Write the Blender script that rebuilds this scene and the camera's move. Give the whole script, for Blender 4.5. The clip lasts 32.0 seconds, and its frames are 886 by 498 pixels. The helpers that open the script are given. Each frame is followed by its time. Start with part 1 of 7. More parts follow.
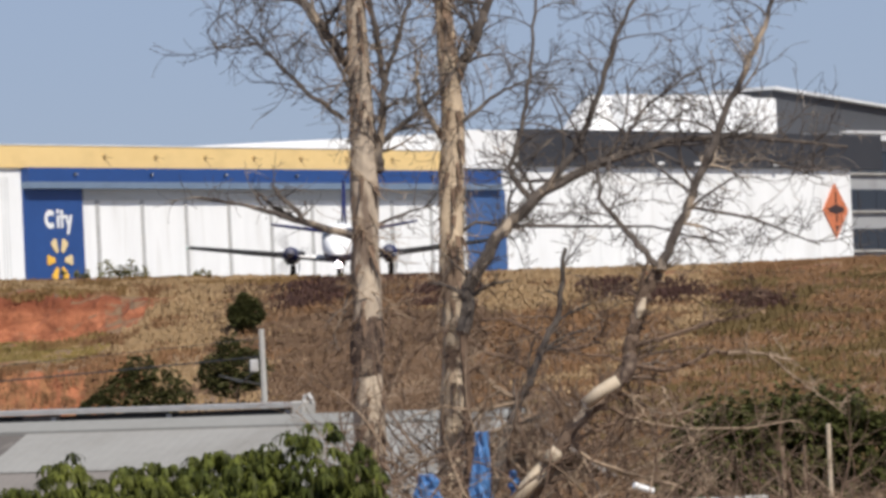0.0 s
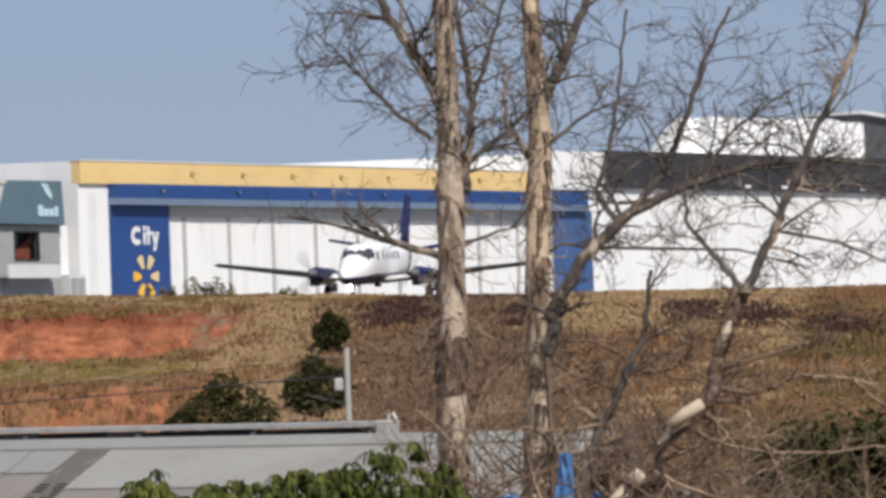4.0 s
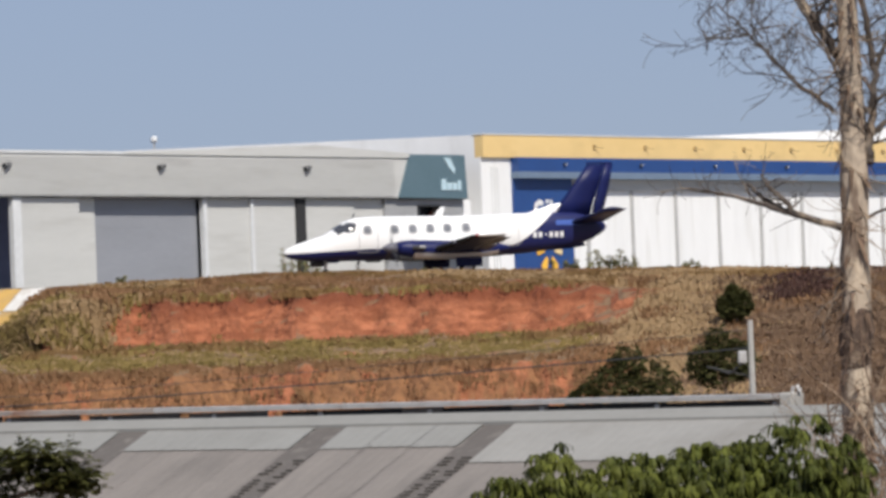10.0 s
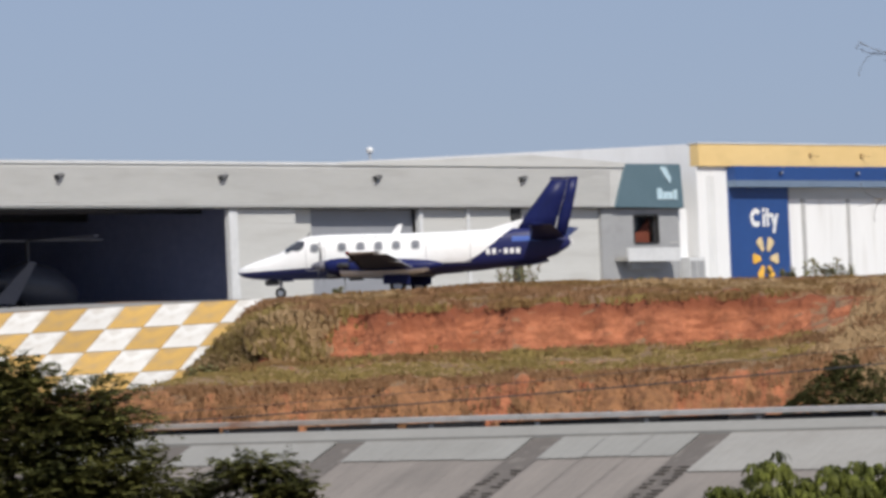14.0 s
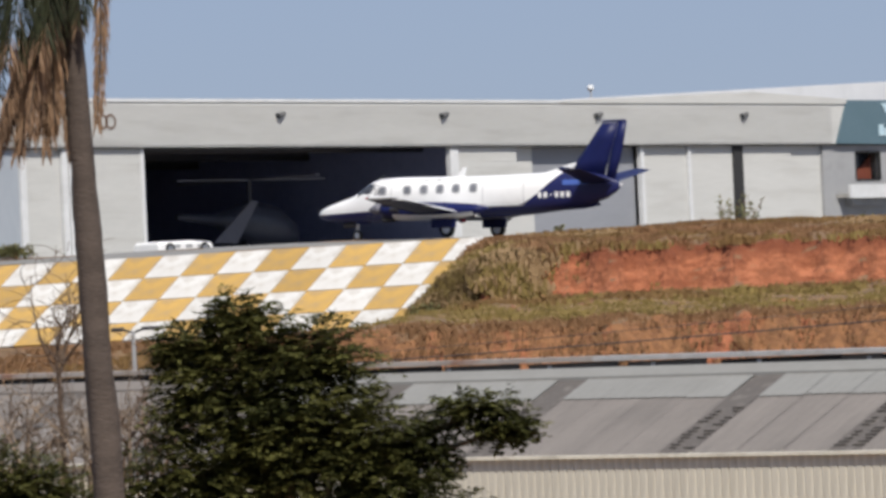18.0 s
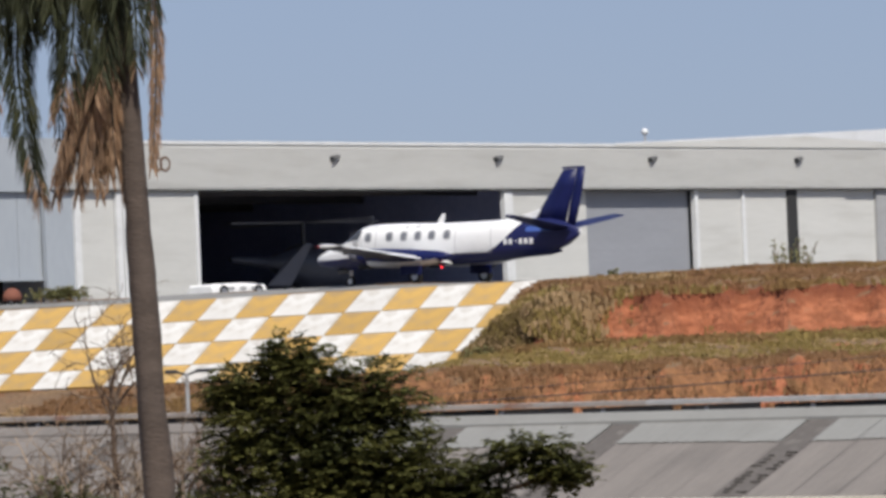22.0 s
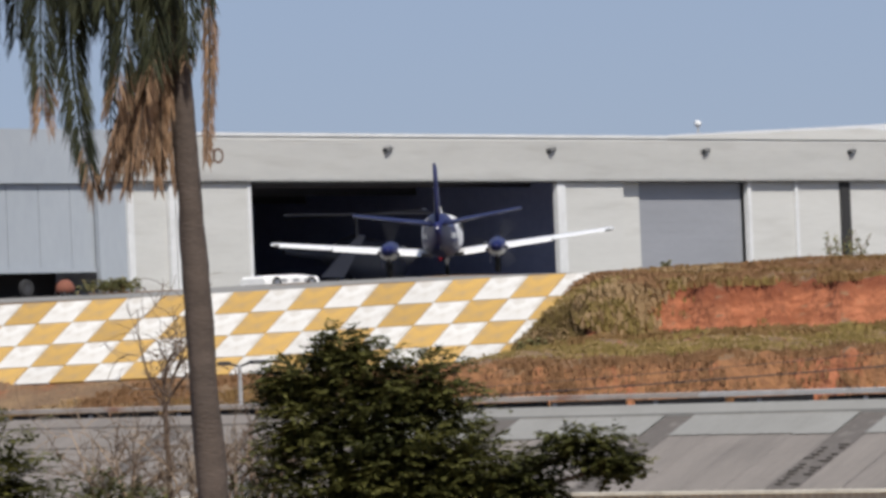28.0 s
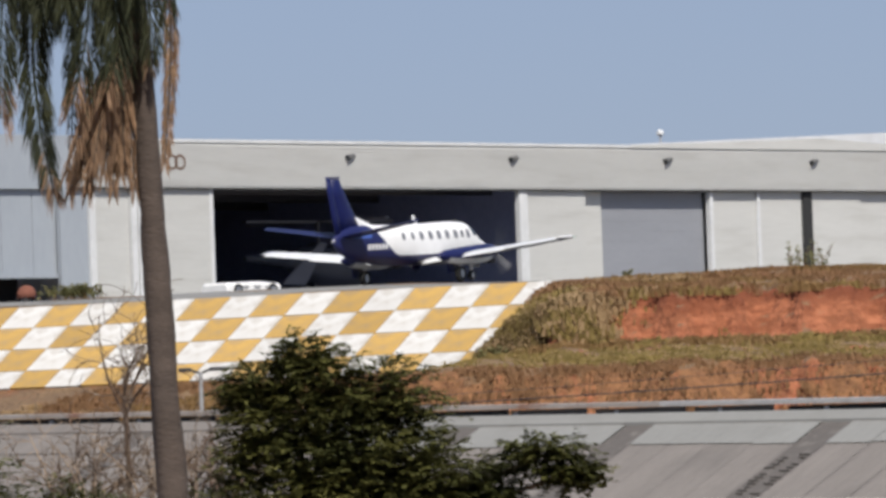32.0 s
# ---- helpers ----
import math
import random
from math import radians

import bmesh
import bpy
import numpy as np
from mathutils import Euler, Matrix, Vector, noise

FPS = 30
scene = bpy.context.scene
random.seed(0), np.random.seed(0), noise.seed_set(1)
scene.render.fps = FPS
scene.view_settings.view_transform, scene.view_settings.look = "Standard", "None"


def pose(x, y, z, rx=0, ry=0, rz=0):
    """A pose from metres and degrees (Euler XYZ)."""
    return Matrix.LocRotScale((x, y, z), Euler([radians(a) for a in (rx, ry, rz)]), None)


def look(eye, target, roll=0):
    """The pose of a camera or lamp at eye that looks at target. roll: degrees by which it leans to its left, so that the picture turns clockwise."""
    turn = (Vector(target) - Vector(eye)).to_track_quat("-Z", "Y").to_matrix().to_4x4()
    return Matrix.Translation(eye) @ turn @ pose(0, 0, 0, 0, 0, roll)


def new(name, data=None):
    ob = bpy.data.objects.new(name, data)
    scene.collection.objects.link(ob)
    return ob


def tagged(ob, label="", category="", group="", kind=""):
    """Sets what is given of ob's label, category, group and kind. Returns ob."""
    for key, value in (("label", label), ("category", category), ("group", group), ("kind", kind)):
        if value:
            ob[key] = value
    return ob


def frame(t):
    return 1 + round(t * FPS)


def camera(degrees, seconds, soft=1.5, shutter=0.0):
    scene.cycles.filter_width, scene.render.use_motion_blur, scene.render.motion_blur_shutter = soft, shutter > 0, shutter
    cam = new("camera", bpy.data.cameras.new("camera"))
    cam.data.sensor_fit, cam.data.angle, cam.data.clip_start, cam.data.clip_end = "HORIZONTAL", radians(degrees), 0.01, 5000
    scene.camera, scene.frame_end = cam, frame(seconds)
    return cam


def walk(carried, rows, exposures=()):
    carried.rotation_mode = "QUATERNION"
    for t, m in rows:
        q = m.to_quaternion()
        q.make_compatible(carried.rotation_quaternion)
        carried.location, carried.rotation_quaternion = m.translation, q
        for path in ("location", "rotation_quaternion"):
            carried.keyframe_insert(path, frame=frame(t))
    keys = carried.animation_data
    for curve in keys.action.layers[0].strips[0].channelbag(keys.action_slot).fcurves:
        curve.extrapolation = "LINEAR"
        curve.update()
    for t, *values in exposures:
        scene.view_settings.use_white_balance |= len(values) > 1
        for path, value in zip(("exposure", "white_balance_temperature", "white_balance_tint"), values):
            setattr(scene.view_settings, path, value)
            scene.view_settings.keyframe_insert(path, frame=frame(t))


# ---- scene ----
# ---------- camera ----------
EYE = (0.0, 0.0, 6.0)
LOOKS = [
    (0, 91.311, 2.681, -4.141), (0.5, 91.411, 2.673, -4.284), (1, 91.448, 2.656, -4.292), (1.5, 91.391, 2.709, -4.283),
    (2, 91.335, 2.566, -4.288), (2.5, 91.363, 2.199, -4.290), (3, 91.437, 2.232, -3.950), (3.5, 91.509, 2.093, -3.659),
    (5.5, 91.534, 2.221, -2.611), (6, 90.952, 2.239, -2.470), (6.5, 90.854, 2.313, -2.274), (7, 90.856, 2.386, -1.985),
    (7.5, 90.884, 2.401, -1.405), (8, 90.955, 2.378, -0.680), (8.5, 91.083, 2.319, -0.459), (9, 91.212, 2.188, -0.381),
    (9.5, 91.312, 2.139, 0.081), (10, 91.416, 2.192, 0.274), (10.5, 91.446, 2.257, 0.499), (11, 91.389, 2.248, 0.728),
    (11.5, 91.327, 2.287, 0.943), (12, 91.295, 2.327, 1.162), (12.5, 91.322, 2.349, 1.386), (13, 91.435, 2.376, 1.634),
    (13.5, 91.542, 2.420, 1.893), (14, 91.584, 2.454, 2.237), (14.5, 91.567, 2.533, 2.714), (15, 91.421, 2.529, 3.160),
    (15.5, 91.275, 2.598, 3.372), (17.5, 91.174, 2.639, 4.083), (18, 91.110, 2.624, 4.245), (18.5, 91.094, 2.705, 4.384),
    (19, 91.072, 2.777, 4.484), (19.5, 91.079, 2.438, 4.549), (20, 91.145, 2.353, 4.537), (20.5, 91.341, 2.205, 4.555),
    (21, 91.387, 2.227, 4.610), (21.5, 91.386, 2.318, 4.692), (22, 91.522, 2.426, 4.728), (22.5, 91.792, 2.382, 4.758),
    (23, 91.912, 2.407, 4.858), (23.5, 91.941, 2.413, 4.942), (24, 91.904, 2.431, 5.071), (24.5, 91.754, 2.405, 5.188),
    (25, 91.602, 2.554, 5.251), (25.5, 91.458, 2.551, 5.257), (27.5, 91.367, 2.343, 5.205), (28, 91.468, 2.365, 5.205),
    (28.5, 91.514, 2.135, 5.158), (29, 91.533, 2.215, 5.093), (29.5, 91.550, 2.006, 5.008), (30, 91.643, 1.919, 4.944),
    (30.5, 91.709, 2.055, 4.904), (31, 91.729, 2.076, 4.874), (31.5, 91.673, 2.132, 4.883), (32, 91.526, 2.042, 4.850),
]
cam = camera(8.0, 32.0, soft=3.4, shutter=0.5)
walk(cam, [(t, pose(*EYE, rx, ry, rz)) for t, rx, ry, rz in LOOKS], [(0, 0.06), (2.2, 0.08), (3, -0.05), (6, 0), (32, 0)])

# ---------- light ----------
SUN_EL, SUN_AZ = 48.0, 158.0     # height and compass direction (from +y, clockwise) of the sun
world = bpy.data.worlds.new("sky")
scene.world = world
world.use_nodes = True
wn, wl = world.node_tree.nodes, world.node_tree.links
sky = wn.new("ShaderNodeTexSky")
sky.sky_type, sky.sun_disc = "NISHITA", False
sky.sun_elevation, sky.sun_rotation = radians(SUN_EL), radians(SUN_AZ)
sky.altitude, sky.air_density, sky.dust_density, sky.ozone_density = 700, 1.0, 0.6, 2.0
tint = wn.new("ShaderNodeMix")
tint.data_type, tint.blend_type = "RGBA", "MULTIPLY"
tint.inputs["Factor"].default_value = 1.0
tint.inputs["B"].default_value = (0.70, 0.72, 0.95, 1)
wl.new(sky.outputs[0], tint.inputs["A"])
haze = wn.new("ShaderNodeMix")                 # dry season haze evens the blue out
haze.data_type = "RGBA"
haze.inputs["Factor"].default_value = 0.68
haze.inputs["B"].default_value = (3.75, 4.65, 6.35, 1)
wl.new(tint.outputs["Result"], haze.inputs["A"])
wl.new(haze.outputs["Result"], wn["Background"].inputs[0])
wn["Background"].inputs[1].default_value = 0.085
sun = new("sun", bpy.data.lights.new("sun", "SUN"))
sun.data.energy, sun.data.angle, sun.data.color = 5.0, radians(0.53), (1.0, 0.94, 0.85)
ea, eb = radians(SUN_EL), radians(SUN_AZ)
sun.matrix_world = look((math.sin(eb) * math.cos(ea) * 50, math.cos(eb) * math.cos(ea) * 50, math.sin(ea) * 50), (0, 0, 0))


# ---------- materials ----------
def mat(name, a, b=None, rough=0.7, metal=0.0, scale=3.0, bump=0.0, bscale=40.0, stretch=(1, 1, 1), spots=None, island=0.0, rand=0.0, spec=0.4):
    """Two tones mixed by noise at two scales, with fine relief. spots: (colour, scale, amount) of stains."""
    m = bpy.data.materials.new(name)
    m.use_nodes = True
    nd, lk = m.node_tree.nodes, m.node_tree.links
    bs = nd["Principled BSDF"]
    bs.inputs["Roughness"].default_value, bs.inputs["Metallic"].default_value = rough, metal
    bs.inputs["Specular IOR Level"].default_value = spec
    b = b or tuple(c * 0.8 for c in a)
    tc, mp = nd.new("ShaderNodeTexCoord"), nd.new("ShaderNodeMapping")
    mp.inputs["Scale"].default_value = stretch
    lk.new(tc.outputs["Object"], mp.inputs[0])
    n1, n2 = nd.new("ShaderNodeTexNoise"), nd.new("ShaderNodeTexNoise")
    n1.inputs["Scale"].default_value, n1.inputs["Detail"].default_value = scale, 5
    n2.inputs["Scale"].default_value, n2.inputs["Detail"].default_value = scale * 9, 4
    for n_ in (n1, n2):
        lk.new(mp.outputs[0], n_.inputs["Vector"])
    add = nd.new("ShaderNodeMath")
    add.operation, add.inputs[1].default_value = "MULTIPLY_ADD", 0.6
    lk.new(n1.outputs[0], add.inputs[0])
    half = nd.new("ShaderNodeMath")
    half.operation, half.inputs[1].default_value = "MULTIPLY", 0.4
    lk.new(n2.outputs[0], half.inputs[0])
    lk.new(half.outputs[0], add.inputs[2])
    ramp = nd.new("ShaderNodeMapRange")
    ramp.inputs[1].default_value, ramp.inputs[2].default_value = 0.34, 0.66
    lk.new(add.outputs[0], ramp.inputs[0])
    mix = nd.new("ShaderNodeMix")
    mix.data_type = "RGBA"
    mix.inputs["A"].default_value, mix.inputs["B"].default_value = (*a, 1), (*b, 1)
    lk.new(ramp.outputs[0], mix.inputs["Factor"])
    out = mix.outputs["Result"]
    if spots:
        sn = nd.new("ShaderNodeTexNoise")
        sn.inputs["Scale"].default_value, sn.inputs["Detail"].default_value = spots[1], 6
        lk.new(mp.outputs[0], sn.inputs["Vector"])
        sr = nd.new("ShaderNodeMapRange")
        sr.inputs[1].default_value, sr.inputs[2].default_value, sr.inputs[4].default_value = spots[3] if len(spots) > 3 else 0.52, spots[4] if len(spots) > 3 else 0.72, spots[2]
        lk.new(sn.outputs[0], sr.inputs[0])
        sm = nd.new("ShaderNodeMix")
        sm.data_type = "RGBA"
        sm.inputs["B"].default_value = (*spots[0], 1)
        lk.new(sr.outputs[0], sm.inputs["Factor"])
        lk.new(out, sm.inputs["A"])
        out = sm.outputs["Result"]
    if island or rand:
        src = nd.new("ShaderNodeNewGeometry").outputs["Random Per Island"] if island else nd.new("ShaderNodeObjectInfo").outputs["Random"]
        hr = nd.new("ShaderNodeMapRange")
        k = island or rand
        hr.inputs[3].default_value, hr.inputs[4].default_value = 1 - k, 1 + k
        lk.new(src, hr.inputs[0])
        hs = nd.new("ShaderNodeHueSaturation")
        lk.new(hr.outputs[0], hs.inputs["Value"])
        lk.new(out, hs.inputs["Color"])
        out = hs.outputs[0]
    lk.new(out, bs.inputs["Base Color"])
    if bump:
        bn, bp = nd.new("ShaderNodeTexNoise"), nd.new("ShaderNodeBump")
        bn.inputs["Scale"].default_value, bn.inputs["Detail"].default_value = bscale, 5
        lk.new(mp.outputs[0], bn.inputs["Vector"])
        lk.new(bn.outputs[0], bp.inputs["Height"])
        bp.inputs["Strength"].default_value, bp.inputs["Distance"].default_value = bump, 0.05
        lk.new(bp.outputs[0], bs.inputs["Normal"])
    return m


def glow(name, colour, strength):
    m = bpy.data.materials.new(name)
    m.use_nodes = True
    b = m.node_tree.nodes["Principled BSDF"]
    b.inputs["Base Color"].default_value = (*colour, 1)
    b.inputs["Emission Color"].default_value, b.inputs["Emission Strength"].default_value = (*colour, 1), strength
    return m


def leafy(name, a, b, trans=0.25, scale=1.5, island=0.35):
    m = mat(name, a, b, rough=0.6, scale=scale, island=island, spec=0.15)
    nd, lk = m.node_tree.nodes, m.node_tree.links
    bs, out = nd["Principled BSDF"], nd["Material Output"]
    tr, ms = nd.new("ShaderNodeBsdfTranslucent"), nd.new("ShaderNodeMixShader")
    src = bs.inputs["Base Color"].links[0].from_socket
    lk.new(src, tr.inputs[0])
    ms.inputs[0].default_value = trans
    lk.new(bs.outputs[0], ms.inputs[1])
    lk.new(tr.outputs[0], ms.inputs[2])
    lk.new(ms.outputs[0], out.inputs[0])
    return m


WHITE = mat("white_cladding", (0.82, 0.82, 0.82), (0.76, 0.76, 0.76), 0.55, scale=0.25, bump=0.05, stretch=(1, 1, 0.3), spots=((0.5, 0.49, 0.46), 0.5, 0.35))
WHITE2 = mat("white_door_panel", (0.82, 0.82, 0.82), (0.75, 0.75, 0.75), 0.5, scale=0.4, stretch=(2, 1, 0.25), spots=((0.52, 0.5, 0.47), 0.6, 0.35))
GREYPANEL = mat("pale_grey_cladding", (0.54, 0.54, 0.525), (0.485, 0.485, 0.47), 0.5, scale=0.3, stretch=(0.4, 1, 3), spots=((0.36, 0.35, 0.33), 0.5, 0.4), bump=0.05)
CAP = mat("white_flashing", (0.66, 0.67, 0.68), None, 0.45, scale=0.5)
ROLLER = mat("grey_roller_door", (0.27, 0.28, 0.31), (0.235, 0.245, 0.27), 0.45, scale=0.5, stretch=(0.4, 1, 2))
SLATE = mat("blue_grey_cladding", (0.33, 0.36, 0.40), (0.29, 0.32, 0.36), 0.5, scale=0.4, stretch=(1, 1, 0.4))
STUCCO = mat("grey_render", (0.33, 0.335, 0.345), (0.285, 0.29, 0.30), 0.85, scale=1.0, bump=0.15, spots=((0.2, 0.2, 0.2), 0.7, 0.5))
TEAL = mat("teal_panel", (0.105, 0.165, 0.20), (0.085, 0.14, 0.17), 0.4, scale=0.6)
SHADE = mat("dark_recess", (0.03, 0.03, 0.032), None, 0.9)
INSIDE = mat("hangar_interior", (0.26, 0.29, 0.44), (0.20, 0.225, 0.35), 0.9, scale=0.3)
FLOORM = mat("hangar_floor", (0.26, 0.26, 0.28), None, 0.6, scale=0.3)
YELLOW = mat("amber_fascia", (0.76, 0.55, 0.25), (0.70, 0.50, 0.22), 0.5, scale=0.3, stretch=(0.5, 1, 1), spots=((0.5, 0.36, 0.16), 0.8, 0.35))
BLUE = mat("royal_blue_fascia", (0.022, 0.07, 0.235), (0.018, 0.057, 0.195), 0.45, scale=0.4)
FADED = mat("sun_faded_blue", (0.052, 0.115, 0.275), (0.042, 0.095, 0.235), 0.55, scale=0.4)
TRIM = mat("blue_grey_trim", (0.16, 0.22, 0.31), None, 0.45, scale=0.8)
CHAR = mat("charcoal_fascia", (0.035, 0.036, 0.042), (0.028, 0.029, 0.034), 0.55, scale=0.3)
CHAR2 = mat("dark_grey_roof", (0.075, 0.078, 0.088), (0.062, 0.065, 0.072), 0.6, scale=0.3)
JOINT = mat("panel_joint", (0.46, 0.455, 0.45), None, 0.6)
RED = mat("brick_red_curtain", (0.17, 0.045, 0.025), None, 0.8, scale=2)
ORANGE = mat("orange_sign", (0.58, 0.18, 0.08), (0.48, 0.15, 0.07), 0.5, scale=2)
SIGNDARK = mat("dark_sign_mark", (0.05, 0.03, 0.03), None, 0.6)
SIGNWHITE = mat("white_sign_paint", (0.8, 0.8, 0.8), None, 0.5)
SIGNGOLD = mat("amber_sign_paint", (0.85, 0.48, 0.06), None, 0.5)
SIGNPALE = mat("pale_amber_sign_paint", (0.72, 0.55, 0.28), (0.62, 0.5, 0.3), 0.6, scale=2)
PALEBLUE = mat("pale_blue_sign_paint", (0.5, 0.66, 0.74), None, 0.5)
STEEL = mat("dark_steel", (0.09, 0.09, 0.095), None, 0.4, 0.6)
GALV = mat("galvanised_sheet", (0.46, 0.455, 0.45), (0.36, 0.355, 0.35), 0.55, 0.1, scale=2, spots=((0.27, 0.24, 0.22), 1.5, 0.5))
GLASSD = mat("dark_window_glass", (0.02, 0.023, 0.03), None, 0.12, spec=0.6)
CONCRETE = mat("weathered_concrete", (0.42, 0.41, 0.39), (0.33, 0.32, 0.30), 0.9, scale=1.5, bump=0.2, spots=((0.2, 0.19, 0.17), 1.2, 0.6))
TARMAC = mat("apron_concrete", (0.24, 0.235, 0.225), (0.2, 0.195, 0.185), 0.9, scale=0.2)
FIBRE = mat("brown_grey_fibre_cement_sheet", (0.212, 0.19, 0.174), (0.178, 0.16, 0.147), 0.9, scale=0.7, stretch=(0.5, 1.5, 1), bump=0.15, spots=((0.115, 0.105, 0.098), 0.6, 0.4), rand=0.04)
FIBREL = mat("pale_grey_sheet", (0.252, 0.25, 0.238), (0.222, 0.219, 0.208), 0.85, scale=0.7, stretch=(0.5, 0.5, 1), bump=0.1, spots=((0.185, 0.18, 0.168), 0.8, 0.45))
FIBREP = mat("bleached_grey_sheet", (0.28, 0.274, 0.26), (0.24, 0.233, 0.22), 0.85, scale=0.6, stretch=(0.5, 0.5, 1), bump=0.15, spots=((0.205, 0.193, 0.176), 0.7, 0.6))
FIBRED = mat("dark_skylight_strip", (0.122, 0.108, 0.099), (0.096, 0.086, 0.079), 0.8, scale=2.5, spots=((0.22, 0.2, 0.18), 2.5, 0.55))
SIDING = mat("cream_ribbed_siding", (0.70, 0.66, 0.56), (0.58, 0.54, 0.45), 0.75, scale=1.2, stretch=(1, 1, 0.2), spots=((0.36, 0.33, 0.27), 1.2, 0.5), rand=0.05)
PAINTW = mat("white_checker_paint", (0.63, 0.62, 0.60), (0.54, 0.52, 0.49), 0.9, scale=0.8, bump=0.2, bscale=9, spots=((0.36, 0.31, 0.25), 1.8, 0.5), rand=0.05)
PAINTY = mat("amber_checker_paint", (0.50, 0.31, 0.09), (0.40, 0.255, 0.085), 0.9, scale=0.8, bump=0.2, bscale=9, spots=((0.33, 0.24, 0.14), 1.3, 0.8), rand=0.12)
BARK = mat("pale_peeling_bark", (0.52, 0.43, 0.33), (0.30, 0.245, 0.20), 0.95, scale=1.6, stretch=(1, 1, 0.4), bump=0.8, bscale=9, spots=((0.16, 0.115, 0.088), 2.2, 0.9, 0.553, 0.605))
SCAR = mat("dark_bark_scar", (0.13, 0.09, 0.07), (0.055, 0.038, 0.03), 0.95, scale=3.0, bump=1.0, bscale=9, spots=((0.3, 0.23, 0.17), 2.6, 0.7, 0.55, 0.62))
BARK2 = mat("cream_blotched_bark", (0.62, 0.50, 0.36), (0.42, 0.33, 0.24), 0.95, scale=1.8, stretch=(1, 1, 0.5), bump=1.0, bscale=9, spots=((0.17, 0.115, 0.08), 2.2, 0.95, 0.54, 0.585))
TWIG = mat("grey_brown_twig", (0.185, 0.122, 0.084), (0.1, 0.066, 0.046), 0.95, scale=4, island=0.3)
GREYTWIG = mat("dark_grey_twig", (0.135, 0.113, 0.098), (0.075, 0.062, 0.054), 0.95, scale=4, island=0.35)
GREYLIMB = mat("mottled_dark_grey_limb", (0.115, 0.095, 0.083), (0.062, 0.051, 0.044), 0.95, scale=2.4, stretch=(1, 1, 0.5), bump=0.8, bscale=14, spots=((0.36, 0.29, 0.22), 2.2, 0.9, 0.55, 0.62))
PALEWOOD = mat("bleached_cut_wood", (0.50, 0.42, 0.32), (0.38, 0.31, 0.23), 0.9, scale=5)
LEAF = leafy("bright_green_leaf", (0.112, 0.122, 0.023), (0.024, 0.034, 0.008), 0.2, 1.8, 0.5)
LEAFD = leafy("dark_green_leaf", (0.125, 0.12, 0.034), (0.04, 0.045, 0.016), 0.25, 1.2, 0.4)
BUSHM = leafy("dull_green_bush", (0.10, 0.10, 0.036), (0.058, 0.062, 0.024), 0.25, 1.5, 0.25)
PALMG = leafy("grey_green_palm_frond", (0.066, 0.07, 0.036), (0.026, 0.033, 0.021), 0.2)
PALMD = leafy("dead_palm_frond", (0.37, 0.24, 0.15), (0.2, 0.13, 0.085), 0.2)
PALMT = mat("grey_palm_trunk", (0.095, 0.073, 0.061), (0.056, 0.043, 0.036), 0.95, scale=2.5, stretch=(1, 1, 3), bump=0.4, bscale=14)
DRY = leafy("golden_dry_grass", (0.455, 0.32, 0.18), (0.335, 0.23, 0.125), 0.25, 0.6, 0.08)
GREENGRASS = leafy("olive_grass", (0.315, 0.235, 0.085), (0.195, 0.145, 0.052), 0.2, 0.5, 0.15)
BRUSH = leafy("brown_dry_brush", (0.29, 0.165, 0.085), (0.175, 0.098, 0.05), 0.15, 0.5, 0.18)
TURF = leafy("dull_olive_brown_turf", (0.285, 0.18, 0.078), (0.155, 0.092, 0.039), 0.15, 0.7, 0.18)
LITTER = leafy("dark_brown_litter", (0.22, 0.142, 0.09), (0.12, 0.077, 0.05), 0.1, 0.5, 0.2)
HERB = leafy("dull_green_herb", (0.19, 0.135, 0.058), (0.118, 0.082, 0.036), 0.2, 0.5, 0.2)
MIDLEAF = leafy("mid_green_leaf", (0.115, 0.12, 0.038), (0.055, 0.062, 0.02), 0.25, 1.0, 0.3)
ROSY = mat("brick_red_cover", (0.2, 0.075, 0.05), (0.15, 0.055, 0.036), 0.85, scale=2, bump=0.2)
LIMB = mat("mottled_grey_limb", (0.165, 0.114, 0.082), (0.085, 0.058, 0.042), 0.95, scale=3.0, stretch=(1, 1, 0.5), bump=0.8, bscale=14, spots=((0.29, 0.24, 0.19), 3.4, 0.9, 0.55, 0.62))
WEED = leafy("dusty_green_weed", (0.28, 0.27, 0.13), (0.16, 0.16, 0.075), 0.35)
BURNT = leafy("dark_maroon_brush", (0.085, 0.045, 0.036), (0.05, 0.027, 0.022), 0.1, 0.5, 0.2)
PALETWIG = mat("pale_dead_twig", (0.34, 0.255, 0.18), (0.2, 0.145, 0.1), 0.95, scale=4, island=0.3)
TARP = mat("blue_tarpaulin", (0.095, 0.235, 0.50), (0.05, 0.14, 0.34), 0.5, scale=6, bump=0.4, bscale=12)


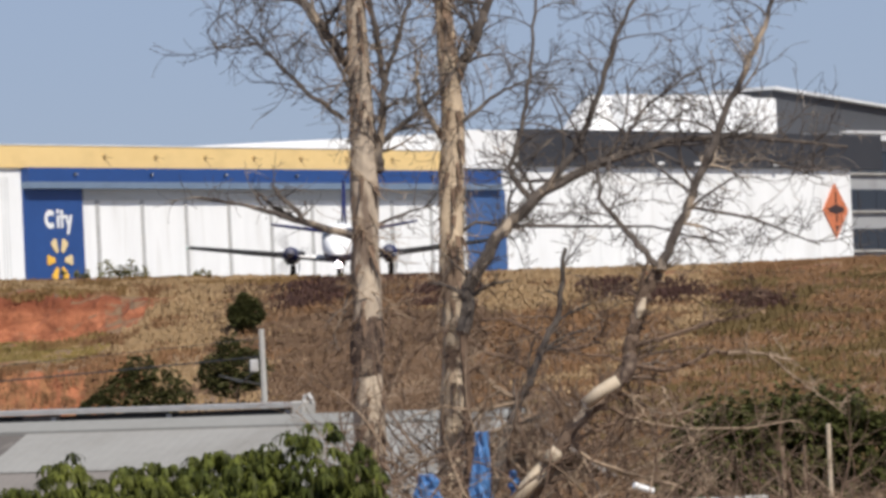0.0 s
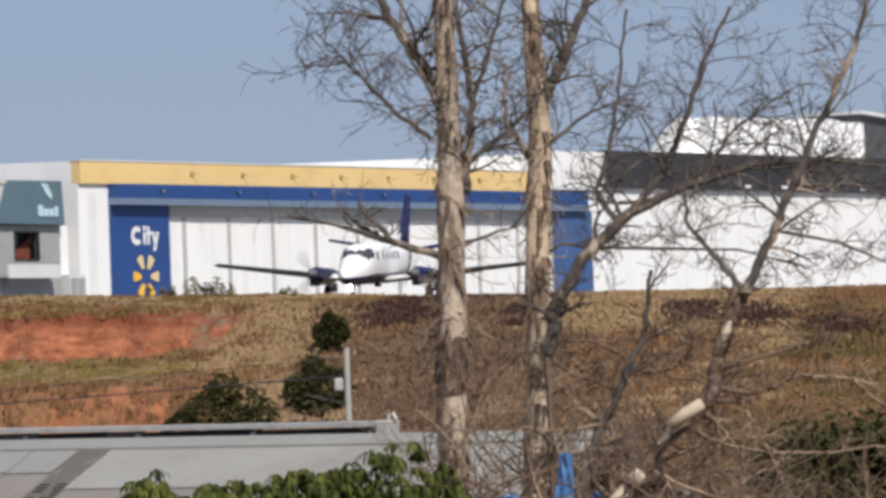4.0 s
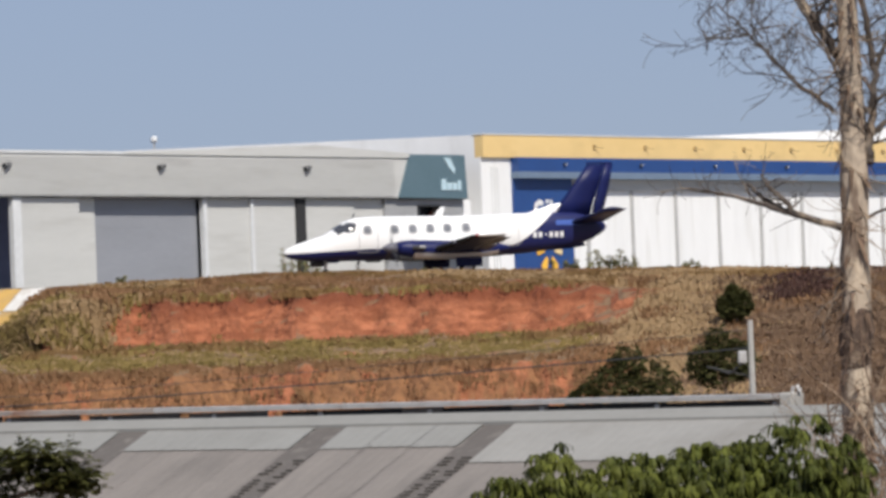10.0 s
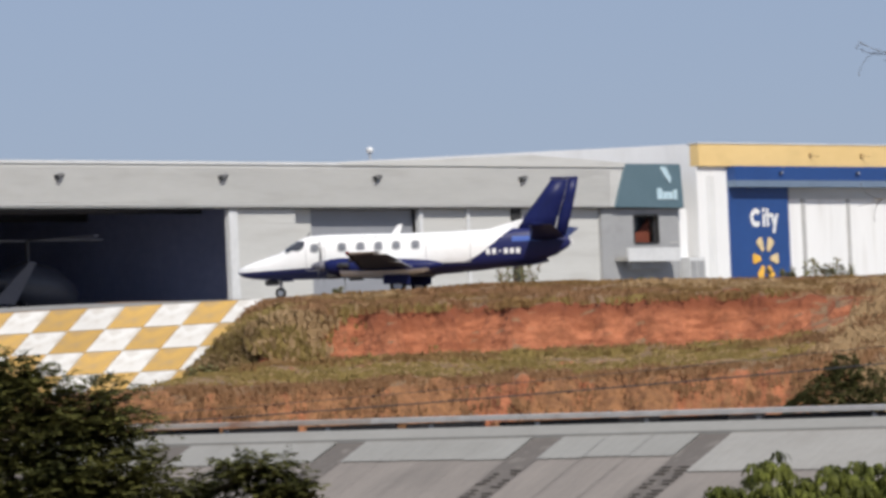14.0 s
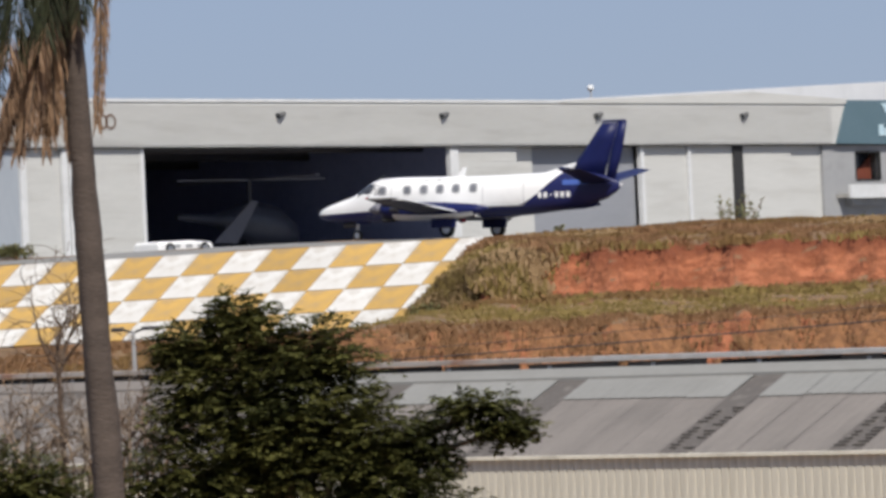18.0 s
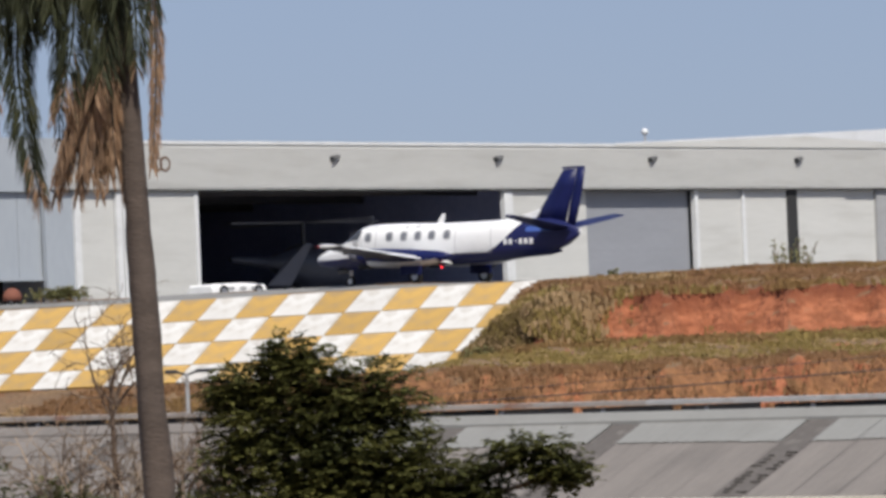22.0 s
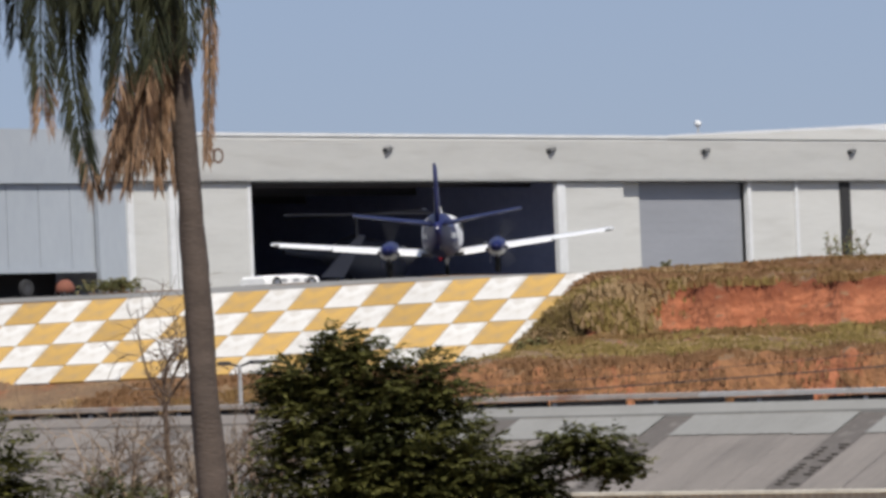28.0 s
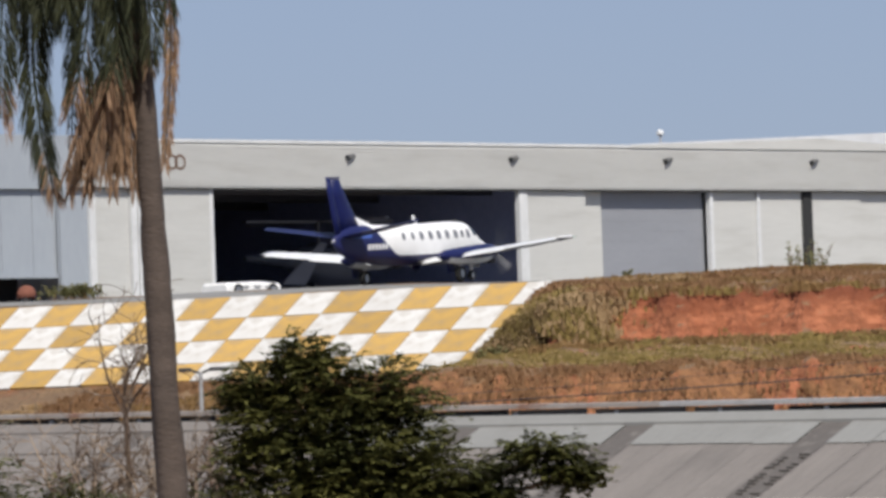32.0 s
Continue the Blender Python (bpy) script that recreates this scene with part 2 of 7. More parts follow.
def ground_mat():
    """Dry earth and litter; bare red soil, layered and cracked, where the bank is steep."""
    m = mat("dry_bank_soil", (0.225, 0.143, 0.08), (0.138, 0.088, 0.053), 0.95, scale=0.55, bump=0.6, bscale=2.5, spots=((0.30, 0.20, 0.105), 0.35, 0.5))
    nd, lk = m.node_tree.nodes, m.node_tree.links
    bs = nd["Principled BSDF"]
    src = bs.inputs["Base Color"].links[0].from_socket
    tc = nd.new("ShaderNodeTexCoord")

    def noise_at(scale, stretch, detail=6, rough=0.6):
        mp, n_ = nd.new("ShaderNodeMapping"), nd.new("ShaderNodeTexNoise")
        mp.inputs["Scale"].default_value = stretch
        lk.new(tc.outputs["Object"], mp.inputs[0])
        lk.new(mp.outputs[0], n_.inputs["Vector"])
        n_.inputs["Scale"].default_value, n_.inputs["Detail"].default_value, n_.inputs["Roughness"].default_value = scale, detail, rough
        return n_.outputs[0]

    def ranged(value, lo, hi, top=1.0):
        r = nd.new("ShaderNodeMapRange")
        r.inputs[1].default_value, r.inputs[2].default_value, r.inputs[4].default_value = lo, hi, top
        lk.new(value, r.inputs[0])
        return r.outputs[0]

    def blend(factor, a, b):
        x = nd.new("ShaderNodeMix")
        x.data_type = "RGBA"
        lk.new(factor, x.inputs["Factor"])
        for key, v in (("A", a), ("B", b)):
            if isinstance(v, tuple):
                x.inputs[key].default_value = (*v, 1)
            else:
                lk.new(v, x.inputs[key])
        return x.outputs["Result"]

    def madd(a, k, b):
        x = nd.new("ShaderNodeMath")
        x.operation, x.inputs[1].default_value = "MULTIPLY_ADD", k
        lk.new(a, x.inputs[0])
        lk.new(b, x.inputs[2])
        return x.outputs[0]
    broad = noise_at(0.5, (1, 1, 1))
    soil = blend(ranged(noise_at(0.9, (0.8, 0.8, 2.6), 8, 0.68), 0.40, 0.60), (0.2, 0.062, 0.027), (0.40, 0.146, 0.072))
    soil = blend(ranged(noise_at(1.1, (1.0, 1.0, 0.6), 7), 0.48, 0.62, 0.7), soil, (0.19, 0.066, 0.029))
    vo, mp = nd.new("ShaderNodeTexVoronoi"), nd.new("ShaderNodeMapping")
    vo.feature = "DISTANCE_TO_EDGE"
    vo.inputs["Scale"].default_value = 1.1
    mp.inputs["Scale"].default_value = (1.0, 0.2, 1.3)
    lk.new(tc.outputs["Object"], mp.inputs[0])
    lk.new(mp.outputs[0], vo.inputs["Vector"])
    soil = blend(ranged(vo.outputs[0], 0.05, 0.0, 0.3), soil, (0.15, 0.045, 0.02))
    # a darker layer under the turf: shade of the grassy lip put into the colour
    pz = nd.new("ShaderNodeSeparateXYZ")
    lk.new(tc.outputs["Object"], pz.inputs[0])
    soil = blend(ranged(madd(broad, 1.4, pz.outputs[2]), 10.55, 11.1, 0.85), soil, (0.15, 0.042, 0.018))
    # dead thatch clings to the lower cut
    thatch = nd.new("ShaderNodeMath")
    thatch.operation = "MULTIPLY"
    lk.new(ranged(pz.outputs[2], 8.3, 8.0), thatch.inputs[0])
    lk.new(ranged(noise_at(0.55, (0.8, 0.3, 0.35), 7, 0.65), 0.36, 0.47, 0.88), thatch.inputs[1])
    soil = blend(thatch.outputs[0], soil, blend(ranged(noise_at(3.0, (1, 1, 0.6), 5), 0.4, 0.6), (0.25, 0.125, 0.055), (0.15, 0.075, 0.035)))
    geo, sep = nd.new("ShaderNodeNewGeometry"), nd.new("ShaderNodeSeparateXYZ")
    lk.new(geo.outputs["True Normal"], sep.inputs[0])
    lk.new(blend(ranged(madd(broad, 0.5, sep.outputs[2]), 1.165, 1.065), src, soil), bs.inputs["Base Color"])
    bp = bs.inputs["Normal"].links[0].from_node
    bp.inputs["Distance"].default_value, bp.inputs["Strength"].default_value = 0.3, 1.0
    return m


GROUND = ground_mat()


# ---------- mesh helpers ----------
def finish(name, bm, material, parent=None, label="", smooth=False):
    me = bpy.data.meshes.new(name)
    bmesh.ops.recalc_face_normals(bm, faces=bm.faces)
    bm.to_mesh(me)
    bm.free()
    for m in (material if isinstance(material, (list, tuple)) else (material,)):
        me.materials.append(m)
    if smooth:
        for p in me.polygons:
            p.use_smooth = True
    ob = new(name, me)
    if parent is not None:
        ob.parent = parent
    return tagged(ob, label)


def part(name, bm, material, parent, label="", smooth=False):
    return finish(name, bm, material, parent, label, smooth)


def empty(name, m, label, category, group="", kind=""):
    ob = new(name)
    ob.empty_display_size = 0.2
    ob.matrix_world = m
    return tagged(ob, label, category, group, kind)


def box(bm, x0, x1, y0, y1, z0, z1, bevel=0.0):
    vs = [bm.verts.new((x, y, z)) for x in (x0, x1) for y in (y0, y1) for z in (z0, z1)]
    fs = [bm.faces.new([vs[i] for i in q]) for q in ((0, 1, 3, 2), (4, 6, 7, 5), (0, 4, 5, 1), (2, 3, 7, 6), (0, 2, 6, 4), (1, 5, 7, 3))]
    if bevel:
        es = {e for f in fs for e in f.edges}
        bmesh.ops.bevel(bm, geom=list(es), offset=bevel, segments=1, affect="EDGES")
    return vs


def boxed(x0, x1, y0, y1, z0, z1, bevel=0.0):
    bm = bmesh.new()
    box(bm, x0, x1, y0, y1, z0, z1, bevel)
    return bm


def prism(bm, pts, y0, y1):
    """A polygon in x, z drawn out from y0 to y1."""
    a = [bm.verts.new((x, y0, z)) for x, z in pts]
    b = [bm.verts.new((x, y1, z)) for x, z in pts]
    bm.faces.new(a)
    bm.faces.new(b[::-1])
    for i in range(len(pts)):
        j = (i + 1) % len(pts)
        bm.faces.new((a[i], b[i], b[j], a[j]))
    return bm


def loft(bm, rings, closed=True, caps=True):
    vs = [[bm.verts.new(p) for p in r] for r in rings]
    n_ = len(rings[0])
    for a, b in zip(vs, vs[1:]):
        for i in range(n_ if closed else n_ - 1):
            j = (i + 1) % n_
            bm.faces.new((a[i], a[j], b[j], b[i]))
    if caps:
        bm.faces.new(vs[0][::-1])
        bm.faces.new(vs[-1])
    return bm


def tube(bm, pts, radii, sides=6, caps=True):
    pts = [Vector(p) for p in pts]
    rings = []
    for i, p in enumerate(pts):
        d = (pts[min(i + 1, len(pts) - 1)] - pts[max(i - 1, 0)]).normalized()
        u = d.cross(Vector((0.31, 0.9, 0.12))).normalized()
        v = d.cross(u)
        r = radii[i] if isinstance(radii, (list, tuple)) else radii
        rings.append([p + (u * math.cos(2 * math.pi * k / sides) + v * math.sin(2 * math.pi * k / sides)) * r for k in range(sides)])
    return loft(bm, rings, True, caps)


def ell(bm, c, r, sides=10, rows=6):
    m = Matrix.Translation(c) @ Matrix.Diagonal((*r, 1))
    bmesh.ops.create_uvsphere(bm, u_segments=sides, v_segments=rows, radius=1.0, matrix=m)
    return bm


def lerp_table(table, x):
    if x <= table[0][0]:
        return table[0][1]
    for (a, p), (b, q) in zip(table, table[1:]):
        if x <= b:
            return p + (q - p) * (x - a) / (b - a)
    return table[-1][1]


# ---------- the ground ----------
TURN = 53.09                                   # the hangar row recedes to the right
WX, WY = math.cos(radians(TURN)), math.sin(radians(TURN))
NX, NY = -WY, WX
ROW = 212.46                                   # distance of the row's front from the camera, square to it
CORNER = Vector((-18.41, 261.29, 11.44))       # head of the painted slope, at its edge
TILE_U = Vector((-1.637, 0.778, -0.004))         # one painted square along the rim
TILE_V = Vector((-0.775, -1.205, -0.94))       # one painted square down the slope
CREST = [(-4.3, 11.15), (-3.3, 11.3), (-2.5, 11.5), (-2, 11.62), (-1, 11.58), (0, 11.45), (1, 11.30), (2.1, 11.18), (3.3, 10.95), (5, 10.85), (6.5, 10.72), (9, 10.75), (15, 10.8)]
DIP = [(-60, 12.05), (-25, 12.0), (-19, 11.8), (-10, 11.75), (-4, 11.7), (2, 11.45), (6, 11.4), (11, 11.5), (17, 11.9), (30, 12.0), (120, 12.0)]


def slope_at(x, y):
    """Squares along the rim and down the painted slope, below a place."""
    px, py = x - CORNER.x, y - CORNER.y
    det = TILE_U.x * TILE_V.y - TILE_U.y * TILE_V.x
    return (px * TILE_V.y - py * TILE_V.x) / det, (TILE_U.x * py - TILE_U.y * px) / det



def bank_profile(az, r):
    """Height of the grassy bank, by direction and distance."""
    wob = 1.2 * noise.noise(Vector((az * 1.7, 3.1, 0))) + 0.6 * noise.noise(Vector((az * 5.0, 7.7, 0)))
    low = wob + 0.5 * noise.noise(Vector((az * 9.0, 1.2, 5)))
    wob += 0.55 * noise.cell(Vector((az * 3.1 + 40, 2.0, 0))) + 0.35 * noise.cell(Vector((az * 7.3 + 40, 5.0, 0)))   # upright blocks in the cut face
    top = lerp_table(CREST, az)
    red = max(0.0, min(1.0, (1.7 - az) / 0.9))            # the cut dies out to the right
    cut = [(0, 0.0), (60, 0.3), (120, 1.5), (190, 2.2), (215, 3.0), (243.3 + low, 5.4), (245.4 + low, 7.62), (255.3 + wob, 8.75), (257.4 + wob, 10.7), (263, top), (266, top - 0.02)]
    soft = [(0, 0.0), (50, 0.4), (100, 1.3), (140, 2.4), (190, 4.2), (225, 6.0), (238, 7.4), (246, 8.6), (253, 9.6), (259, top - 0.5), (263, top), (266, top - 0.02)]
    return red * lerp_table(cut, r) + (1 - red) * lerp_table(soft, r)


def ground_z(x, y):
    r, az = math.hypot(x, y), math.degrees(math.atan2(x, y))
    s, t = slope_at(x, y)
    apron = lerp_table(DIP, x)
    if y < 1:
        return 0.0
    if r > 266:
        k = min(1.0, (r - 266) / 10)
        top = lerp_table(CREST, az)
        zb = (top - 0.02) * (1 - k) + apron * k
        if az > 0.3:
            zb = min(zb, 6 + (top - 6) * r / 264 - 0.08)   # the apron stays below the line of the crest
    else:
        zb = bank_profile(az, r)
    edge = (s + 0.62) * 1.81                               # metres inside the painted edge
    if edge > -4:
        rim = CORNER.z + TILE_U.z * max(-4, min(s, 24))
        if t > 0:
            z = rim + t * TILE_V.z
            if z < 7.85:
                z = max(7.85 - (t - (rim - 7.85) / 0.94) * 0.5, 2.2 - 2.2 * max(0, min(1, (200 - r) / 150)))
        else:
            k = min(1.0, -t * 1.43 / 10)
            z = rim * (1 - k) + apron * k
        f_ = max(0.0, min(1.0, (edge + 4) / 4))
        zb = zb * (1 - f_) + (z - 0.06) * f_
    return zb


def make_ground():
    azs = [-180 + 12 * i for i in range(14)] + [-13.5 + 0.075 * i for i in range(361)] + [14 + 2 + 12 * i for i in range(14)] + [180]
    rs = [0.5, 15, 30, 50, 70, 90, 110, 130, 150, 165, 180, 190, 200, 210, 218, 224, 229, 233, 236] + [238 + 0.55 * i for i in range(30)] + [254.3 + 0.24 * i for i in range(26)] + [260.6 + 0.6 * i for i in range(16)] + [272, 276, 280, 285, 292, 300, 315, 340, 400, 500, 700, 1000, 1600, 2600, 4000]
    bm = bmesh.new()
    grid = []
    for r in rs:
        line = []
        for a in azs[:-1]:
            x, y = r * math.sin(radians(a)), r * math.cos(radians(a))
            z = ground_z(x, y)
            if 20 < r < 268 and abs(a) < 14 and slope_at(x, y)[0] < -0.75:
                z += 0.22 * noise.noise(Vector((x * 0.35, y * 0.35, 0))) + 0.12 * noise.noise(Vector((x * 1.3, y * 1.3, 4))) + 0.16 * noise.noise(Vector((x * 0.9, y * 2.2, 9)))
            line.append(bm.verts.new((x, y, z)))
        grid.append(line)
    n_ = len(azs) - 1
    for a, b in zip(grid, grid[1:]):
        for i in range(n_):
            j = (i + 1) % n_
            bm.faces.new((a[i], b[i], b[j], a[j]))
    bm.faces.new(grid[0])
    ob = finish("ground", bm, GROUND, None, "dry grassy bank with bare red soil cuts below the apron", True)
    return tagged(ob, category="ground", kind="structure")


ground = make_ground()


def make_apron():
    """Concrete strip in front of the hangars, laid on the ground."""
    bm = bmesh.new()
    us = [196 + 4 * i for i in range(60)]
    prev = None
    for u in us:
        line = []
        for d in (34, 26, 18, 10, 4, 0.3):
            x, y = WX * u + NX * (ROW - d), WY * u + NY * (ROW - d)
            line.append(bm.verts.new((x, y, ground_z(x, y) + 0.02)))
        if prev:
            for i in range(5):
                bm.faces.new((prev[i], prev[i + 1], line[i + 1], line[i]))
        prev = line
    ob = finish("road", bm, TARMAC, None, "pale concrete apron in front of the hangars")
    return tagged(ob, category="apron", kind="structure")


make_apron()


# ---------- the hangar row: local x along the row, y into the buildings ----------
FRONT = Matrix.Translation((NX * ROW, NY * ROW, 0)) @ pose(0, 0, 0, 0, 0, TURN)
BASE = 11.2


def ribbed(bm, x0, x1, y, z0, z1, pitch, depth, across=False):
    """Sheet with shallow folds; across: folds lie level."""
    if across:
        k = max(1, round((z1 - z0) / pitch))
        h = (z1 - z0) / k
        for i in range(k):
            box(bm, x0, x1, y - depth * (1 if i % 2 else 0.35), y + 0.05, z0 + i * h, z0 + (i + 1) * h - 0.004)
    else:
        k = max(1, round((x1 - x0) / pitch))
        h = (x1 - x0) / k
        for i in range(k):
            box(bm, x0 + i * h, x0 + (i + 1) * h - 0.02, y - depth * (1 if i % 2 else 0.35), y + 0.05, z0, z1)


def gull_sign(parent, u, y, z):
    """Pale mark and a short illegible word on the teal panel."""
    bm = bmesh.new()
    prism(bm, [(u - 0.7, z + 1.15), (u - 0.1, z + 1.15), (u + 0.35, z + 0.55), (u + 0.25, z + 0.25), (u - 0.2, z + 0.6)], y - 0.05, y)
    part("sign_mark", bm, PALEBLUE, parent, "pale blue curved mark")
    bm = bmesh.new()
    for i, (w_, h_) in enumerate(((0.42, 0.62), (0.42, 0.42), (0.42, 0.42), (0.3, 0.55))):
        x = u - 0.95 + i * 0.5
        box(bm, x, x + w_, y - 0.05, y, z - 0.65, z - 0.65 + h_)
    part("sign_bar", bm, PALEBLUE, parent, "row of pale blue bars")


LAMPGREY = mat("weathered_lamp_grey", (0.13, 0.13, 0.13), None, 0.6)


def floodlight(u, z):
    ob = empty("floodlight", FRONT @ pose(u - 0.75, -0.25, z), "dark wall floodlight on a bracket on the hangar fascia", "floodlight", "fascia floodlights")
    bm = bmesh.new()
    tube(bm, [(0, 0, 0), (0, -0.2, 0.08)], 0.04, 6)
    part("bracket", bm, LAMPGREY, ob)
    bm = bmesh.new()
    tube(bm, [(0.32, -0.1, 0.1), (0.1, -0.13, 0.06), (-0.26, -0.17, -0.04)], [0.09, 0.14, 0.17], 8)
    part("lamp_head", bm, LAMPGREY, ob, "dark grey lamp head")
    bm = bmesh.new()
    tube(bm, [(-0.262, -0.171, -0.041), (-0.272, -0.172, -0.044)], 0.15, 8)
    part("lens", bm, GLASSD, ob)
    return ob


def grey_hangar():
    h = empty("grey_hangar", FRONT, "long pale grey hangar with one open bay and sliding doors", "hangar")
    zb, zf, zt = BASE, 17.53, 19.72
    # fascia
    bm = bmesh.new()
    prism(bm, [(212.7, zf), (276.4, zf), (277.5, zt), (212.7, zt)], -0.25, 0.3)
    fascia = part("fascia", bm, GREYPANEL, h, "pale grey ribbed fascia")
    bm = bmesh.new()
    for i in range(14):
        z = zf + 0.1 + i * 0.142
        box(bm, 212.75, 276.1, -0.295, -0.25, z, z + 0.108)
    part("cladding_rib", bm, GREYPANEL, fascia)
    part("coping", boxed(212.65, 277.0, -0.32, 0.5, zt, zt + 0.15), CAP, h, "white metal coping")
    bm = bmesh.new()
    prism(bm, [(253, zt), (277.8, zt), (277.6, zt + 0.24), (269.2, zt + 0.62), (253, zt + 0.1)], -0.34, -0.325)
    part("gable", bm, GREYPANEL, h, "low pale grey gable")
    bm = bmesh.new()
    prism(bm, [(276.37, zf), (282.65, zf - 0.05), (282.45, zt + 0.2), (277.47, zt + 0.2)], -0.35, 0.3)
    teal = part("teal_panel", bm, TEAL, h, "dark teal corner panel with pale marks")
    gull_sign(teal, 281.15, -0.36, 18.6)
    part("soffit", boxed(211.9, 282.6, -0.22, 0.3, zf - 0.08, zf - 0.005), SHADE, h)
    # roof and far walls
    bm = bmesh.new()
    prism(bm, [(212.2, zt - 0.2), (283.0, zt - 0.2), (283.0, zt - 0.15), (247.6, zt + 0.05), (212.2, zt - 0.15)], 0.31, 44)
    part("roof", bm, GALV, h, "low metal roof")
    part("side_wall", boxed(211.9, 212.3, 0.31, 44, zb, zt - 0.25), SLATE, h)
    part("side_wall", boxed(282.6, 283.0, 4.0, 44, zb, zt - 0.25), GREYPANEL, h)
    part("rear_wall", boxed(212.3, 282.6, 43.7, 44, zb, zt - 0.25), INSIDE, h)
    part("partition", boxed(219.5, 219.7, 0.4, 40, zb, zf + 1), INSIDE, h)
    part("partition", boxed(247.0, 247.2, 0.4, 40, zb, zf + 1), INSIDE, h)
    part("bay_rear", boxed(219.7, 247.0, 39, 39.2, zb, zf + 1), INSIDE, h)
    part("bay_ceiling", boxed(219.7, 247.0, 0.5, 39, zf + 1, zf + 1.1), INSIDE, h)
    part("bay_floor", boxed(219.7, 247.0, 0.1, 39, 11.9, 12.05), FLOORM, h)
    for i in range(5):
        part("roof_truss", boxed(220, 246.9, 4 + 8 * i, 4.25 + 8 * i, zf - 0.1, zf + 0.5), STEEL, h)
    # sliding door leaves
    def leaf(x0, x1, y, material, ribs=0.0, nm="door_leaf", label=""):
        bm = bmesh.new()
        if ribs:
            ribbed(bm, x0, x1, y, zb, zf - 0.08, ribs, 0.014, True)
        else:
            box(bm, x0, x1, y, y + 0.15, zb, zf - 0.08)
        return part(nm, bm, material, h, label)
    leaf(213.6, 216.0, 0.1, GREYPANEL, 0.15, label="pale ribbed door leaf")
    leaf(216.9, 221.5, 0.0, GREYPANEL, 0.15, label="pale ribbed door leaf")
    leaf(245.0, 249.6, 0.0, GREYPANEL, 0.15, label="pale ribbed door leaf")
    leaf(249.6, 251.25, 0.35, GREYPANEL)
    rd = part("roller_door", boxed(251.25, 259.75, 0.52, 0.65, zb, zf - 0.08), ROLLER, h, "grey closed roller door")
    for i in range(12):
        z = zb + 0.02 + i * 0.52
        part("slat", boxed(251.27, 259.73, 0.48, 0.515, z, z + 0.515), ROLLER, rd)
    for x0, x1, y in ((260.1, 263.75, 0.15), (264.05, 267.65, 0.1), (268.5, 272.8, 0.1), (272.86, 275.5, 0.2)):
        leaf(x0, x1, y, GREYPANEL, label="plain pale grey door leaf")
    for x0, x1, y, m in ((213.2, 213.6, -0.1, CAP), (216.05, 216.4, -0.1, CAP), (216.5, 216.85, -0.1, CAP), (221.5, 221.75, -0.05, CAP), (244.3, 244.95, -0.1, CAP), (259.78, 260.05, 0.0, CAP), (263.78, 264.02, 0.0, CAP), (267.68, 268.48, 0.0, SHADE)):
        part("post", boxed(x0, x1, y, y + 0.3, zb, zf - 0.08), m, h)
    part("recess_wall", boxed(211.35, 213.19, 0.02, 0.28, zb, zf - 0.09), SLATE, h)
    # office corner
    bm = bmesh.new()
    for x0, x1, z0, z1 in ((275.5, 278.4, zb, zf - 0.08), (280.65, 282.6, zb, zf - 0.08), (278.4, 280.65, zb, 15.55), (278.4, 280.65, 17.1, zf - 0.08)):
        box(bm, x0, x1, 0.0, 0.3, z0, z1)
    part("office_wall", bm, STUCCO, h, "grey rendered office corner")
    bm = bmesh.new()
    box(bm, 278.4, 280.65, 0.7, 0.75, 15.55, 17.1)
    w_ = part("window", bm, GLASSD, h, "dark window")
    bm = bmesh.new()
    prism(bm, [(278.45, 15.6), (280.6, 15.6), (280.6, 16.9), (279.6, 16.2), (278.45, 15.9)], 0.6, 0.64)
    part("curtain", bm, RED, w_, "dark red half drawn curtain")
    bm = bmesh.new()
    for a, b, c, d in ((278.38, 278.46, 15.55, 17.1), (280.6, 280.68, 15.55, 17.1), (278.46, 280.6, 15.5, 15.58), (278.46, 280.6, 17.05, 17.13)):
        box(bm, a, b, -0.05, 0.2, c, d)
    part("window_frame", bm, SHADE, w_)
    b_ = part("balcony", boxed(276.6, 281.3, -0.95, -0.001, 14.55, 14.75), CONCRETE, h, "grey concrete balcony")
    part("parapet", boxed(276.6, 281.3, -1.0, -0.85, 14.5, 15.25), CAP, b_)
    part("parapet", boxed(281.15, 281.3, -0.84, -0.01, 14.76, 15.22), CONCRETE, b_)
    part("support", boxed(277.4, 280.6, -0.5, -0.01, 14.1, 14.54), STUCCO, b_)
    part("rail", boxed(280.4, 281.3, -1.0, -0.95, 15.5, 15.56), GALV, b_)
    part("corner_wall", boxed(282.62, 283.6, 0.2, 4.0, zb, zf - 0.1), WHITE, h)
    cb = part("service_cabinet", boxed(282.75, 284.2, -0.5, 0.15, zb, 14.7), CAP, h, "pale grey service cabinet")
    part("cabinet_door", boxed(282.85, 283.4, -0.54, -0.505, zb + 0.3, 14.5), STUCCO, cb)
    part("cabinet_door", boxed(283.5, 284.1, -0.54, -0.505, zb + 0.3, 14.5), STUCCO, cb)
    for i in range(1, 5):
        floodlight(219.76 + 12.32 * i, 19.05)
    # club mark on the fascia
    bm = bmesh.new()
    for cx, r in ((218.72, 0.38), (219.28, 0.38)):
        n_ = 16
        o_, i_ = [], []
        for k in range(n_):
            a = 2 * math.pi * k / n_
            o_.append([bm.verts.new((cx + r * math.cos(a), y, 18.75 + r * math.sin(a))) for y in (-0.32, -0.28)])
            i_.append([bm.verts.new((cx + (r - 0.12) * math.cos(a), y, 18.75 + (r - 0.12) * math.sin(a))) for y in (-0.32, -0.28)])
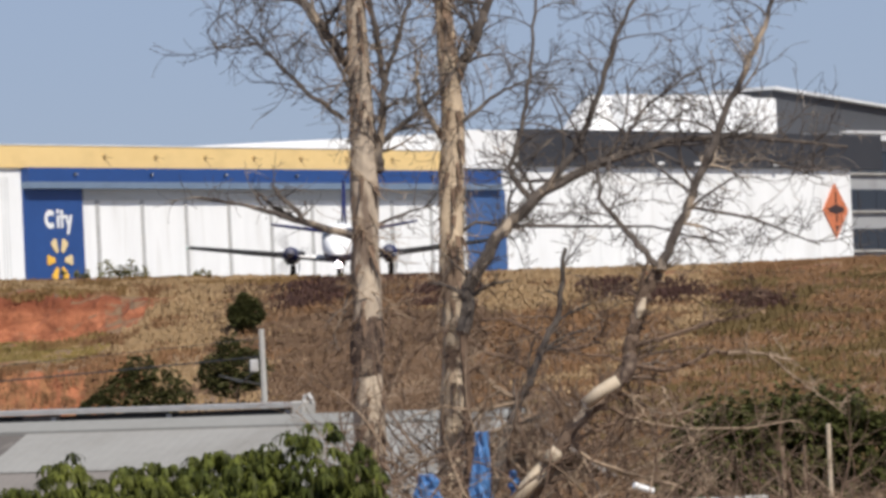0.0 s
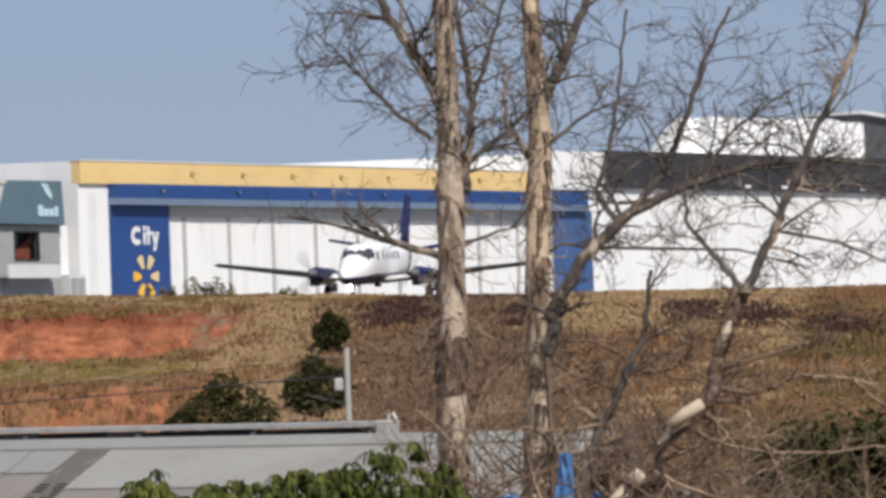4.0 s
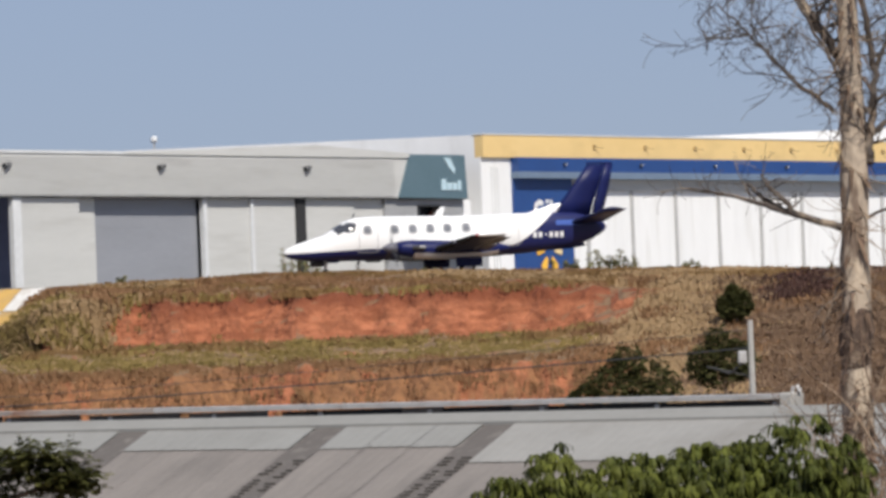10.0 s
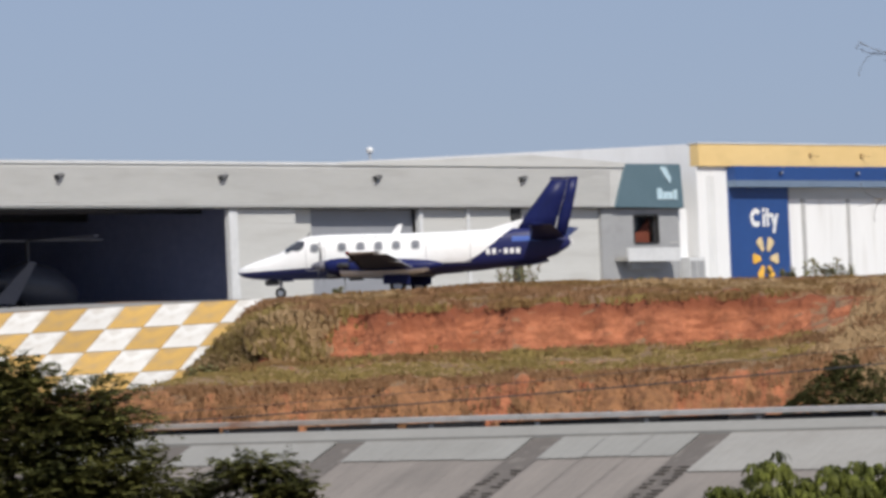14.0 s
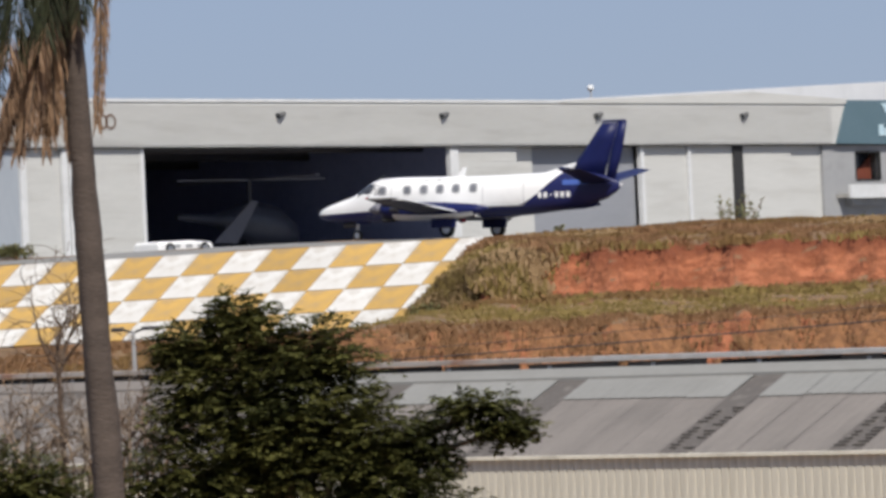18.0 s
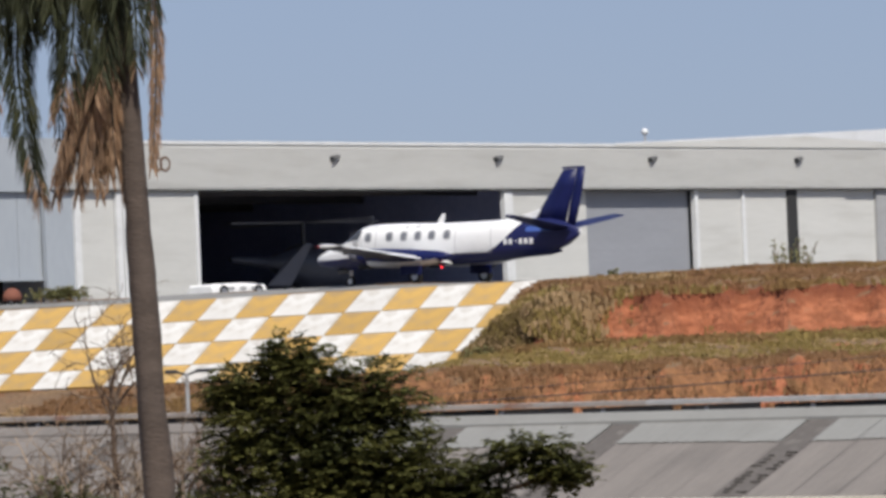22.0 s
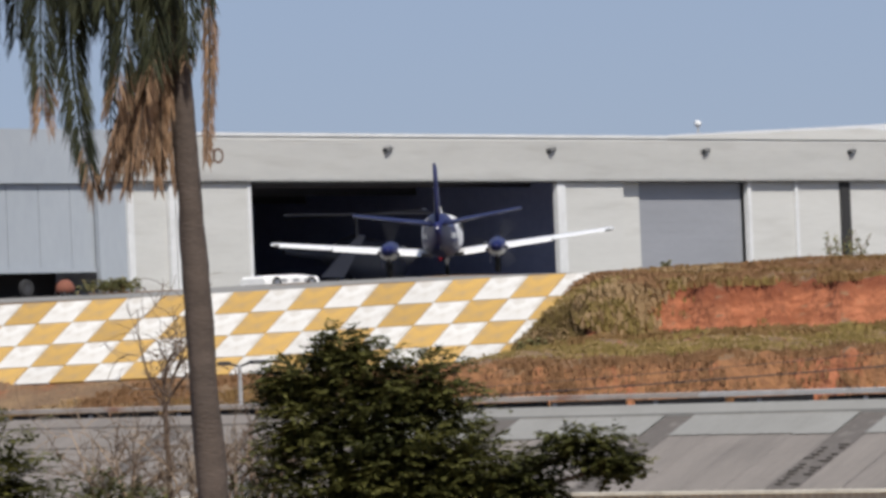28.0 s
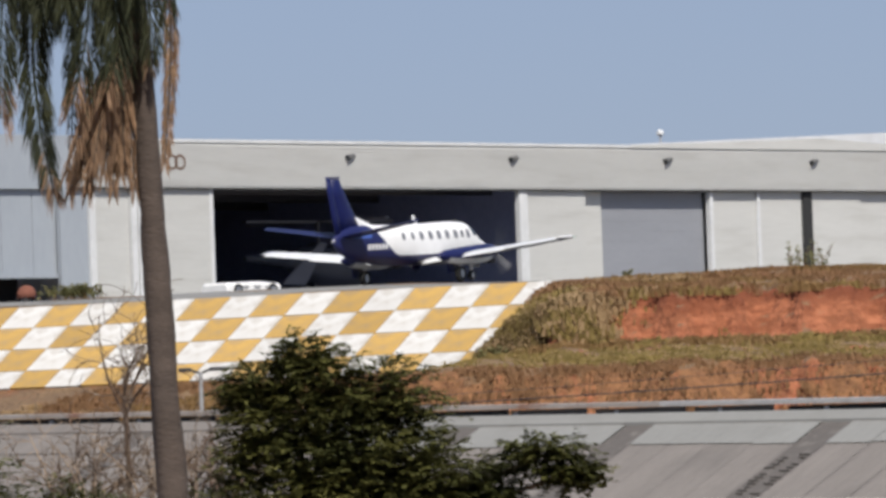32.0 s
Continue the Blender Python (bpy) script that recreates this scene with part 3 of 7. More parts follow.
        for k in range(n_):
            j = (k + 1) % n_
            bm.faces.new((o_[k][0], o_[j][0], i_[j][0], i_[k][0]))
            bm.faces.new((o_[k][0], o_[k][1], o_[j][1], o_[j][0]))
    part("ring_mark", bm, mat("brown_mark", (0.16, 0.10, 0.07), None, 0.6), fascia, "two linked brown rings")
    return h


grey_hangar()


def spark(parent, u, y, z):
    """Six amber petals round a point."""
    for k in range(6):
        a = radians(30 + 60 * k)
        ca, sa = math.cos(a), math.sin(a)
        pts = []
        for r, w_ in ((0.45, 0.1), (1.05, 0.27), (1.15, 0.18), (1.15, -0.18), (1.05, -0.27), (0.45, -0.1)):
            pts.append((u + (r * sa + w_ * ca) * 1.05, z + 1.12 * (r * ca - w_ * sa)))
        bm = bmesh.new()
        prism(bm, pts, y - 0.05, y)
        part("petal", bm, SIGNGOLD if k in (2, 3, 4) else SIGNPALE, parent, "" if k in (2, 3, 4) else "pale amber petal")


def arc_stroke(bm, cx, cz, rx, rz, a0, a1, w_, y):
    n_ = 10
    o_, i_ = [], []
    for k in range(n_ + 1):
        a = radians(a0 + (a1 - a0) * k / n_)
        o_.append(bm.verts.new((cx + rx * math.cos(a), y, cz + rz * math.sin(a))))
        i_.append(bm.verts.new((cx + (rx - w_) * math.cos(a), y, cz + (rz - w_) * math.sin(a))))
    for k in range(n_):
        bm.faces.new((o_[k], o_[k + 1], i_[k + 1], i_[k]))


def white_word(parent, u, y, z):
    """Short rounded white word on the blue door panel."""
    bm = bmesh.new()
    arc_stroke(bm, u - 0.55, z + 0.02, 0.56, 0.54, 42, 318, 0.3, y)
    c = part("sign_shape", bm, SIGNWHITE, parent, "rounded white shape")
    bm = bmesh.new()
    box(bm, u + 0.06, u + 0.29, y - 0.02, y, z - 0.48, z + 0.24)
    box(bm, u + 0.06, u + 0.29, y - 0.02, y, z + 0.34, z + 0.58)
    part("sign_shape", bm, SIGNWHITE, parent)
    bm = bmesh.new()
    box(bm, u + 0.44, u + 0.66, y - 0.02, y, z - 0.48, z + 0.55)
    box(bm, u + 0.35, u + 0.82, y - 0.025, y - 0.005, z + 0.06, z + 0.27)
    part("sign_shape", bm, SIGNWHITE, parent)
    bm = bmesh.new()
    prism(bm, [(u + 0.83, z + 0.26), (u + 1.07, z + 0.26), (u + 1.21, z - 0.18), (u + 1.35, z + 0.26), (u + 1.57, z + 0.26), (u + 1.20, z - 0.85), (u + 0.97, z - 0.85), (u + 1.09, z - 0.45)], y - 0.02, y)
    part("sign_shape", bm, SIGNWHITE, parent)


def city_hangar():
    h = empty("blue_and_amber_hangar", FRONT, "white hangar with amber and blue fascia and closed white sliding doors", "hangar")
    zb = BASE
    part("amber_fascia", boxed(284.42, 333.3, -0.2, 0.4, 19.83, 21.09), YELLOW, h, "faded amber fascia")
    part("coping", boxed(284.38, 333.3, -0.24, 0.5, 21.09, 21.17), CAP, h)
    fas = part("blue_fascia", boxed(287.26, 337.2, -0.55, 0.35, 19.02, 19.83), BLUE, h, "royal blue fascia")
    part("trim", boxed(287.2, 337.2, -0.62, 0.3, 18.65, 19.02), TRIM, fas, "blue grey trim")
    part("jamb", boxed(287.25, 287.8, -0.12, 0.3, zb, 18.65), BLUE, h)
    panel = part("sign_panel", boxed(287.82, 292.9, -0.1, 0.1, zb, 18.65), BLUE, h, "royal blue door panel with white and amber signs")
    white_word(panel, 290.25, -0.12, 16.9)
    spark(panel, 290.45, -0.11, 14.6)
    part("jamb", boxed(333.8, 337.95, -0.25, 0.1, zb, 18.65), FADED, h, "sun faded blue end panel")
    x = 294.6
    while x < 333:
        x1 = min(x + 4.4, 333.8)
        part("door_leaf", boxed(x + 0.14, x1 - 0.14, 0.12, 0.3, zb, 18.65), WHITE2, h, "tall white sliding door leaf")
        part("joint", boxed(x1 - 0.135, x1 + 0.135, 0.05, 0.3, zb, 18.65), JOINT, h)
        x = x1
    part("joint", boxed(294.4, 294.735, 0.05, 0.3, zb, 18.65), JOINT, h)
    part("door_leaf", boxed(292.95, 294.39, 0.1, 0.3, zb, 18.65), WHITE2, h, "narrow white door leaf")
    part("lintel", boxed(293.1, 333.8, -0.05, 0.1, 18.0, 18.65), GREYPANEL, h)
    # walls beside the door
    part("front_wall", boxed(284.42, 287.24, 0.0, 0.4, zb, 19.83), WHITE, h, "white clad wall")
    bm = bmesh.new()
    for k in range(3):
        box(bm, 285.3 + 0.28 * k, 285.36 + 0.28 * k, -0.05, 0.0, zb, 19.3)
    part("downpipe", bm, CAP, h)
    part("front_wall", boxed(338.0, 340.0, 0.0, 0.4, zb, 20.0), WHITE, h)
    part("white_box", boxed(333.3, 339.7, -0.25, 0.5, 20.02, 22.42), WHITE, h, "white fascia end")
    bm = bmesh.new()
    vs = [bm.verts.new(p) for p in ((284.43, 0.41, zb), (284.43, 26, zb), (284.43, 26, 21.62), (284.43, 0.41, 21.1), (284.8, 0.41, zb), (284.8, 26, zb), (284.8, 26, 21.62), (284.8, 0.41, 21.1))]
    for q in ((0, 1, 2, 3), (7, 6, 5, 4), (0, 3, 7, 4), (3, 2, 6, 7), (2, 1, 5, 6), (1, 0, 4, 5)):
        bm.faces.new([vs[i] for i in q])
    part("side_wall", bm, WHITE, h, "white clad side wall")
    bm = bmesh.new()
    prism(bm, [(284.9, 20.0), (333.2, 20.0), (333.2, 22.3), (329.3, 22.1), (301.5, 21.1), (284.9, 21.0)], 0.55, 1.6)
    part("gable", bm, WHITE, h, "low white gable")
    part("roof", boxed(284.9, 339.6, 1.62, 26, 20.0, 20.4), WHITE, h, "low white roof")
    # small spot lamps on the amber band and the blue band
    for u in (295.35, 300.4, 305.45, 310.5, 315.5, 320.5, 325.5):
        s = empty("wall_spotlight", FRONT @ pose(u - 0.3, -0.21, 20.5), "small wall spotlight on a thin arm on the amber fascia", "spotlight", "fascia spotlights")
        bm = bmesh.new()
        tube(bm, [(0, 0, 0), (0.4, -0.35, -0.1)], 0.025, 5)
        part("arm", bm, mat("amber_arm", (0.4, 0.28, 0.13), None, 0.6), s)
        bm = bmesh.new()
        box(bm, -0.12, 0.1, -0.12, 0.0, -0.08, 0.12, 0.02)
        part("lamp_head", bm, mat("brown_lamp", (0.42, 0.29, 0.13), None, 0.6), s)
    for u in (292.3, 299.8, 307.3, 314.8, 322.3, 329.8):
        s = empty("wall_spotlight", FRONT @ pose(u - 0.7, -0.57, 19.45), "small dark blue lamp on the blue fascia", "spotlight", "blue fascia lamps")
        bm = bmesh.new()
        box(bm, -0.12, 0.12, -0.14, 0.0, -0.08, 0.07, 0.03)
        part("lamp_head", bm, STEEL, s)
        bm = bmesh.new()
        ell(bm, (0.03, -0.15, 0), (0.06, 0.025, 0.04), 8, 5)
        part("lens", bm, SIGNWHITE, s)
    return h


city_hangar()


def dark_hangar():
    h = empty("charcoal_trimmed_hangar", FRONT, "white walled hangar with a charcoal fascia and an orange diamond sign", "hangar")
    part("fascia", boxed(339.75, 387.3, -0.35, 0.4, 20.18, 22.55), CHAR, h, "charcoal fascia")
    x = 340.05
    for i in range(9):
        x1 = 340.05 + (383.2 - 340.05) * (i + 1) / 9
        part("wall_panel", boxed(x, x1 - 0.05, -0.05, 0.3, BASE - 0.8, 20.18), WHITE, h, "white clad wall")
        x = x1
    bm = bmesh.new()
    ribbed(bm, 352, 356.5, -0.06, 13.0, 18.6, 4.4, 0.05)
    part("door", bm, WHITE2, h, "white personnel door")
    part("roof", boxed(340.1, 383.2, 0.4, 40, 19.9, 20.5), CHAR2, h)
    part("side_wall", boxed(383.0, 383.2, 0.31, 40, BASE - 0.8, 20.1), WHITE, h)
    bm = bmesh.new()
    prism(bm, [(380.75, 19.2), (382.5, 17.35), (380.75, 15.4), (379.0, 17.35)], -0.16, -0.06)
    d = part("diamond_sign", bm, ORANGE, h, "orange diamond sign with dark marks")
    bm = bmesh.new()
    prism(bm, [(379.7, 17.5), (380.75, 17.75), (381.8, 17.5), (381.8, 17.25), (380.75, 17.1), (379.7, 17.25)], -0.2, -0.165)
    part("sign_mark", bm, SIGNDARK, d)
    bm = bmesh.new()
    box(bm, 380.68, 380.82, -0.2, -0.165, 17.75, 18.6)
    box(bm, 380.68, 380.82, -0.2, -0.165, 16.5, 17.1)
    prism(bm, [(380.55, 16.3), (380.95, 16.3), (380.75, 15.95)], -0.2, -0.165)
    part("sign_mark", bm, SIGNDARK, d)
    for i, u in enumerate((357, 361.7, 372.2)):
        s = empty("wall_spotlight", FRONT @ pose(u, -0.36, 20.4), "small white lamp on the charcoal fascia", "spotlight", "charcoal fascia lamps")
        bm = bmesh.new()
        box(bm, -0.24, 0.24, -0.3, 0.0, -0.1, 0.12, 0.05)
        part("lamp_head", bm, SIGNWHITE, s)
    # the tall dark roofed block and white vault behind
    t = empty("dark_roofed_block", FRONT, "tall dark grey roofed block behind the hangars", "building")
    bm = bmesh.new()
    prism(bm, [(425.5, 20), (480, 20), (480, 24.6), (444, 27.15), (425.5, 28.4)], 30, 35)
    part("gable_wall", bm, CHAR2, t, "dark grey gable")
    bm = bmesh.new()
    prism(bm, [(425.3, 28.3), (480, 24.6), (480, 24.8), (425.3, 28.55)], 29.5, 35.3)
    part("roof_edge", bm, CAP, t)
    part("ledge", boxed(436.0, 480, 29.4, 29.95, 25.0, 25.2), CAP, t)
    v = empty("white_vaulted_roof", FRONT, "white rounded roof behind the charcoal fascia", "building")
    bm = bmesh.new()
    rings = []
    for u in (400.5, 400.8, 401.6, 402.9):
        k = min(1.0, ((u - 400.4) / 2.5) ** 0.4)
        rings.append([(u, 30 + 2.5 - 2.5 * math.cos(a), 23.0 + 4.7 * max(0.25, k) * math.sin(a)) for a in [math.pi * i / 12 for i in range(13)]])
    rings.append([(425.4, 30 + 2.5 - 2.5 * math.cos(a), 23.0 + 5.1 * math.sin(a)) for a in [math.pi * i / 12 for i in range(13)]])
    loft(bm, rings, False, True)
    part("vault", bm, WHITE, v, "white sheet vault", True)
    bm = bmesh.new()
    box(bm, 402.6, 425.4, 29.6, 30.6, 24.6, 27.6)
    part("parapet", bm, WHITE, v)


dark_hangar()


def office_block():
    h = empty("office_block", FRONT, "grey office block with dark window bands", "office block")
    part("wall", boxed(386.5, 430, 6.0, 30, BASE - 1, 22.6), STUCCO, h, "grey wall")
    part("roof_slab", boxed(386.0, 430.5, 5.2, 30.5, 22.6, 23.0), CAP, h)
    for z in (15.6, 18.4, 21.1):
        for i in range(8):
            w_ = part("window", boxed(387.2 + i * 5.2, 392.34 + i * 5.2, 5.9, 5.99, z - 0.75, z + 0.75), GLASSD, h)
            part("sill", boxed(387.2 + i * 5.2, 392.38 + i * 5.2, 5.75, 5.99, z - 0.9, z - 0.76), CONCRETE, w_)
            part("mullion", boxed(389.7 + i * 5.2, 389.8 + i * 5.2, 5.86, 5.899, z - 0.75, z + 0.75), STEEL, w_)


office_block()


def left_hangar():
    h = empty("blue_grey_hangar", FRONT, "blue grey panelled hangar with a dark gap at its foot", "hangar")
    part("fascia", boxed(186, 212.6, 0.15, 0.75, 17.45, 20.0), SLATE, h, "blue grey fascia")
    part("roof", boxed(186, 211.3, 0.76, 40, 19.6, 20.05), SLATE, h)
    for i in range(12):
        x = 187.0 + i * 2.08
        part("door_leaf", boxed(x, x + 2.04, 0.4, 0.65, 13.45, 17.4), SLATE, h, "tall blue grey door leaf")
    part("rail", boxed(186, 211.3, 0.25, 0.39, 13.25, 13.45), SLATE, h, "blue grey bottom rail")
    part("rear_wall", boxed(186, 211.3, 3.0, 3.3, BASE, 13.4), SHADE, h)


left_hangar()


def covered_cart():
    x, y = WX * 205 + NX * (ROW - 4), WY * 205 + NY * (ROW - 4)
    c = empty("covered_cart", pose(x, y, ground_z(x, y) + 0.02, 0, 0, TURN), "small cart under a domed brick red cover", "cart")
    bm = bmesh.new()
    loft(bm, [[(w_ * math.cos(a), w_ * 0.8 * math.sin(a), z) for a in [2 * math.pi * k / 14 for k in range(14)]] for z, w_ in ((0.2, 0.5), (0.45, 0.5), (0.65, 0.38), (0.75, 0.24), (0.8, 0.05))])
    part("cover", bm, ROSY, c, "domed brick red cover", True)
    for k in (-0.3, 0.3):
        for j in (-0.25, 0.25):
            bm = bmesh.new()
            tube(bm, [(k, j - 0.05, 0.13), (k, j + 0.05, 0.13)], 0.13, 10)
            part("wheel", bm, SHADE, c)
    x, y = WX * 202.5 + NX * (ROW - 4), WY * 202.5 + NY * (ROW - 4)
    w = empty("spare_wheel", pose(x, y, ground_z(x, y) + 0.02, 0, 0, TURN), "dark tyre standing on the apron by the hangar", "wheel")
    bm = bmesh.new()
    prof = [(0.2, -0.12), (0.38, -0.12), (0.42, 0), (0.38, 0.12), (0.2, 0.12)]
    loft(bm, [[(a * math.cos(t_), b, 0.42 + a * math.sin(t_)) for a, b in prof] for t_ in [2 * math.pi * k / 16 for k in range(17)]], True, False)
    part("tyre", bm, SHADE, w)
    bm = bmesh.new()
    tube(bm, [(0, -0.1, 0.42), (0, 0.1, 0.42)], 0.2, 10)
    part("rim", bm, STEEL, w)


covered_cart()


def radar_ball():
    m = empty("roof_antenna", FRONT @ pose(292, 30, 0), "white antenna ball on a thin mast beyond the roof", "antenna")
    bm = bmesh.new()
    tube(bm, [(0, 0, 19), (0, 0, 22.4)], 0.06, 5)
    part("mast", bm, GALV, m)
    bm = bmesh.new()
    ell(bm, (0, 0, 22.58), (0.22, 0.22, 0.22))
    part("ball", bm, CAP, m)


radar_ball()


# ---------- painted slope ----------
def painted_slope():
    base = empty("checkered_slope", pose(0, 0, 0), "concrete slope painted in worn white and amber squares", "painted slope", kind="structure")
    up_ = TILE_U.cross(TILE_V).normalized()
    up_ = up_ if up_.z > 0 else -up_

    def corner(i, j):
        """Place of a tile corner: i along the rim, j rows down."""
        return CORNER + TILE_U * i + TILE_V * j + up_ * 0.05
    rng = random.Random(4)
    for j in range(4):
        for i in range(-1, 24):
            a, b = (-0.62, 0.0) if i == -1 else (float(i), i + 1.0)
            low = j + (0.78 if j == 3 else 1.0)
            g = 0.012
            ps = [corner(a + g, j + g), corner(b - g, j + g), corner(b - g, low - g), corner(a + g, low - g)]
            c = sum(ps, Vector()) / 4
            bm = bmesh.new()
            up = up_ * (0.05 + rng.uniform(-0.012, 0.012))
            lo = [bm.verts.new(p - c - up) for p in ps]
            hi = [bm.verts.new(p - c + up * 0.3) for p in ps]
            bm.faces.new(hi)
            for k in range(4):
                bm.faces.new((lo[k], lo[(k + 1) % 4], hi[(k + 1) % 4], hi[k]))
            ob = part("tile", bm, PAINTY if (i + j) % 2 == 0 else PAINTW, base)
            ob.location = c
    return base


painted_slope()


# ---------- workshop with the sheet roof ----------
RUSTED = mat("rust_stained_sheet", (0.36, 0.33, 0.305), (0.27, 0.235, 0.21), 0.75, scale=1.2, stretch=(1, 0.5, 1), spots=((0.22, 0.10, 0.06), 0.9, 0.8, 0.54, 0.64))
LATH = mat("dark_weathered_lath", (0.072, 0.062, 0.055), None, 0.9)
ROOF_AT = (8.0, 169.81, 5.5)


def workshop():
    h = empty("workshop", Matrix.Translation(ROOF_AT) @ pose(0, 0, 0, 0, 0, TURN), "low workshop with a brown grey sheet roof and cream ribbed walls", "workshop")
    tb, run = 0.45, 4.95                       # pitch and depth of the near slope
    lift = 0.0125                              # the ridge climbs a little along its length

    def pt(s, q, up=0.0):
        return Vector((q, s, lift * s + tb * q + up))

    def sheet(s0, s1, q0, q1, material, up, nm="roof_sheet", label=""):
        bm = bmesh.new()
        k = max(2, round((s1 - s0) / 0.18))
        rows = []
        for q in (q0, q1):
            rows.append([bm.verts.new(pt(s0 + (s1 - s0) * i / k, q, up + 0.004 * math.cos(math.pi * i))) for i in range(k + 1)])
        und = [bm.verts.new(pt(s, q, up - 0.05)) for s, q in ((s0, q0), (s1, q0), (s1, q1), (s0, q1))]
        for i in range(k):
            bm.faces.new((rows[0][i], rows[0][i + 1], rows[1][i + 1], rows[1][i]))
        bm.faces.new(und)
        return part(nm, bm, material, h, label)
    rng = random.Random(9)
    s = -7.5
    strips = (8.8, 14.7, 21.9, 28.6, 35.3, 42.0)
    edges = sorted([-7.5, 56.0] + [c + d for c in strips for d in (-0.55, 0.55)])
    for a, b in zip(edges, edges[1:]):
        if any(abs((a + b) / 2 - c) < 0.1 for c in strips):
            sheet(a + 0.01, b - 0.01, -run, -0.1, FIBRED, 0.0, "skylight_strip", "dark weathered skylight strip")
            bm = bmesh.new()                    # two combs of broken laths on the lower end of the strip
            for i in range(13):
                q = -run + 0.25 + i * 0.19
                for c in (a + 0.04, b - 0.44):
                    if rng.random() < 0.8:
                        l_ = rng.uniform(0.2, 0.4)
                        box(bm, q, q + 0.055, c + rng.uniform(-0.03, 0.03), c + l_, lift * c + tb * q + 0.03, lift * c + tb * q + 0.055)
            tagged(part("lath", bm, LATH, h), kind="stuff")
            continue
        k = max(1, round((b - a) / 1.55)) if a > 0 else 2
        for i in range(k):
            x0, x1 = a + (b - a) * i / k, a + (b - a) * (i + 1) / k
            right = x0 < 8.0
            mid = -1.62 + rng.uniform(-0.05, 0.05)
            sheet(x0 + 0.005, x1 - 0.005, -run, mid if not right else -2.6, FIBRE if x0 > 0 else FIBREP, 0.0)
            sheet(x0 + 0.003, x1 - 0.003, mid - 0.08 if not right else -2.68, -0.1, FIBREP if x0 < 8 else FIBREL if x0 < 35 else FIBRE, 0.035, label="pale blue grey upper sheet" if x0 < 35 else "")
    for s0, s1, m in ((-7.5, 35.2, FIBREL), (35.22, 56, FIBRE)):
        bm = bmesh.new()
        loft(bm, [[pt(s, -0.45, 0.1), pt(s, 0, 0.16), pt(s, 0.45, -0.1), pt(s, 0.45, -0.4), pt(s, -0.45, 0.0)] for s in (s0, (s0 + s1) / 2, s1)])
        part("ridge_cap", bm, m, h)
    bm = bmesh.new()
    loft(bm, [[pt(s, 0.1, -0.1), pt(s, 0.1, -0.2), pt(s, 6, -5.2), pt(s, 6, -5.0)] for s in (-7.5, 56)])
    part("rear_slope", bm, FIBRE, h)
    # ribbed wall under the near eave
    fl = lambda s: lift * s - tb * run
    bm = bmesh.new()
    loft(bm, [[(-run + 0.15, s, fl(s) - 0.02), (-run + 0.3, s, fl(s) - 0.02), (-run + 0.3, s, -5.2), (-run + 0.15, s, -5.2)] for s in (-7.5, 56)])
    wall = part("wall", bm, SIDING, h, "cream ribbed sheet wall")
    bmr = bmesh.new()
    box(bmr, -0.02, 0.0, -0.115, 0.115, -3.4, -0.08, 0.01)
    first = None
    for i in range(215):
        s_ = -7.3 + i * 0.29
        if first is None:
            first = part("rib", bmr, SIDING, wall)
            ob = first
        else:
            ob = first.copy()
            scene.collection.objects.link(ob)
        ob.location = (-run + 0.15, s_, fl(s_) - 0.02)
    bm = bmesh.new()
    loft(bm, [[(-run - 0.02, s, fl(s) - 0.01), (-run + 0.16, s, fl(s) + 0.06), (-run + 0.16, s, fl(s) - 0.07), (-run - 0.02, s, fl(s) - 0.1)] for s in (-7.5, 56)])
    part("eave_flashing", bm, SIDING, h, "weathered pale eave flashing")
    part("end_wall", boxed(-run + 0.3, 5.5, -7.4, -7.2, -5.2, -2.3), SIDING, h)
    # long beam above the ridge on short posts
    beam = empty("roof_gutter", Matrix.Translation(ROOF_AT) @ pose(0, 0, 0, 0, 0, TURN), "long grey metal gutter on short posts above the ridge", "gutter")
    for s0, s1, m, lb in ((0.1, 22, GALV, "galvanised channel"), (22.01, 56, RUSTED, "dull rust stained channel")):
        bm = bmesh.new()
        loft(bm, [[(0.55, s, lift * s + 0.33), (0.55, s, lift * s + 0.46), (0.8, s, lift * s + 0.48), (0.8, s, lift * s + 0.33)] for s in (s0, s1)])
        part("channel", bm, m, beam, lb)
    s0 = 0.1
    while s0 < 55:                              # dark strips painting the shade under the channel, with gaps between them
        s1 = min(56, s0 + rng.uniform(1.2, 4.5))
        part("shade_board", boxed(0.72, 0.78, s0, s1, lift * s0 + 0.1, lift * s0 + 0.325), SHADE if rng.random() < 0.7 else FIBRED, beam)
        s0 = s1 + rng.uniform(0.1, 0.9) * (s0 > 12)
    for i in range(15):
        s_ = 0.3 + i * 3.9
        part("post", boxed(0.7, 0.85, s_, s_ + 0.15, lift * s_ - 0.4, lift * s_ + 0.255), GALV, beam)
    bm = bmesh.new()
    box(bm, 0.45, 1.05, -0.35, 0.09, -0.35, 0.5, 0.05)
    part("outlet_box", bm, CONCRETE, beam, "grey outlet box")
    bm = bmesh.new()
    tube(bm, [(0.75, -0.15, 0.45), (0.75, -0.2, 0.62), (0.75, -0.32, 0.66), (0.75, -0.42, 0.5)], 0.06, 6)
    part("bent_pipe", bm, GALV, beam)


workshop()


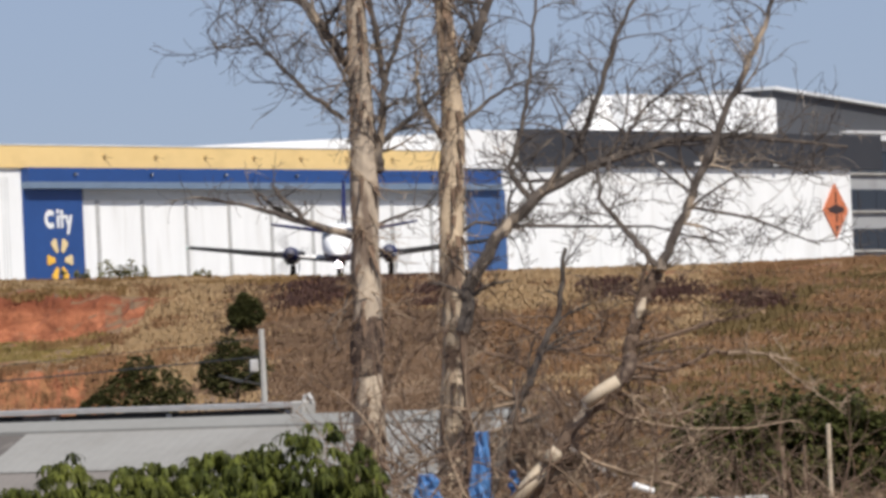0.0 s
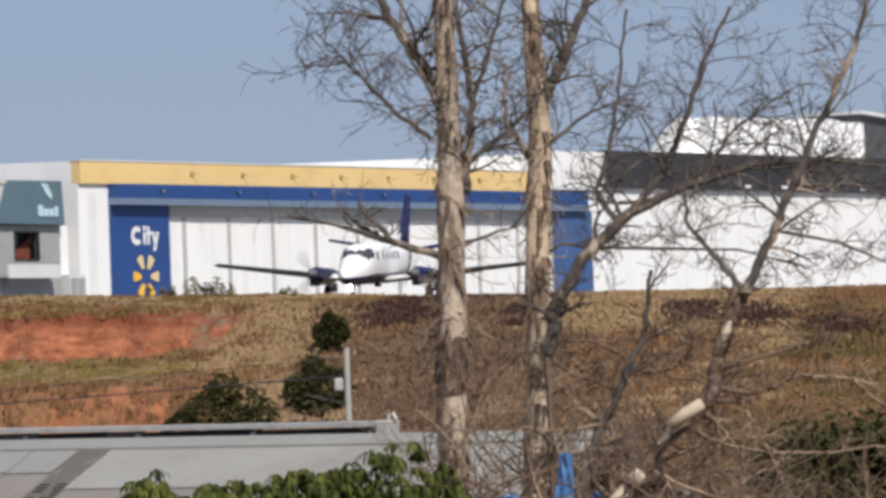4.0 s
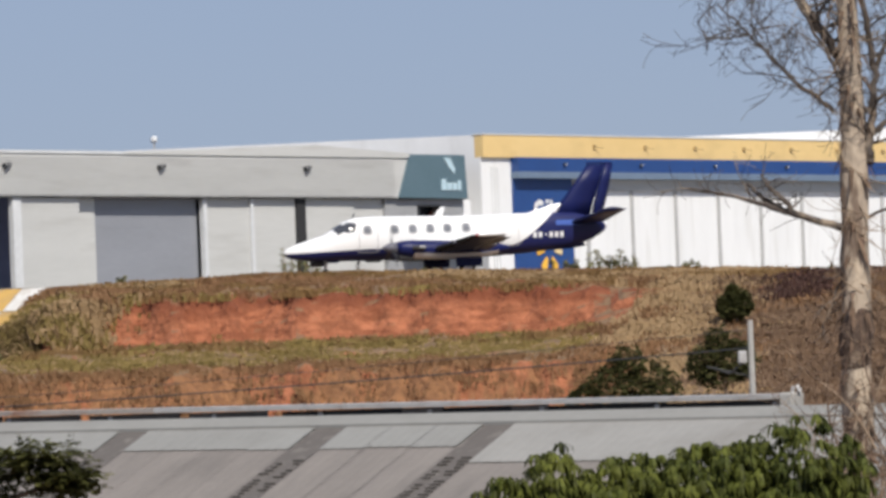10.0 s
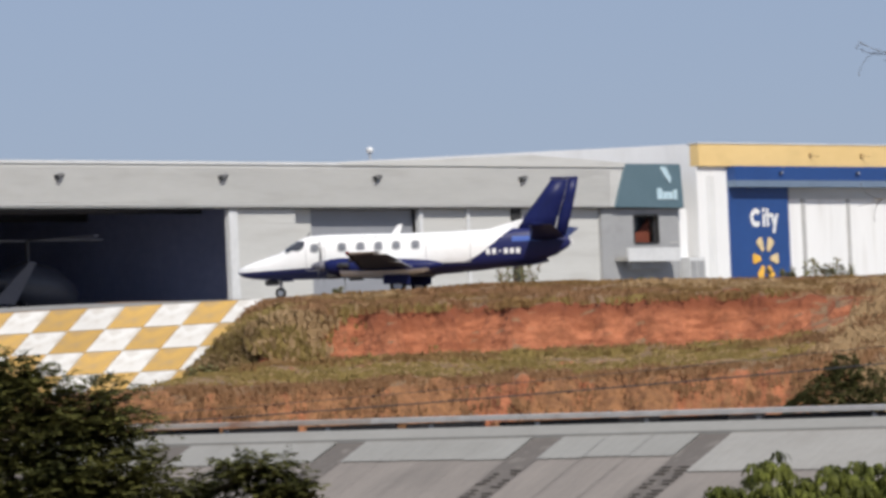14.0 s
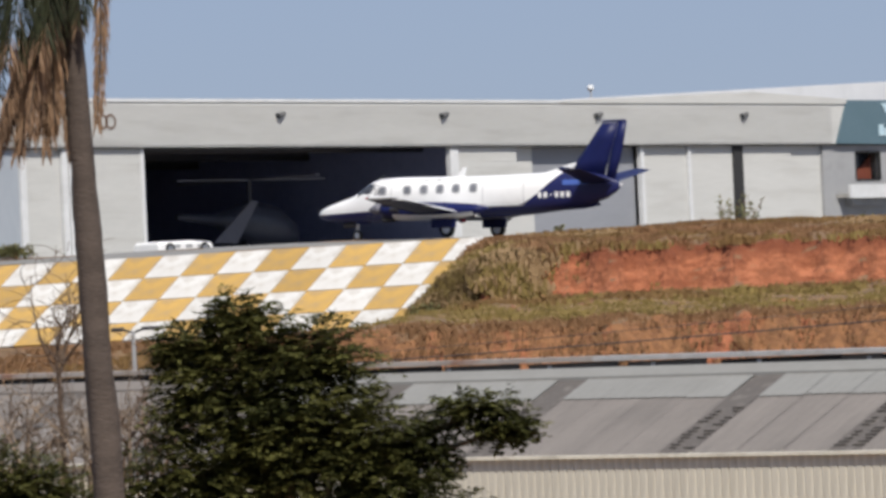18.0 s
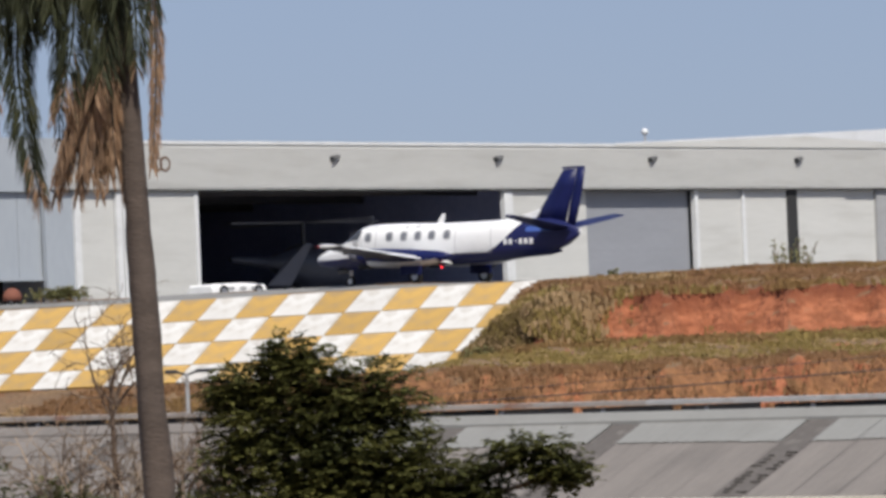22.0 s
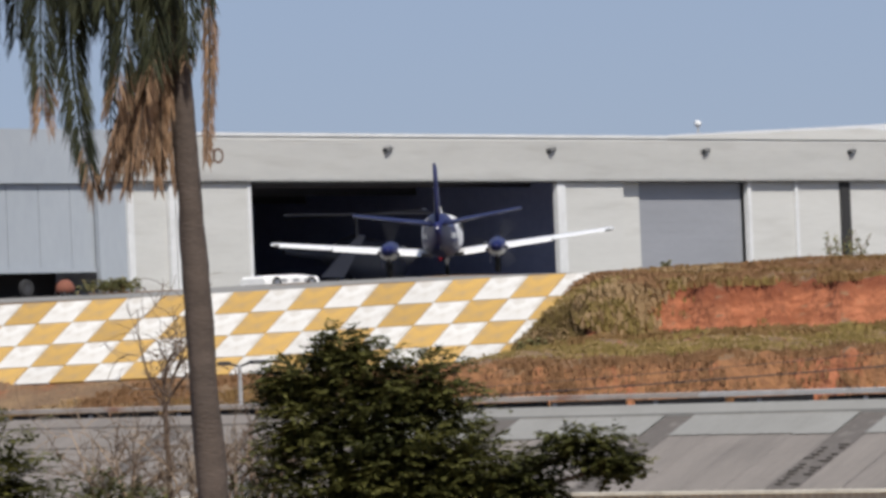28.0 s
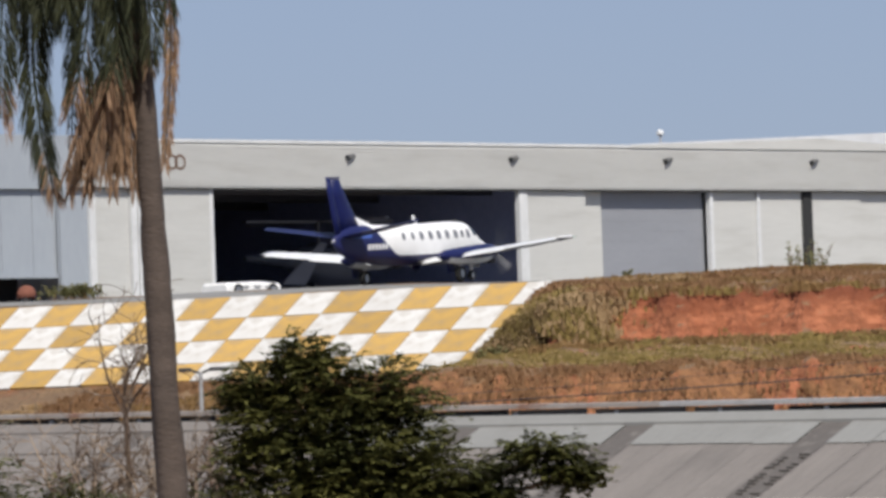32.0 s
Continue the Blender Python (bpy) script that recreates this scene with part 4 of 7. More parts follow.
def utility_pole():
    p = empty("utility_pole", pose(7.6, 172.2, 1.58), "slim pale concrete pole with a small junction box", "utility pole")
    bm = bmesh.new()
    tube(bm, [(0, 0, 0), (0, 0, 6.42)], [0.11, 0.075], 8)
    part("shaft", bm, CONCRETE, p)
    bm = bmesh.new()
    box(bm, -0.36, -0.12, -0.1, 0.1, 5.25, 5.6, 0.03)
    part("junction_box", bm, GALV, p, "small grey box")
    bm = bmesh.new()
    tube(bm, [(-0.25, 0, 5.25), (-0.6, 0.1, 5.0), (-1.2, 0.2, 5.2), (-0.05, 0.1, 4.9)], 0.02, 5)
    part("loose_cable", bm, STEEL, p)
    for k, (z0, z1, sag) in enumerate(((7.75, 6.35, 0.35), (7.25, 6.2, 0.3))):
        w_ = empty("overhead_cable", pose(0, 0, 0), "thin dark overhead cable sagging along the bank", "cable", "overhead cables")
        bm = bmesh.new()
        pts = []
        for i in range(25):
            f_ = i / 24
            pts.append((7.55 - 46 * f_, 172.2 + 35 * f_, z0 + (z1 - z0) * f_ - sag * 4 * f_ * (1 - f_)))
        tube(bm, pts, 0.019 if k else 0.009, 4)
        part("wire", bm, STEEL, w_)


utility_pole()


# ---------- the aeroplane: nose along +x, left wing along +y, main wheels at x = 0 ----------
STATIONS = [(7.63, 1.15, 1.27, 0.06), (7.45, 1.0, 1.42, 0.24), (7.0, 0.9, 1.6, 0.42), (6.4, 0.84, 1.78, 0.55), (5.75, 0.82, 1.97, 0.66), (5.3, 0.81, 2.25, 0.74), (4.85, 0.8, 2.54, 0.79), (4.4, 0.8, 2.69, 0.83), (3.6, 0.8, 2.73, 0.86), (1.8, 0.81, 2.71, 0.86), (0, 0.82, 2.67, 0.86), (-1.8, 0.84, 2.68, 0.86), (-3.2, 0.92, 2.71, 0.8), (-4.6, 1.06, 2.74, 0.64), (-5.8, 1.25, 2.7, 0.42), (-6.6, 1.5, 2.5, 0.25), (-7.1, 1.8, 2.3, 0.13), (-7.25, 1.95, 2.1, 0.05)]


def body_at(x):
    for a, b in zip(STATIONS, STATIONS[1:]):
        if b[0] <= x <= a[0]:
            f_ = (a[0] - x) / (a[0] - b[0])
            return [p + (q - p) * f_ for p, q in zip(a[1:], b[1:])]
    return STATIONS[-1][1:] if x < 0 else STATIONS[0][1:]


def skin(x, phi, grow=0.0):
    """A point of the fuselage's skin; phi from the top, positive to the left."""
    lo, hi, w_ = body_at(x)
    c, s = math.cos(phi), math.sin(phi)
    e = 0.78
    return Vector((x, (w_ + grow) * math.copysign(abs(s) ** e, s), (lo + hi) / 2 + ((hi - lo) / 2 + grow) * math.copysign(abs(c) ** e, c)))


def phi_for(x, z):
    lo, hi, w_ = body_at(x)
    c = max(-1, min(1, (z - (lo + hi) / 2) / ((hi - lo) / 2)))
    return math.acos(math.copysign(abs(c) ** (1 / 0.78), c))


def skin_patch(bm, x0, x1, z0, z1, side, grow=0.012, lean=0.0, nx=4, nz=4, round_=True):
    """A rounded pane on the skin between two heights."""
    grid = []
    for i in range(nx + 1):
        row = []
        for j in range(nz + 1):
            u, v = i / nx * 2 - 1, j / nz * 2 - 1
            if round_:
                u, v = u * math.sqrt(1 - v * v * 0.32), v * math.sqrt(1 - u * u * 0.32)
            z = (z0 + z1) / 2 + v * (z1 - z0) / 2
            x = (x0 + x1) / 2 + u * (x1 - x0) / 2 + lean * v
            row.append(bm.verts.new(skin(x, side * phi_for(x, z), grow)))
        grid.append(row)
    for a, b in zip(grid, grid[1:]):
        for j in range(nz):
            bm.faces.new((a[j], a[j + 1], b[j + 1], b[j]))
    return bm


def livery():
    """White above, navy below and over the tail, split by a sweeping line."""
    m = mat("white_and_navy_aircraft_paint", (0.84, 0.84, 0.84), (0.79, 0.79, 0.79), 0.42, scale=1.2, spots=((0.66, 0.66, 0.64), 1.5, 0.25), spec=0.35)
    nd, lk = m.node_tree.nodes, m.node_tree.links
    bs = nd["Principled BSDF"]
    src = bs.inputs["Base Color"].links[0].from_socket
    tc, sp = nd.new("ShaderNodeTexCoord"), nd.new("ShaderNodeSeparateXYZ")
    lk.new(tc.outputs["Object"], sp.inputs[0])
    mr = nd.new("ShaderNodeMapRange")
    mr.interpolation_type = "SMOOTHSTEP"
    for i, v in ((1, -2.4), (2, -5.9), (3, 0.0), (4, 1.95)):
        mr.inputs[i].default_value = v
    lk.new(sp.outputs[0], mr.inputs[0])
    nose = nd.new("ShaderNodeMapRange")
    for i, v in ((1, 4.0), (2, 7.6), (3, 1.30), (4, 1.17)):
        nose.inputs[i].default_value = v
    lk.new(sp.outputs[0], nose.inputs[0])
    ad = nd.new("ShaderNodeMath")
    lk.new(mr.outputs[0], ad.inputs[0])
    lk.new(nose.outputs[0], ad.inputs[1])
    lt = nd.new("ShaderNodeMath")
    lt.operation = "LESS_THAN"
    lk.new(sp.outputs[2], lt.inputs[0])
    lk.new(ad.outputs[0], lt.inputs[1])
    mx = nd.new("ShaderNodeMix")
    mx.data_type = "RGBA"
    mx.inputs["B"].default_value = (0.012, 0.016, 0.085, 1)
    lk.new(src, mx.inputs["A"])
    lk.new(lt.outputs[0], mx.inputs["Factor"])
    lk.new(mx.outputs["Result"], bs.inputs["Base Color"])
    return m


LIVERY = livery()
PLANEWHITE = mat("white_aircraft_paint", (0.80, 0.80, 0.80), (0.74, 0.74, 0.74), 0.3, scale=1.5, spots=((0.6, 0.6, 0.58), 2.0, 0.3), spec=0.5)
NAVY = mat("navy_aircraft_paint", (0.0115, 0.0165, 0.088), (0.0095, 0.0135, 0.066), 0.4, scale=1.5, spec=0.18)
NAVYL = mat("blue_tail_band", (0.07, 0.13, 0.42), None, 0.3)
# dark grey stands for the shade under the wings and flaps
UNDER = mat("shade_grey_wing_underside", (0.05, 0.052, 0.08), None, 0.4, scale=2)
# pane colour is raised to paint in the reflected sky
PANE = mat("reflection_grey_cabin_glass", (0.23, 0.235, 0.255), (0.15, 0.155, 0.17), 0.15, scale=3, spec=0.7)
COCKPIT = mat("cockpit_glass", (0.06, 0.063, 0.075), None, 0.12, spec=0.7)
RUBBER = mat("black_tyre", (0.02, 0.02, 0.02), None, 0.85)
ALU = mat("bare_aluminium", (0.55, 0.55, 0.56), None, 0.3, 0.9)
SEAM = mat("grey_panel_seam", (0.48, 0.48, 0.49), None, 0.5)


def foil(le, te, z, thick, y, n_=9):
    """An aerofoil ring in x, z at one span station."""
    up, dn = [], []
    for i in range(n_):
        f_ = i / (n_ - 1)
        x = le + (te - le) * f_
        t_ = thick * (2.97 * math.sqrt(f_) - 1.26 * f_ - 3.52 * f_ ** 2 + 2.84 * f_ ** 3 - 1.03 * f_ ** 4) / 1.0
        up.append((x, y, z + t_ * 0.6))
        dn.append((x, y, z - t_ * 0.4))
    return up + dn[-2:0:-1]


def wing_z(y):
    return 0.98 + (abs(y) - 0.8) * 0.108


def wing(parent, side):
    tipy = 7.55
    def ring(y):
        f_ = (y - 0.5) / (tipy - 0.5)
        return foil(1.78 - 0.55 * f_, -0.62 + 0.42 * f_, wing_z(y), 0.34 - 0.17 * f_, side * y)
    bm = bmesh.new()
    loft(bm, [ring(y) for y in (0.5, 1.5, 3.0, 5.0, 6.6, tipy)])
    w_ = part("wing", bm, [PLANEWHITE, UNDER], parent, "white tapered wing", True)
    # downward faces take the colour of their own shade
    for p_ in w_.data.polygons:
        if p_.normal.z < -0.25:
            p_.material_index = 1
    bm = bmesh.new()
    def boot(y):
        f_ = (y - 0.5) / (tipy - 0.5)
        le, z, th = 1.78 - 0.55 * f_, wing_z(y), 0.34 - 0.17 * f_
        return [(le - 0.2, side * y, z + th * 0.62), (le + 0.01, side * y, z + th * 0.3), (le + 0.035, side * y, z), (le + 0.01, side * y, z - th * 0.24), (le - 0.2, side * y, z - th * 0.42)]
    loft(bm, [boot(y) for y in (3.0, 5.0, 6.6, 7.5)], False, False)
    part("de_icing_boot", bm, RUBBER, w_, "black rubber leading edge boot")
    bm = bmesh.new()
    loft(bm, [foil(1.23, -0.2, wing_z(tipy), 0.17, side * tipy), foil(1.1, -0.15, wing_z(tipy) + 0.01, 0.11, side * (tipy + 0.1)), foil(0.8, 0.0, wing_z(tipy) + 0.02, 0.04, side * (tipy + 0.16))])
    part("wing_tip", bm, PLANEWHITE, w_)
    te = lambda y: -0.62 + 0.42 * (y - 0.5) / (tipy - 0.5)
    for a, b, nm, drop in ((0.95, 1.92, "flap", 0.1), (2.92, 4.9, "flap", 0.1), (4.95, 7.3, "aileron", 0.05)):
        bm = bmesh.new()
        ring2 = lambda y: [(te(y) + 0.34, side * y, wing_z(y) + 0.07), (te(y) + 0.1, side * y, wing_z(y) + 0.05 - drop * 0.2), (te(y) - 0.28, side * y, wing_z(y) - drop), (te(y) - 0.3, side * y, wing_z(y) - drop - 0.025), (te(y) + 0.3, side * y, wing_z(y) - 0.08)]
        loft(bm, [ring2(a), ring2(b)])
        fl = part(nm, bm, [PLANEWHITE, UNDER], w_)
        # flap and aileron undersides are coloured as shaded too
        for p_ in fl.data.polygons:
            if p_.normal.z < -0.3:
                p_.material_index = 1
    bm = bmesh.new()
    ell(bm, (1.12, side * 7.6, wing_z(7.6)), (0.1, 0.05, 0.04), 8, 5)
    part("navigation_light", bm, mat("red_lens" if side > 0 else "green_lens", (0.5, 0.02, 0.02) if side > 0 else (0.02, 0.4, 0.1), None, 0.2), w_)
    if side > 0:
        # added tube that hides the landing light except from ahead
        bm = bmesh.new()
        tube(bm, [(1.1, 5.4, wing_z(5.4) - 0.02), (1.56, 5.4, wing_z(5.4) - 0.02)], 0.1, 12, False)
        tube(bm, [(1.08, 5.4, wing_z(5.4) - 0.02), (1.11, 5.4, wing_z(5.4) - 0.02)], 0.102, 12)
        ll = part("added_lamp_shroud", bm, UNDER, w_)
        bm = bmesh.new()
        tube(bm, [(1.12, 5.4, wing_z(5.4) - 0.02), (1.14, 5.4, wing_z(5.4) - 0.02)], 0.095, 12)
        part("landing_light", bm, glow("landing_lamp", (1.0, 0.9, 0.92), 25), ll, "lit landing light")
    return w_


def nacelle(parent, side):
    y = side * 2.42
    prof = [(3.2, 1.30, 0.24, 0.23), (3.0, 1.27, 0.35, 0.33), (2.5, 1.23, 0.41, 0.40), (1.6, 1.18, 0.44, 0.42), (0.4, 1.15, 0.44, 0.40), (-0.6, 1.15, 0.40, 0.34), (-1.4, 1.18, 0.30, 0.24), (-2.0, 1.2, 0.12, 0.08)]
    bm = bmesh.new()
    loft(bm, [[(x, y + w_ * math.cos(a), z + h_ * math.sin(a)) for a in [2 * math.pi * k / 16 for k in range(16)]] for x, z, w_, h_ in prof])
    nac = part("engine_nacelle", bm, NAVY, parent, "navy engine nacelle", True)
    bm = bmesh.new()
    loft(bm, [[(x, y + (w_ + 0.006) * math.cos(a), z + (h_ + 0.006) * math.sin(a)) for a in [math.pi * (1.12 + 0.76 * k / 8) for k in range(9)]] for x, z, w_, h_ in prof[2:7]], False, False)
    part("lower_cowl", bm, PLANEWHITE, nac, "white lower cowling", True)
    bm = bmesh.new()
    box(bm, 2.5, 3.15, y - 0.2, y + 0.2, 0.74, 0.98, 0.06)
    part("air_intake", bm, SHADE, nac)
    for k in (-1, 1):
        bm = bmesh.new()
        tube(bm, [(2.55, y + k * 0.4, 1.3), (2.3, y + k * 0.56, 1.3), (2.05, y + k * 0.6, 1.28)], [0.1, 0.11, 0.1], 8)
        part("exhaust_stub", bm, STEEL, nac)
    return nac


def propeller(parent, side):
    """Turns about its own x axis."""
    p = new("propeller")
    p.parent = parent
    p.location = (3.42, side * 2.42, 1.32)
    bm = bmesh.new()
    loft(bm, [[(x, r * math.cos(a), r * math.sin(a)) for a in [2 * math.pi * k / 12 for k in range(12)]] for x, r in ((-0.2, 0.23), (0.05, 0.22), (0.25, 0.15), (0.42, 0.03))])
    part("spinner", bm, mat("grey_spinner_paint", (0.14, 0.14, 0.17), None, 0.5), p, "grey spinner", True)
    for k in range(3):
        bm = bmesh.new()
        rings = []
        for r, c, tw in ((0.15, 0.05, 60), (0.45, 0.075, 42), (0.85, 0.075, 28), (1.12, 0.05, 20), (1.18, 0.02, 18)):
            t_ = radians(tw)
            rings.append([(dx * math.sin(t_) * c + dz * 0.02, dx * math.cos(t_) * c, r) for dx, dz in ((-1, 0), (0, 1), (1, 0), (0, -1))])
        loft(bm, rings)
        bl = part("blade", bm, STEEL, p, "dark grey blade")
        bl.matrix_basis = pose(0, 0, 0, 120 * k, 0, 0)
    return p


def wheel(parent, name, x, y, r, w_):
    h = new(name)
    h.parent = parent
    h.location = (x, y, r)
    bm = bmesh.new()
    prof = [(r * 0.55, -w_ / 2), (r * 0.9, -w_ / 2), (r, -w_ * 0.3), (r, w_ * 0.3), (r * 0.9, w_ / 2), (r * 0.55, w_ / 2)]
    loft(bm, [[(a * math.cos(t_), b, a * math.sin(t_)) for a, b in prof] for t_ in [2 * math.pi * k / 18 for k in range(19)]], True, False)
    part("tyre", bm, RUBBER, h, "black tyre", True)
    bm = bmesh.new()
    tube(bm, [(0, -w_ * 0.42, 0), (0, w_ * 0.42, 0)], r * 0.56, 12)
    part("rim", bm, ALU, h, "pale metal rim")
    return h


def aeroplane():
    pl = empty("aeroplane", pose(0, 0, 0), "white and navy twin propeller commuter aeroplane taxiing on the apron", "aeroplane")
    bm = bmesh.new()
    xs = [7.63, 7.55, 7.45, 7.2, 7.0, 6.7, 6.4, 6.0, 5.75, 5.5, 5.3, 5.05, 4.85, 4.6, 4.4, 4.0, 3.6, 2.7, 1.8, 0.9, 0, -0.9, -1.8, -2.5, -3.2, -3.9, -4.6, -5.2, -5.8, -6.2, -6.6, -7.1, -7.25]
    loft(bm, [[skin(x, 2 * math.pi * k / 32) for k in range(32)] for x in xs])
    fus = part("fuselage", bm, LIVERY, pl, "white fuselage with a navy belly and tail", True)
    for side in (1, -1):
        for x in (4.02, 2.78, 1.95, 1.15, 0.36, -0.5):
            bm = bmesh.new()
            skin_patch(bm, x - 0.16, x + 0.16, 1.98, 2.31, side)
            wd = part("cabin_window", bm, PANE, fus, "dark rounded cabin window")
            bm = bmesh.new()
            skin_patch(bm, x - 0.22, x + 0.22, 1.92, 2.37, side, 0.006)
            part("window_frame", bm, SEAM, wd)
        if side < 0:
            for x in (-1.35, -2.2, 3.4):
                bm = bmesh.new()
                skin_patch(bm, x - 0.15, x + 0.15, 1.98, 2.31, side)
                part("cabin_window", bm, PANE, fus, "dark rounded cabin window")
        bm = bmesh.new()
        skin_patch(bm, 4.5, 5.05, 2.03, 2.48, side, 0.012, -0.08)
        part("cockpit_window", bm, COCKPIT, fus, "dark cockpit side window")
        bm = bmesh.new()
        skin_patch(bm, 5.05, 5.38, 2.06, 2.38, side, 0.012, -0.12)
        part("cockpit_window", bm, COCKPIT, fus, "dark cockpit side window")
        bm = bmesh.new()
        for a in (0.1, 0.64):
            grid = []
            for i in range(4):
                x = 5.36 - 0.34 * i / 3
                grid.append([bm.verts.new(skin(x, side * (a + 0.42 * j / 3), 0.014)) for j in range(4)])
            for p_, q_ in zip(grid, grid[1:]):
                for j in range(3):
                    bm.faces.new((p_[j], p_[j + 1], q_[j + 1], q_[j]))
        part("windscreen", bm, COCKPIT, fus, "dark windscreen panes")
    # doors: thin seams on the left side
    for x0, x1, z0, z1 in ((3.55, 4.42, 1.15, 2.6), (-2.95, -0.95, 1.3, 2.55)):
        bm = bmesh.new()
        t_ = 0.03
        for a, b, c, d in ((x0, x0 + t_, z0, z1), (x1 - t_, x1, z0, z1), (x0, x1, z1 - t_, z1), (x0, x1, z0, z0 + t_)):
            skin_patch(bm, a, b, c, d, 1, 0.006, 0, 3, 8, False)
        part("door_seam", bm, SEAM, fus)
    for x in (1.9, 1.3):
        bm = bmesh.new()
        skin_patch(bm, x - 0.14, x + 0.14, 2.5, 2.58, 1, 0.008, 0, 2, 2, False)
        part("roof_mark", bm, SEAM, fus)
    bm = bmesh.new()
    for i in range(6):
        x = -3.62 - i * 0.26
        if i != 2:
            skin_patch(bm, x - 0.17, x, 1.62 + 0.0 * i, 1.86, 1, 0.008, 0.0, 2, 2, False)
        else:
            skin_patch(bm, x - 0.15, x - 0.03, 1.72, 1.77, 1, 0.008, 0, 2, 2, False)
    part("marking_bar", bm, PLANEWHITE, fus, "row of white bars")
    bm = bmesh.new()
    for i in range(6):
        x = -3.62 - i * 0.26
        skin_patch(bm, x - 0.17, x, 1.62, 1.86, -1, 0.008, 0.0, 2, 2, False)
    part("marking_bar", bm, PLANEWHITE, fus, "row of white bars")
    for side in (1, -1):
        bm = bmesh.new()
        skin_patch(bm, -6.0, -4.75, 2.14, 2.36, side, 0.008, 0, 4, 3, False)
        part("tail_band", bm, NAVYL, fus, "blue tail band")
    # aerials
    bm = bmesh.new()
    loft(bm, [[(0.35, -0.03, 2.64), (0.75, 0, 2.64), (0.35, 0.03, 2.64)], [(0.2, -0.015, 3.08), (0.4, 0, 3.08), (0.2, 0.015, 3.08)]])
    part("blade_aerial", bm, PLANEWHITE, fus)
    bm = bmesh.new()
    tube(bm, [(4.5, 0, 2.62), (4.35, 0, 2.88)], 0.03, 5)
    part("whip_aerial", bm, STEEL, fus)
    # fin and tailplane
    def vfoil(x0, x1, z, th):
        return [(x, y * th, z) for x, y in ((x0, 0), (x0 * 0.85 + x1 * 0.15, 0.8), (x0 * 0.6 + x1 * 0.4, 1), (x1, 0.1), (x1, -0.1), (x0 * 0.6 + x1 * 0.4, -1), (x0 * 0.85 + x1 * 0.15, -0.8))]
    bm = bmesh.new()
    loft(bm, [vfoil(-4.6, -6.5, 2.45, 0.14), vfoil(-5.2, -6.72, 3.2, 0.13), vfoil(-5.85, -7.0, 4.0, 0.11), vfoil(-6.45, -7.22, 4.78, 0.09)])
    fin = part("fin", bm, NAVY, pl, "swept navy fin", True)
    bm = bmesh.new()
    loft(bm, [vfoil(-6.52, -7.0, 2.25, 0.1), vfoil(-6.75, -7.3, 3.2, 0.09), vfoil(-7.04, -7.52, 4.1, 0.075), vfoil(-7.25, -7.66, 4.84, 0.06)])
    part("rudder", bm, NAVY, fin, "navy rudder", True)
    bm = bmesh.new()
    loft(bm, [[(-3.4, 0, 2.66), (-4.9, 0.05, 2.66), (-4.9, -0.05, 2.66)], [(-5.0, 0, 3.1), (-5.3, 0.04, 3.1), (-5.3, -0.04, 3.1)]])
    part("dorsal_fillet", bm, PLANEWHITE, fin)
    part("fin_cap", boxed(-7.6, -6.42, -0.06, 0.06, 4.8, 4.9, 0.03), NAVY, fin)
    for side in (1, -1):
        bm = bmesh.new()
        tz = lambda y: 2.2 + abs(y) * 0.155
        loft(bm, [foil(-5.45 - 0.17 * y, -6.75 - 0.02 * y, tz(y), 0.24 - 0.03 * y, side * y) for y in (0.15, 1.5, 3.0, 3.7)])
        tp = part("tailplane", bm, NAVY, pl, "navy tailplane", True)
        bm = bmesh.new()
        ring2 = lambda y: [(-6.45, side * y, tz(y) + 0.04), (-7.05, side * y, tz(y)), (-6.45, side * y, tz(y) - 0.04)]
        loft(bm, [ring2(0.25), ring2(3.6)])
        part("elevator", bm, NAVY, tp)
        wing(pl, side)
        nacelle(pl, side)
    bm = bmesh.new()
    tube(bm, [(-6.95, 0, 2.05), (-7.35, 0, 2.08)], [0.09, 0.04], 8)
    part("tail_light", bm, PLANEWHITE, fus)
    bm = bmesh.new()
    loft(bm, [[(-3.9, -0.03, 1.02), (-6.2, -0.03, 1.36), (-6.3, -0.02, 1.22), (-5.6, -0.02, 1.1)], [(-3.9, 0.03, 1.02), (-6.2, 0.03, 1.36), (-6.3, 0.02, 1.22), (-5.6, 0.02, 1.1)]])
    part("ventral_fin", bm, NAVY, fus)
    bm = bmesh.new()
    # added hood, lets the beacon show only towards the rear left
    bq = Vector((math.cos(radians(150)), math.sin(radians(150)), -0.03))
    tube(bm, [Vector((0.6, 0, 0.74)), Vector((0.6, 0, 0.74)) + bq * 0.3], 0.085, 10, False)
    tube(bm, [Vector((0.6, 0, 0.74)) - bq * 0.03, Vector((0.6, 0, 0.74))], 0.087, 10)
    hood = part("added_beacon_hood", bm, NAVY, fus)
    bm = bmesh.new()
    tube(bm, [Vector((0.6, 0, 0.74)) + bq * 0.02, Vector((0.6, 0, 0.74)) + bq * 0.05], 0.08, 10)
    part("beacon", bm, glow("red_beacon", (1.0, 0.05, 0.07), 3.5), hood, "glowing red belly beacon")
    # undercarriage
    bm = bmesh.new()
    tube(bm, [(5.7, 0, 1.0), (5.75, 0, 0.3)], [0.09, 0.06], 8)
    leg = part("nose_leg", bm, ALU, pl, "pale nose gear strut")
    bm = bmesh.new()
    tube(bm, [(5.85, 0, 0.75), (6.2, 0, 0.95)], 0.05, 6)
    part("drag_strut", bm, ALU, leg)
    # added tube that cuts the taxi light off from the side
    bm = bmesh.new()
    tube(bm, [(5.85, 0, 0.72), (6.42, 0, 0.7)], 0.125, 12, False)
    tube(bm, [(5.83, 0, 0.72), (5.86, 0, 0.72)], 0.127, 12)
    tl = part("added_lamp_shroud", bm, STEEL, leg)
    bm = bmesh.new()
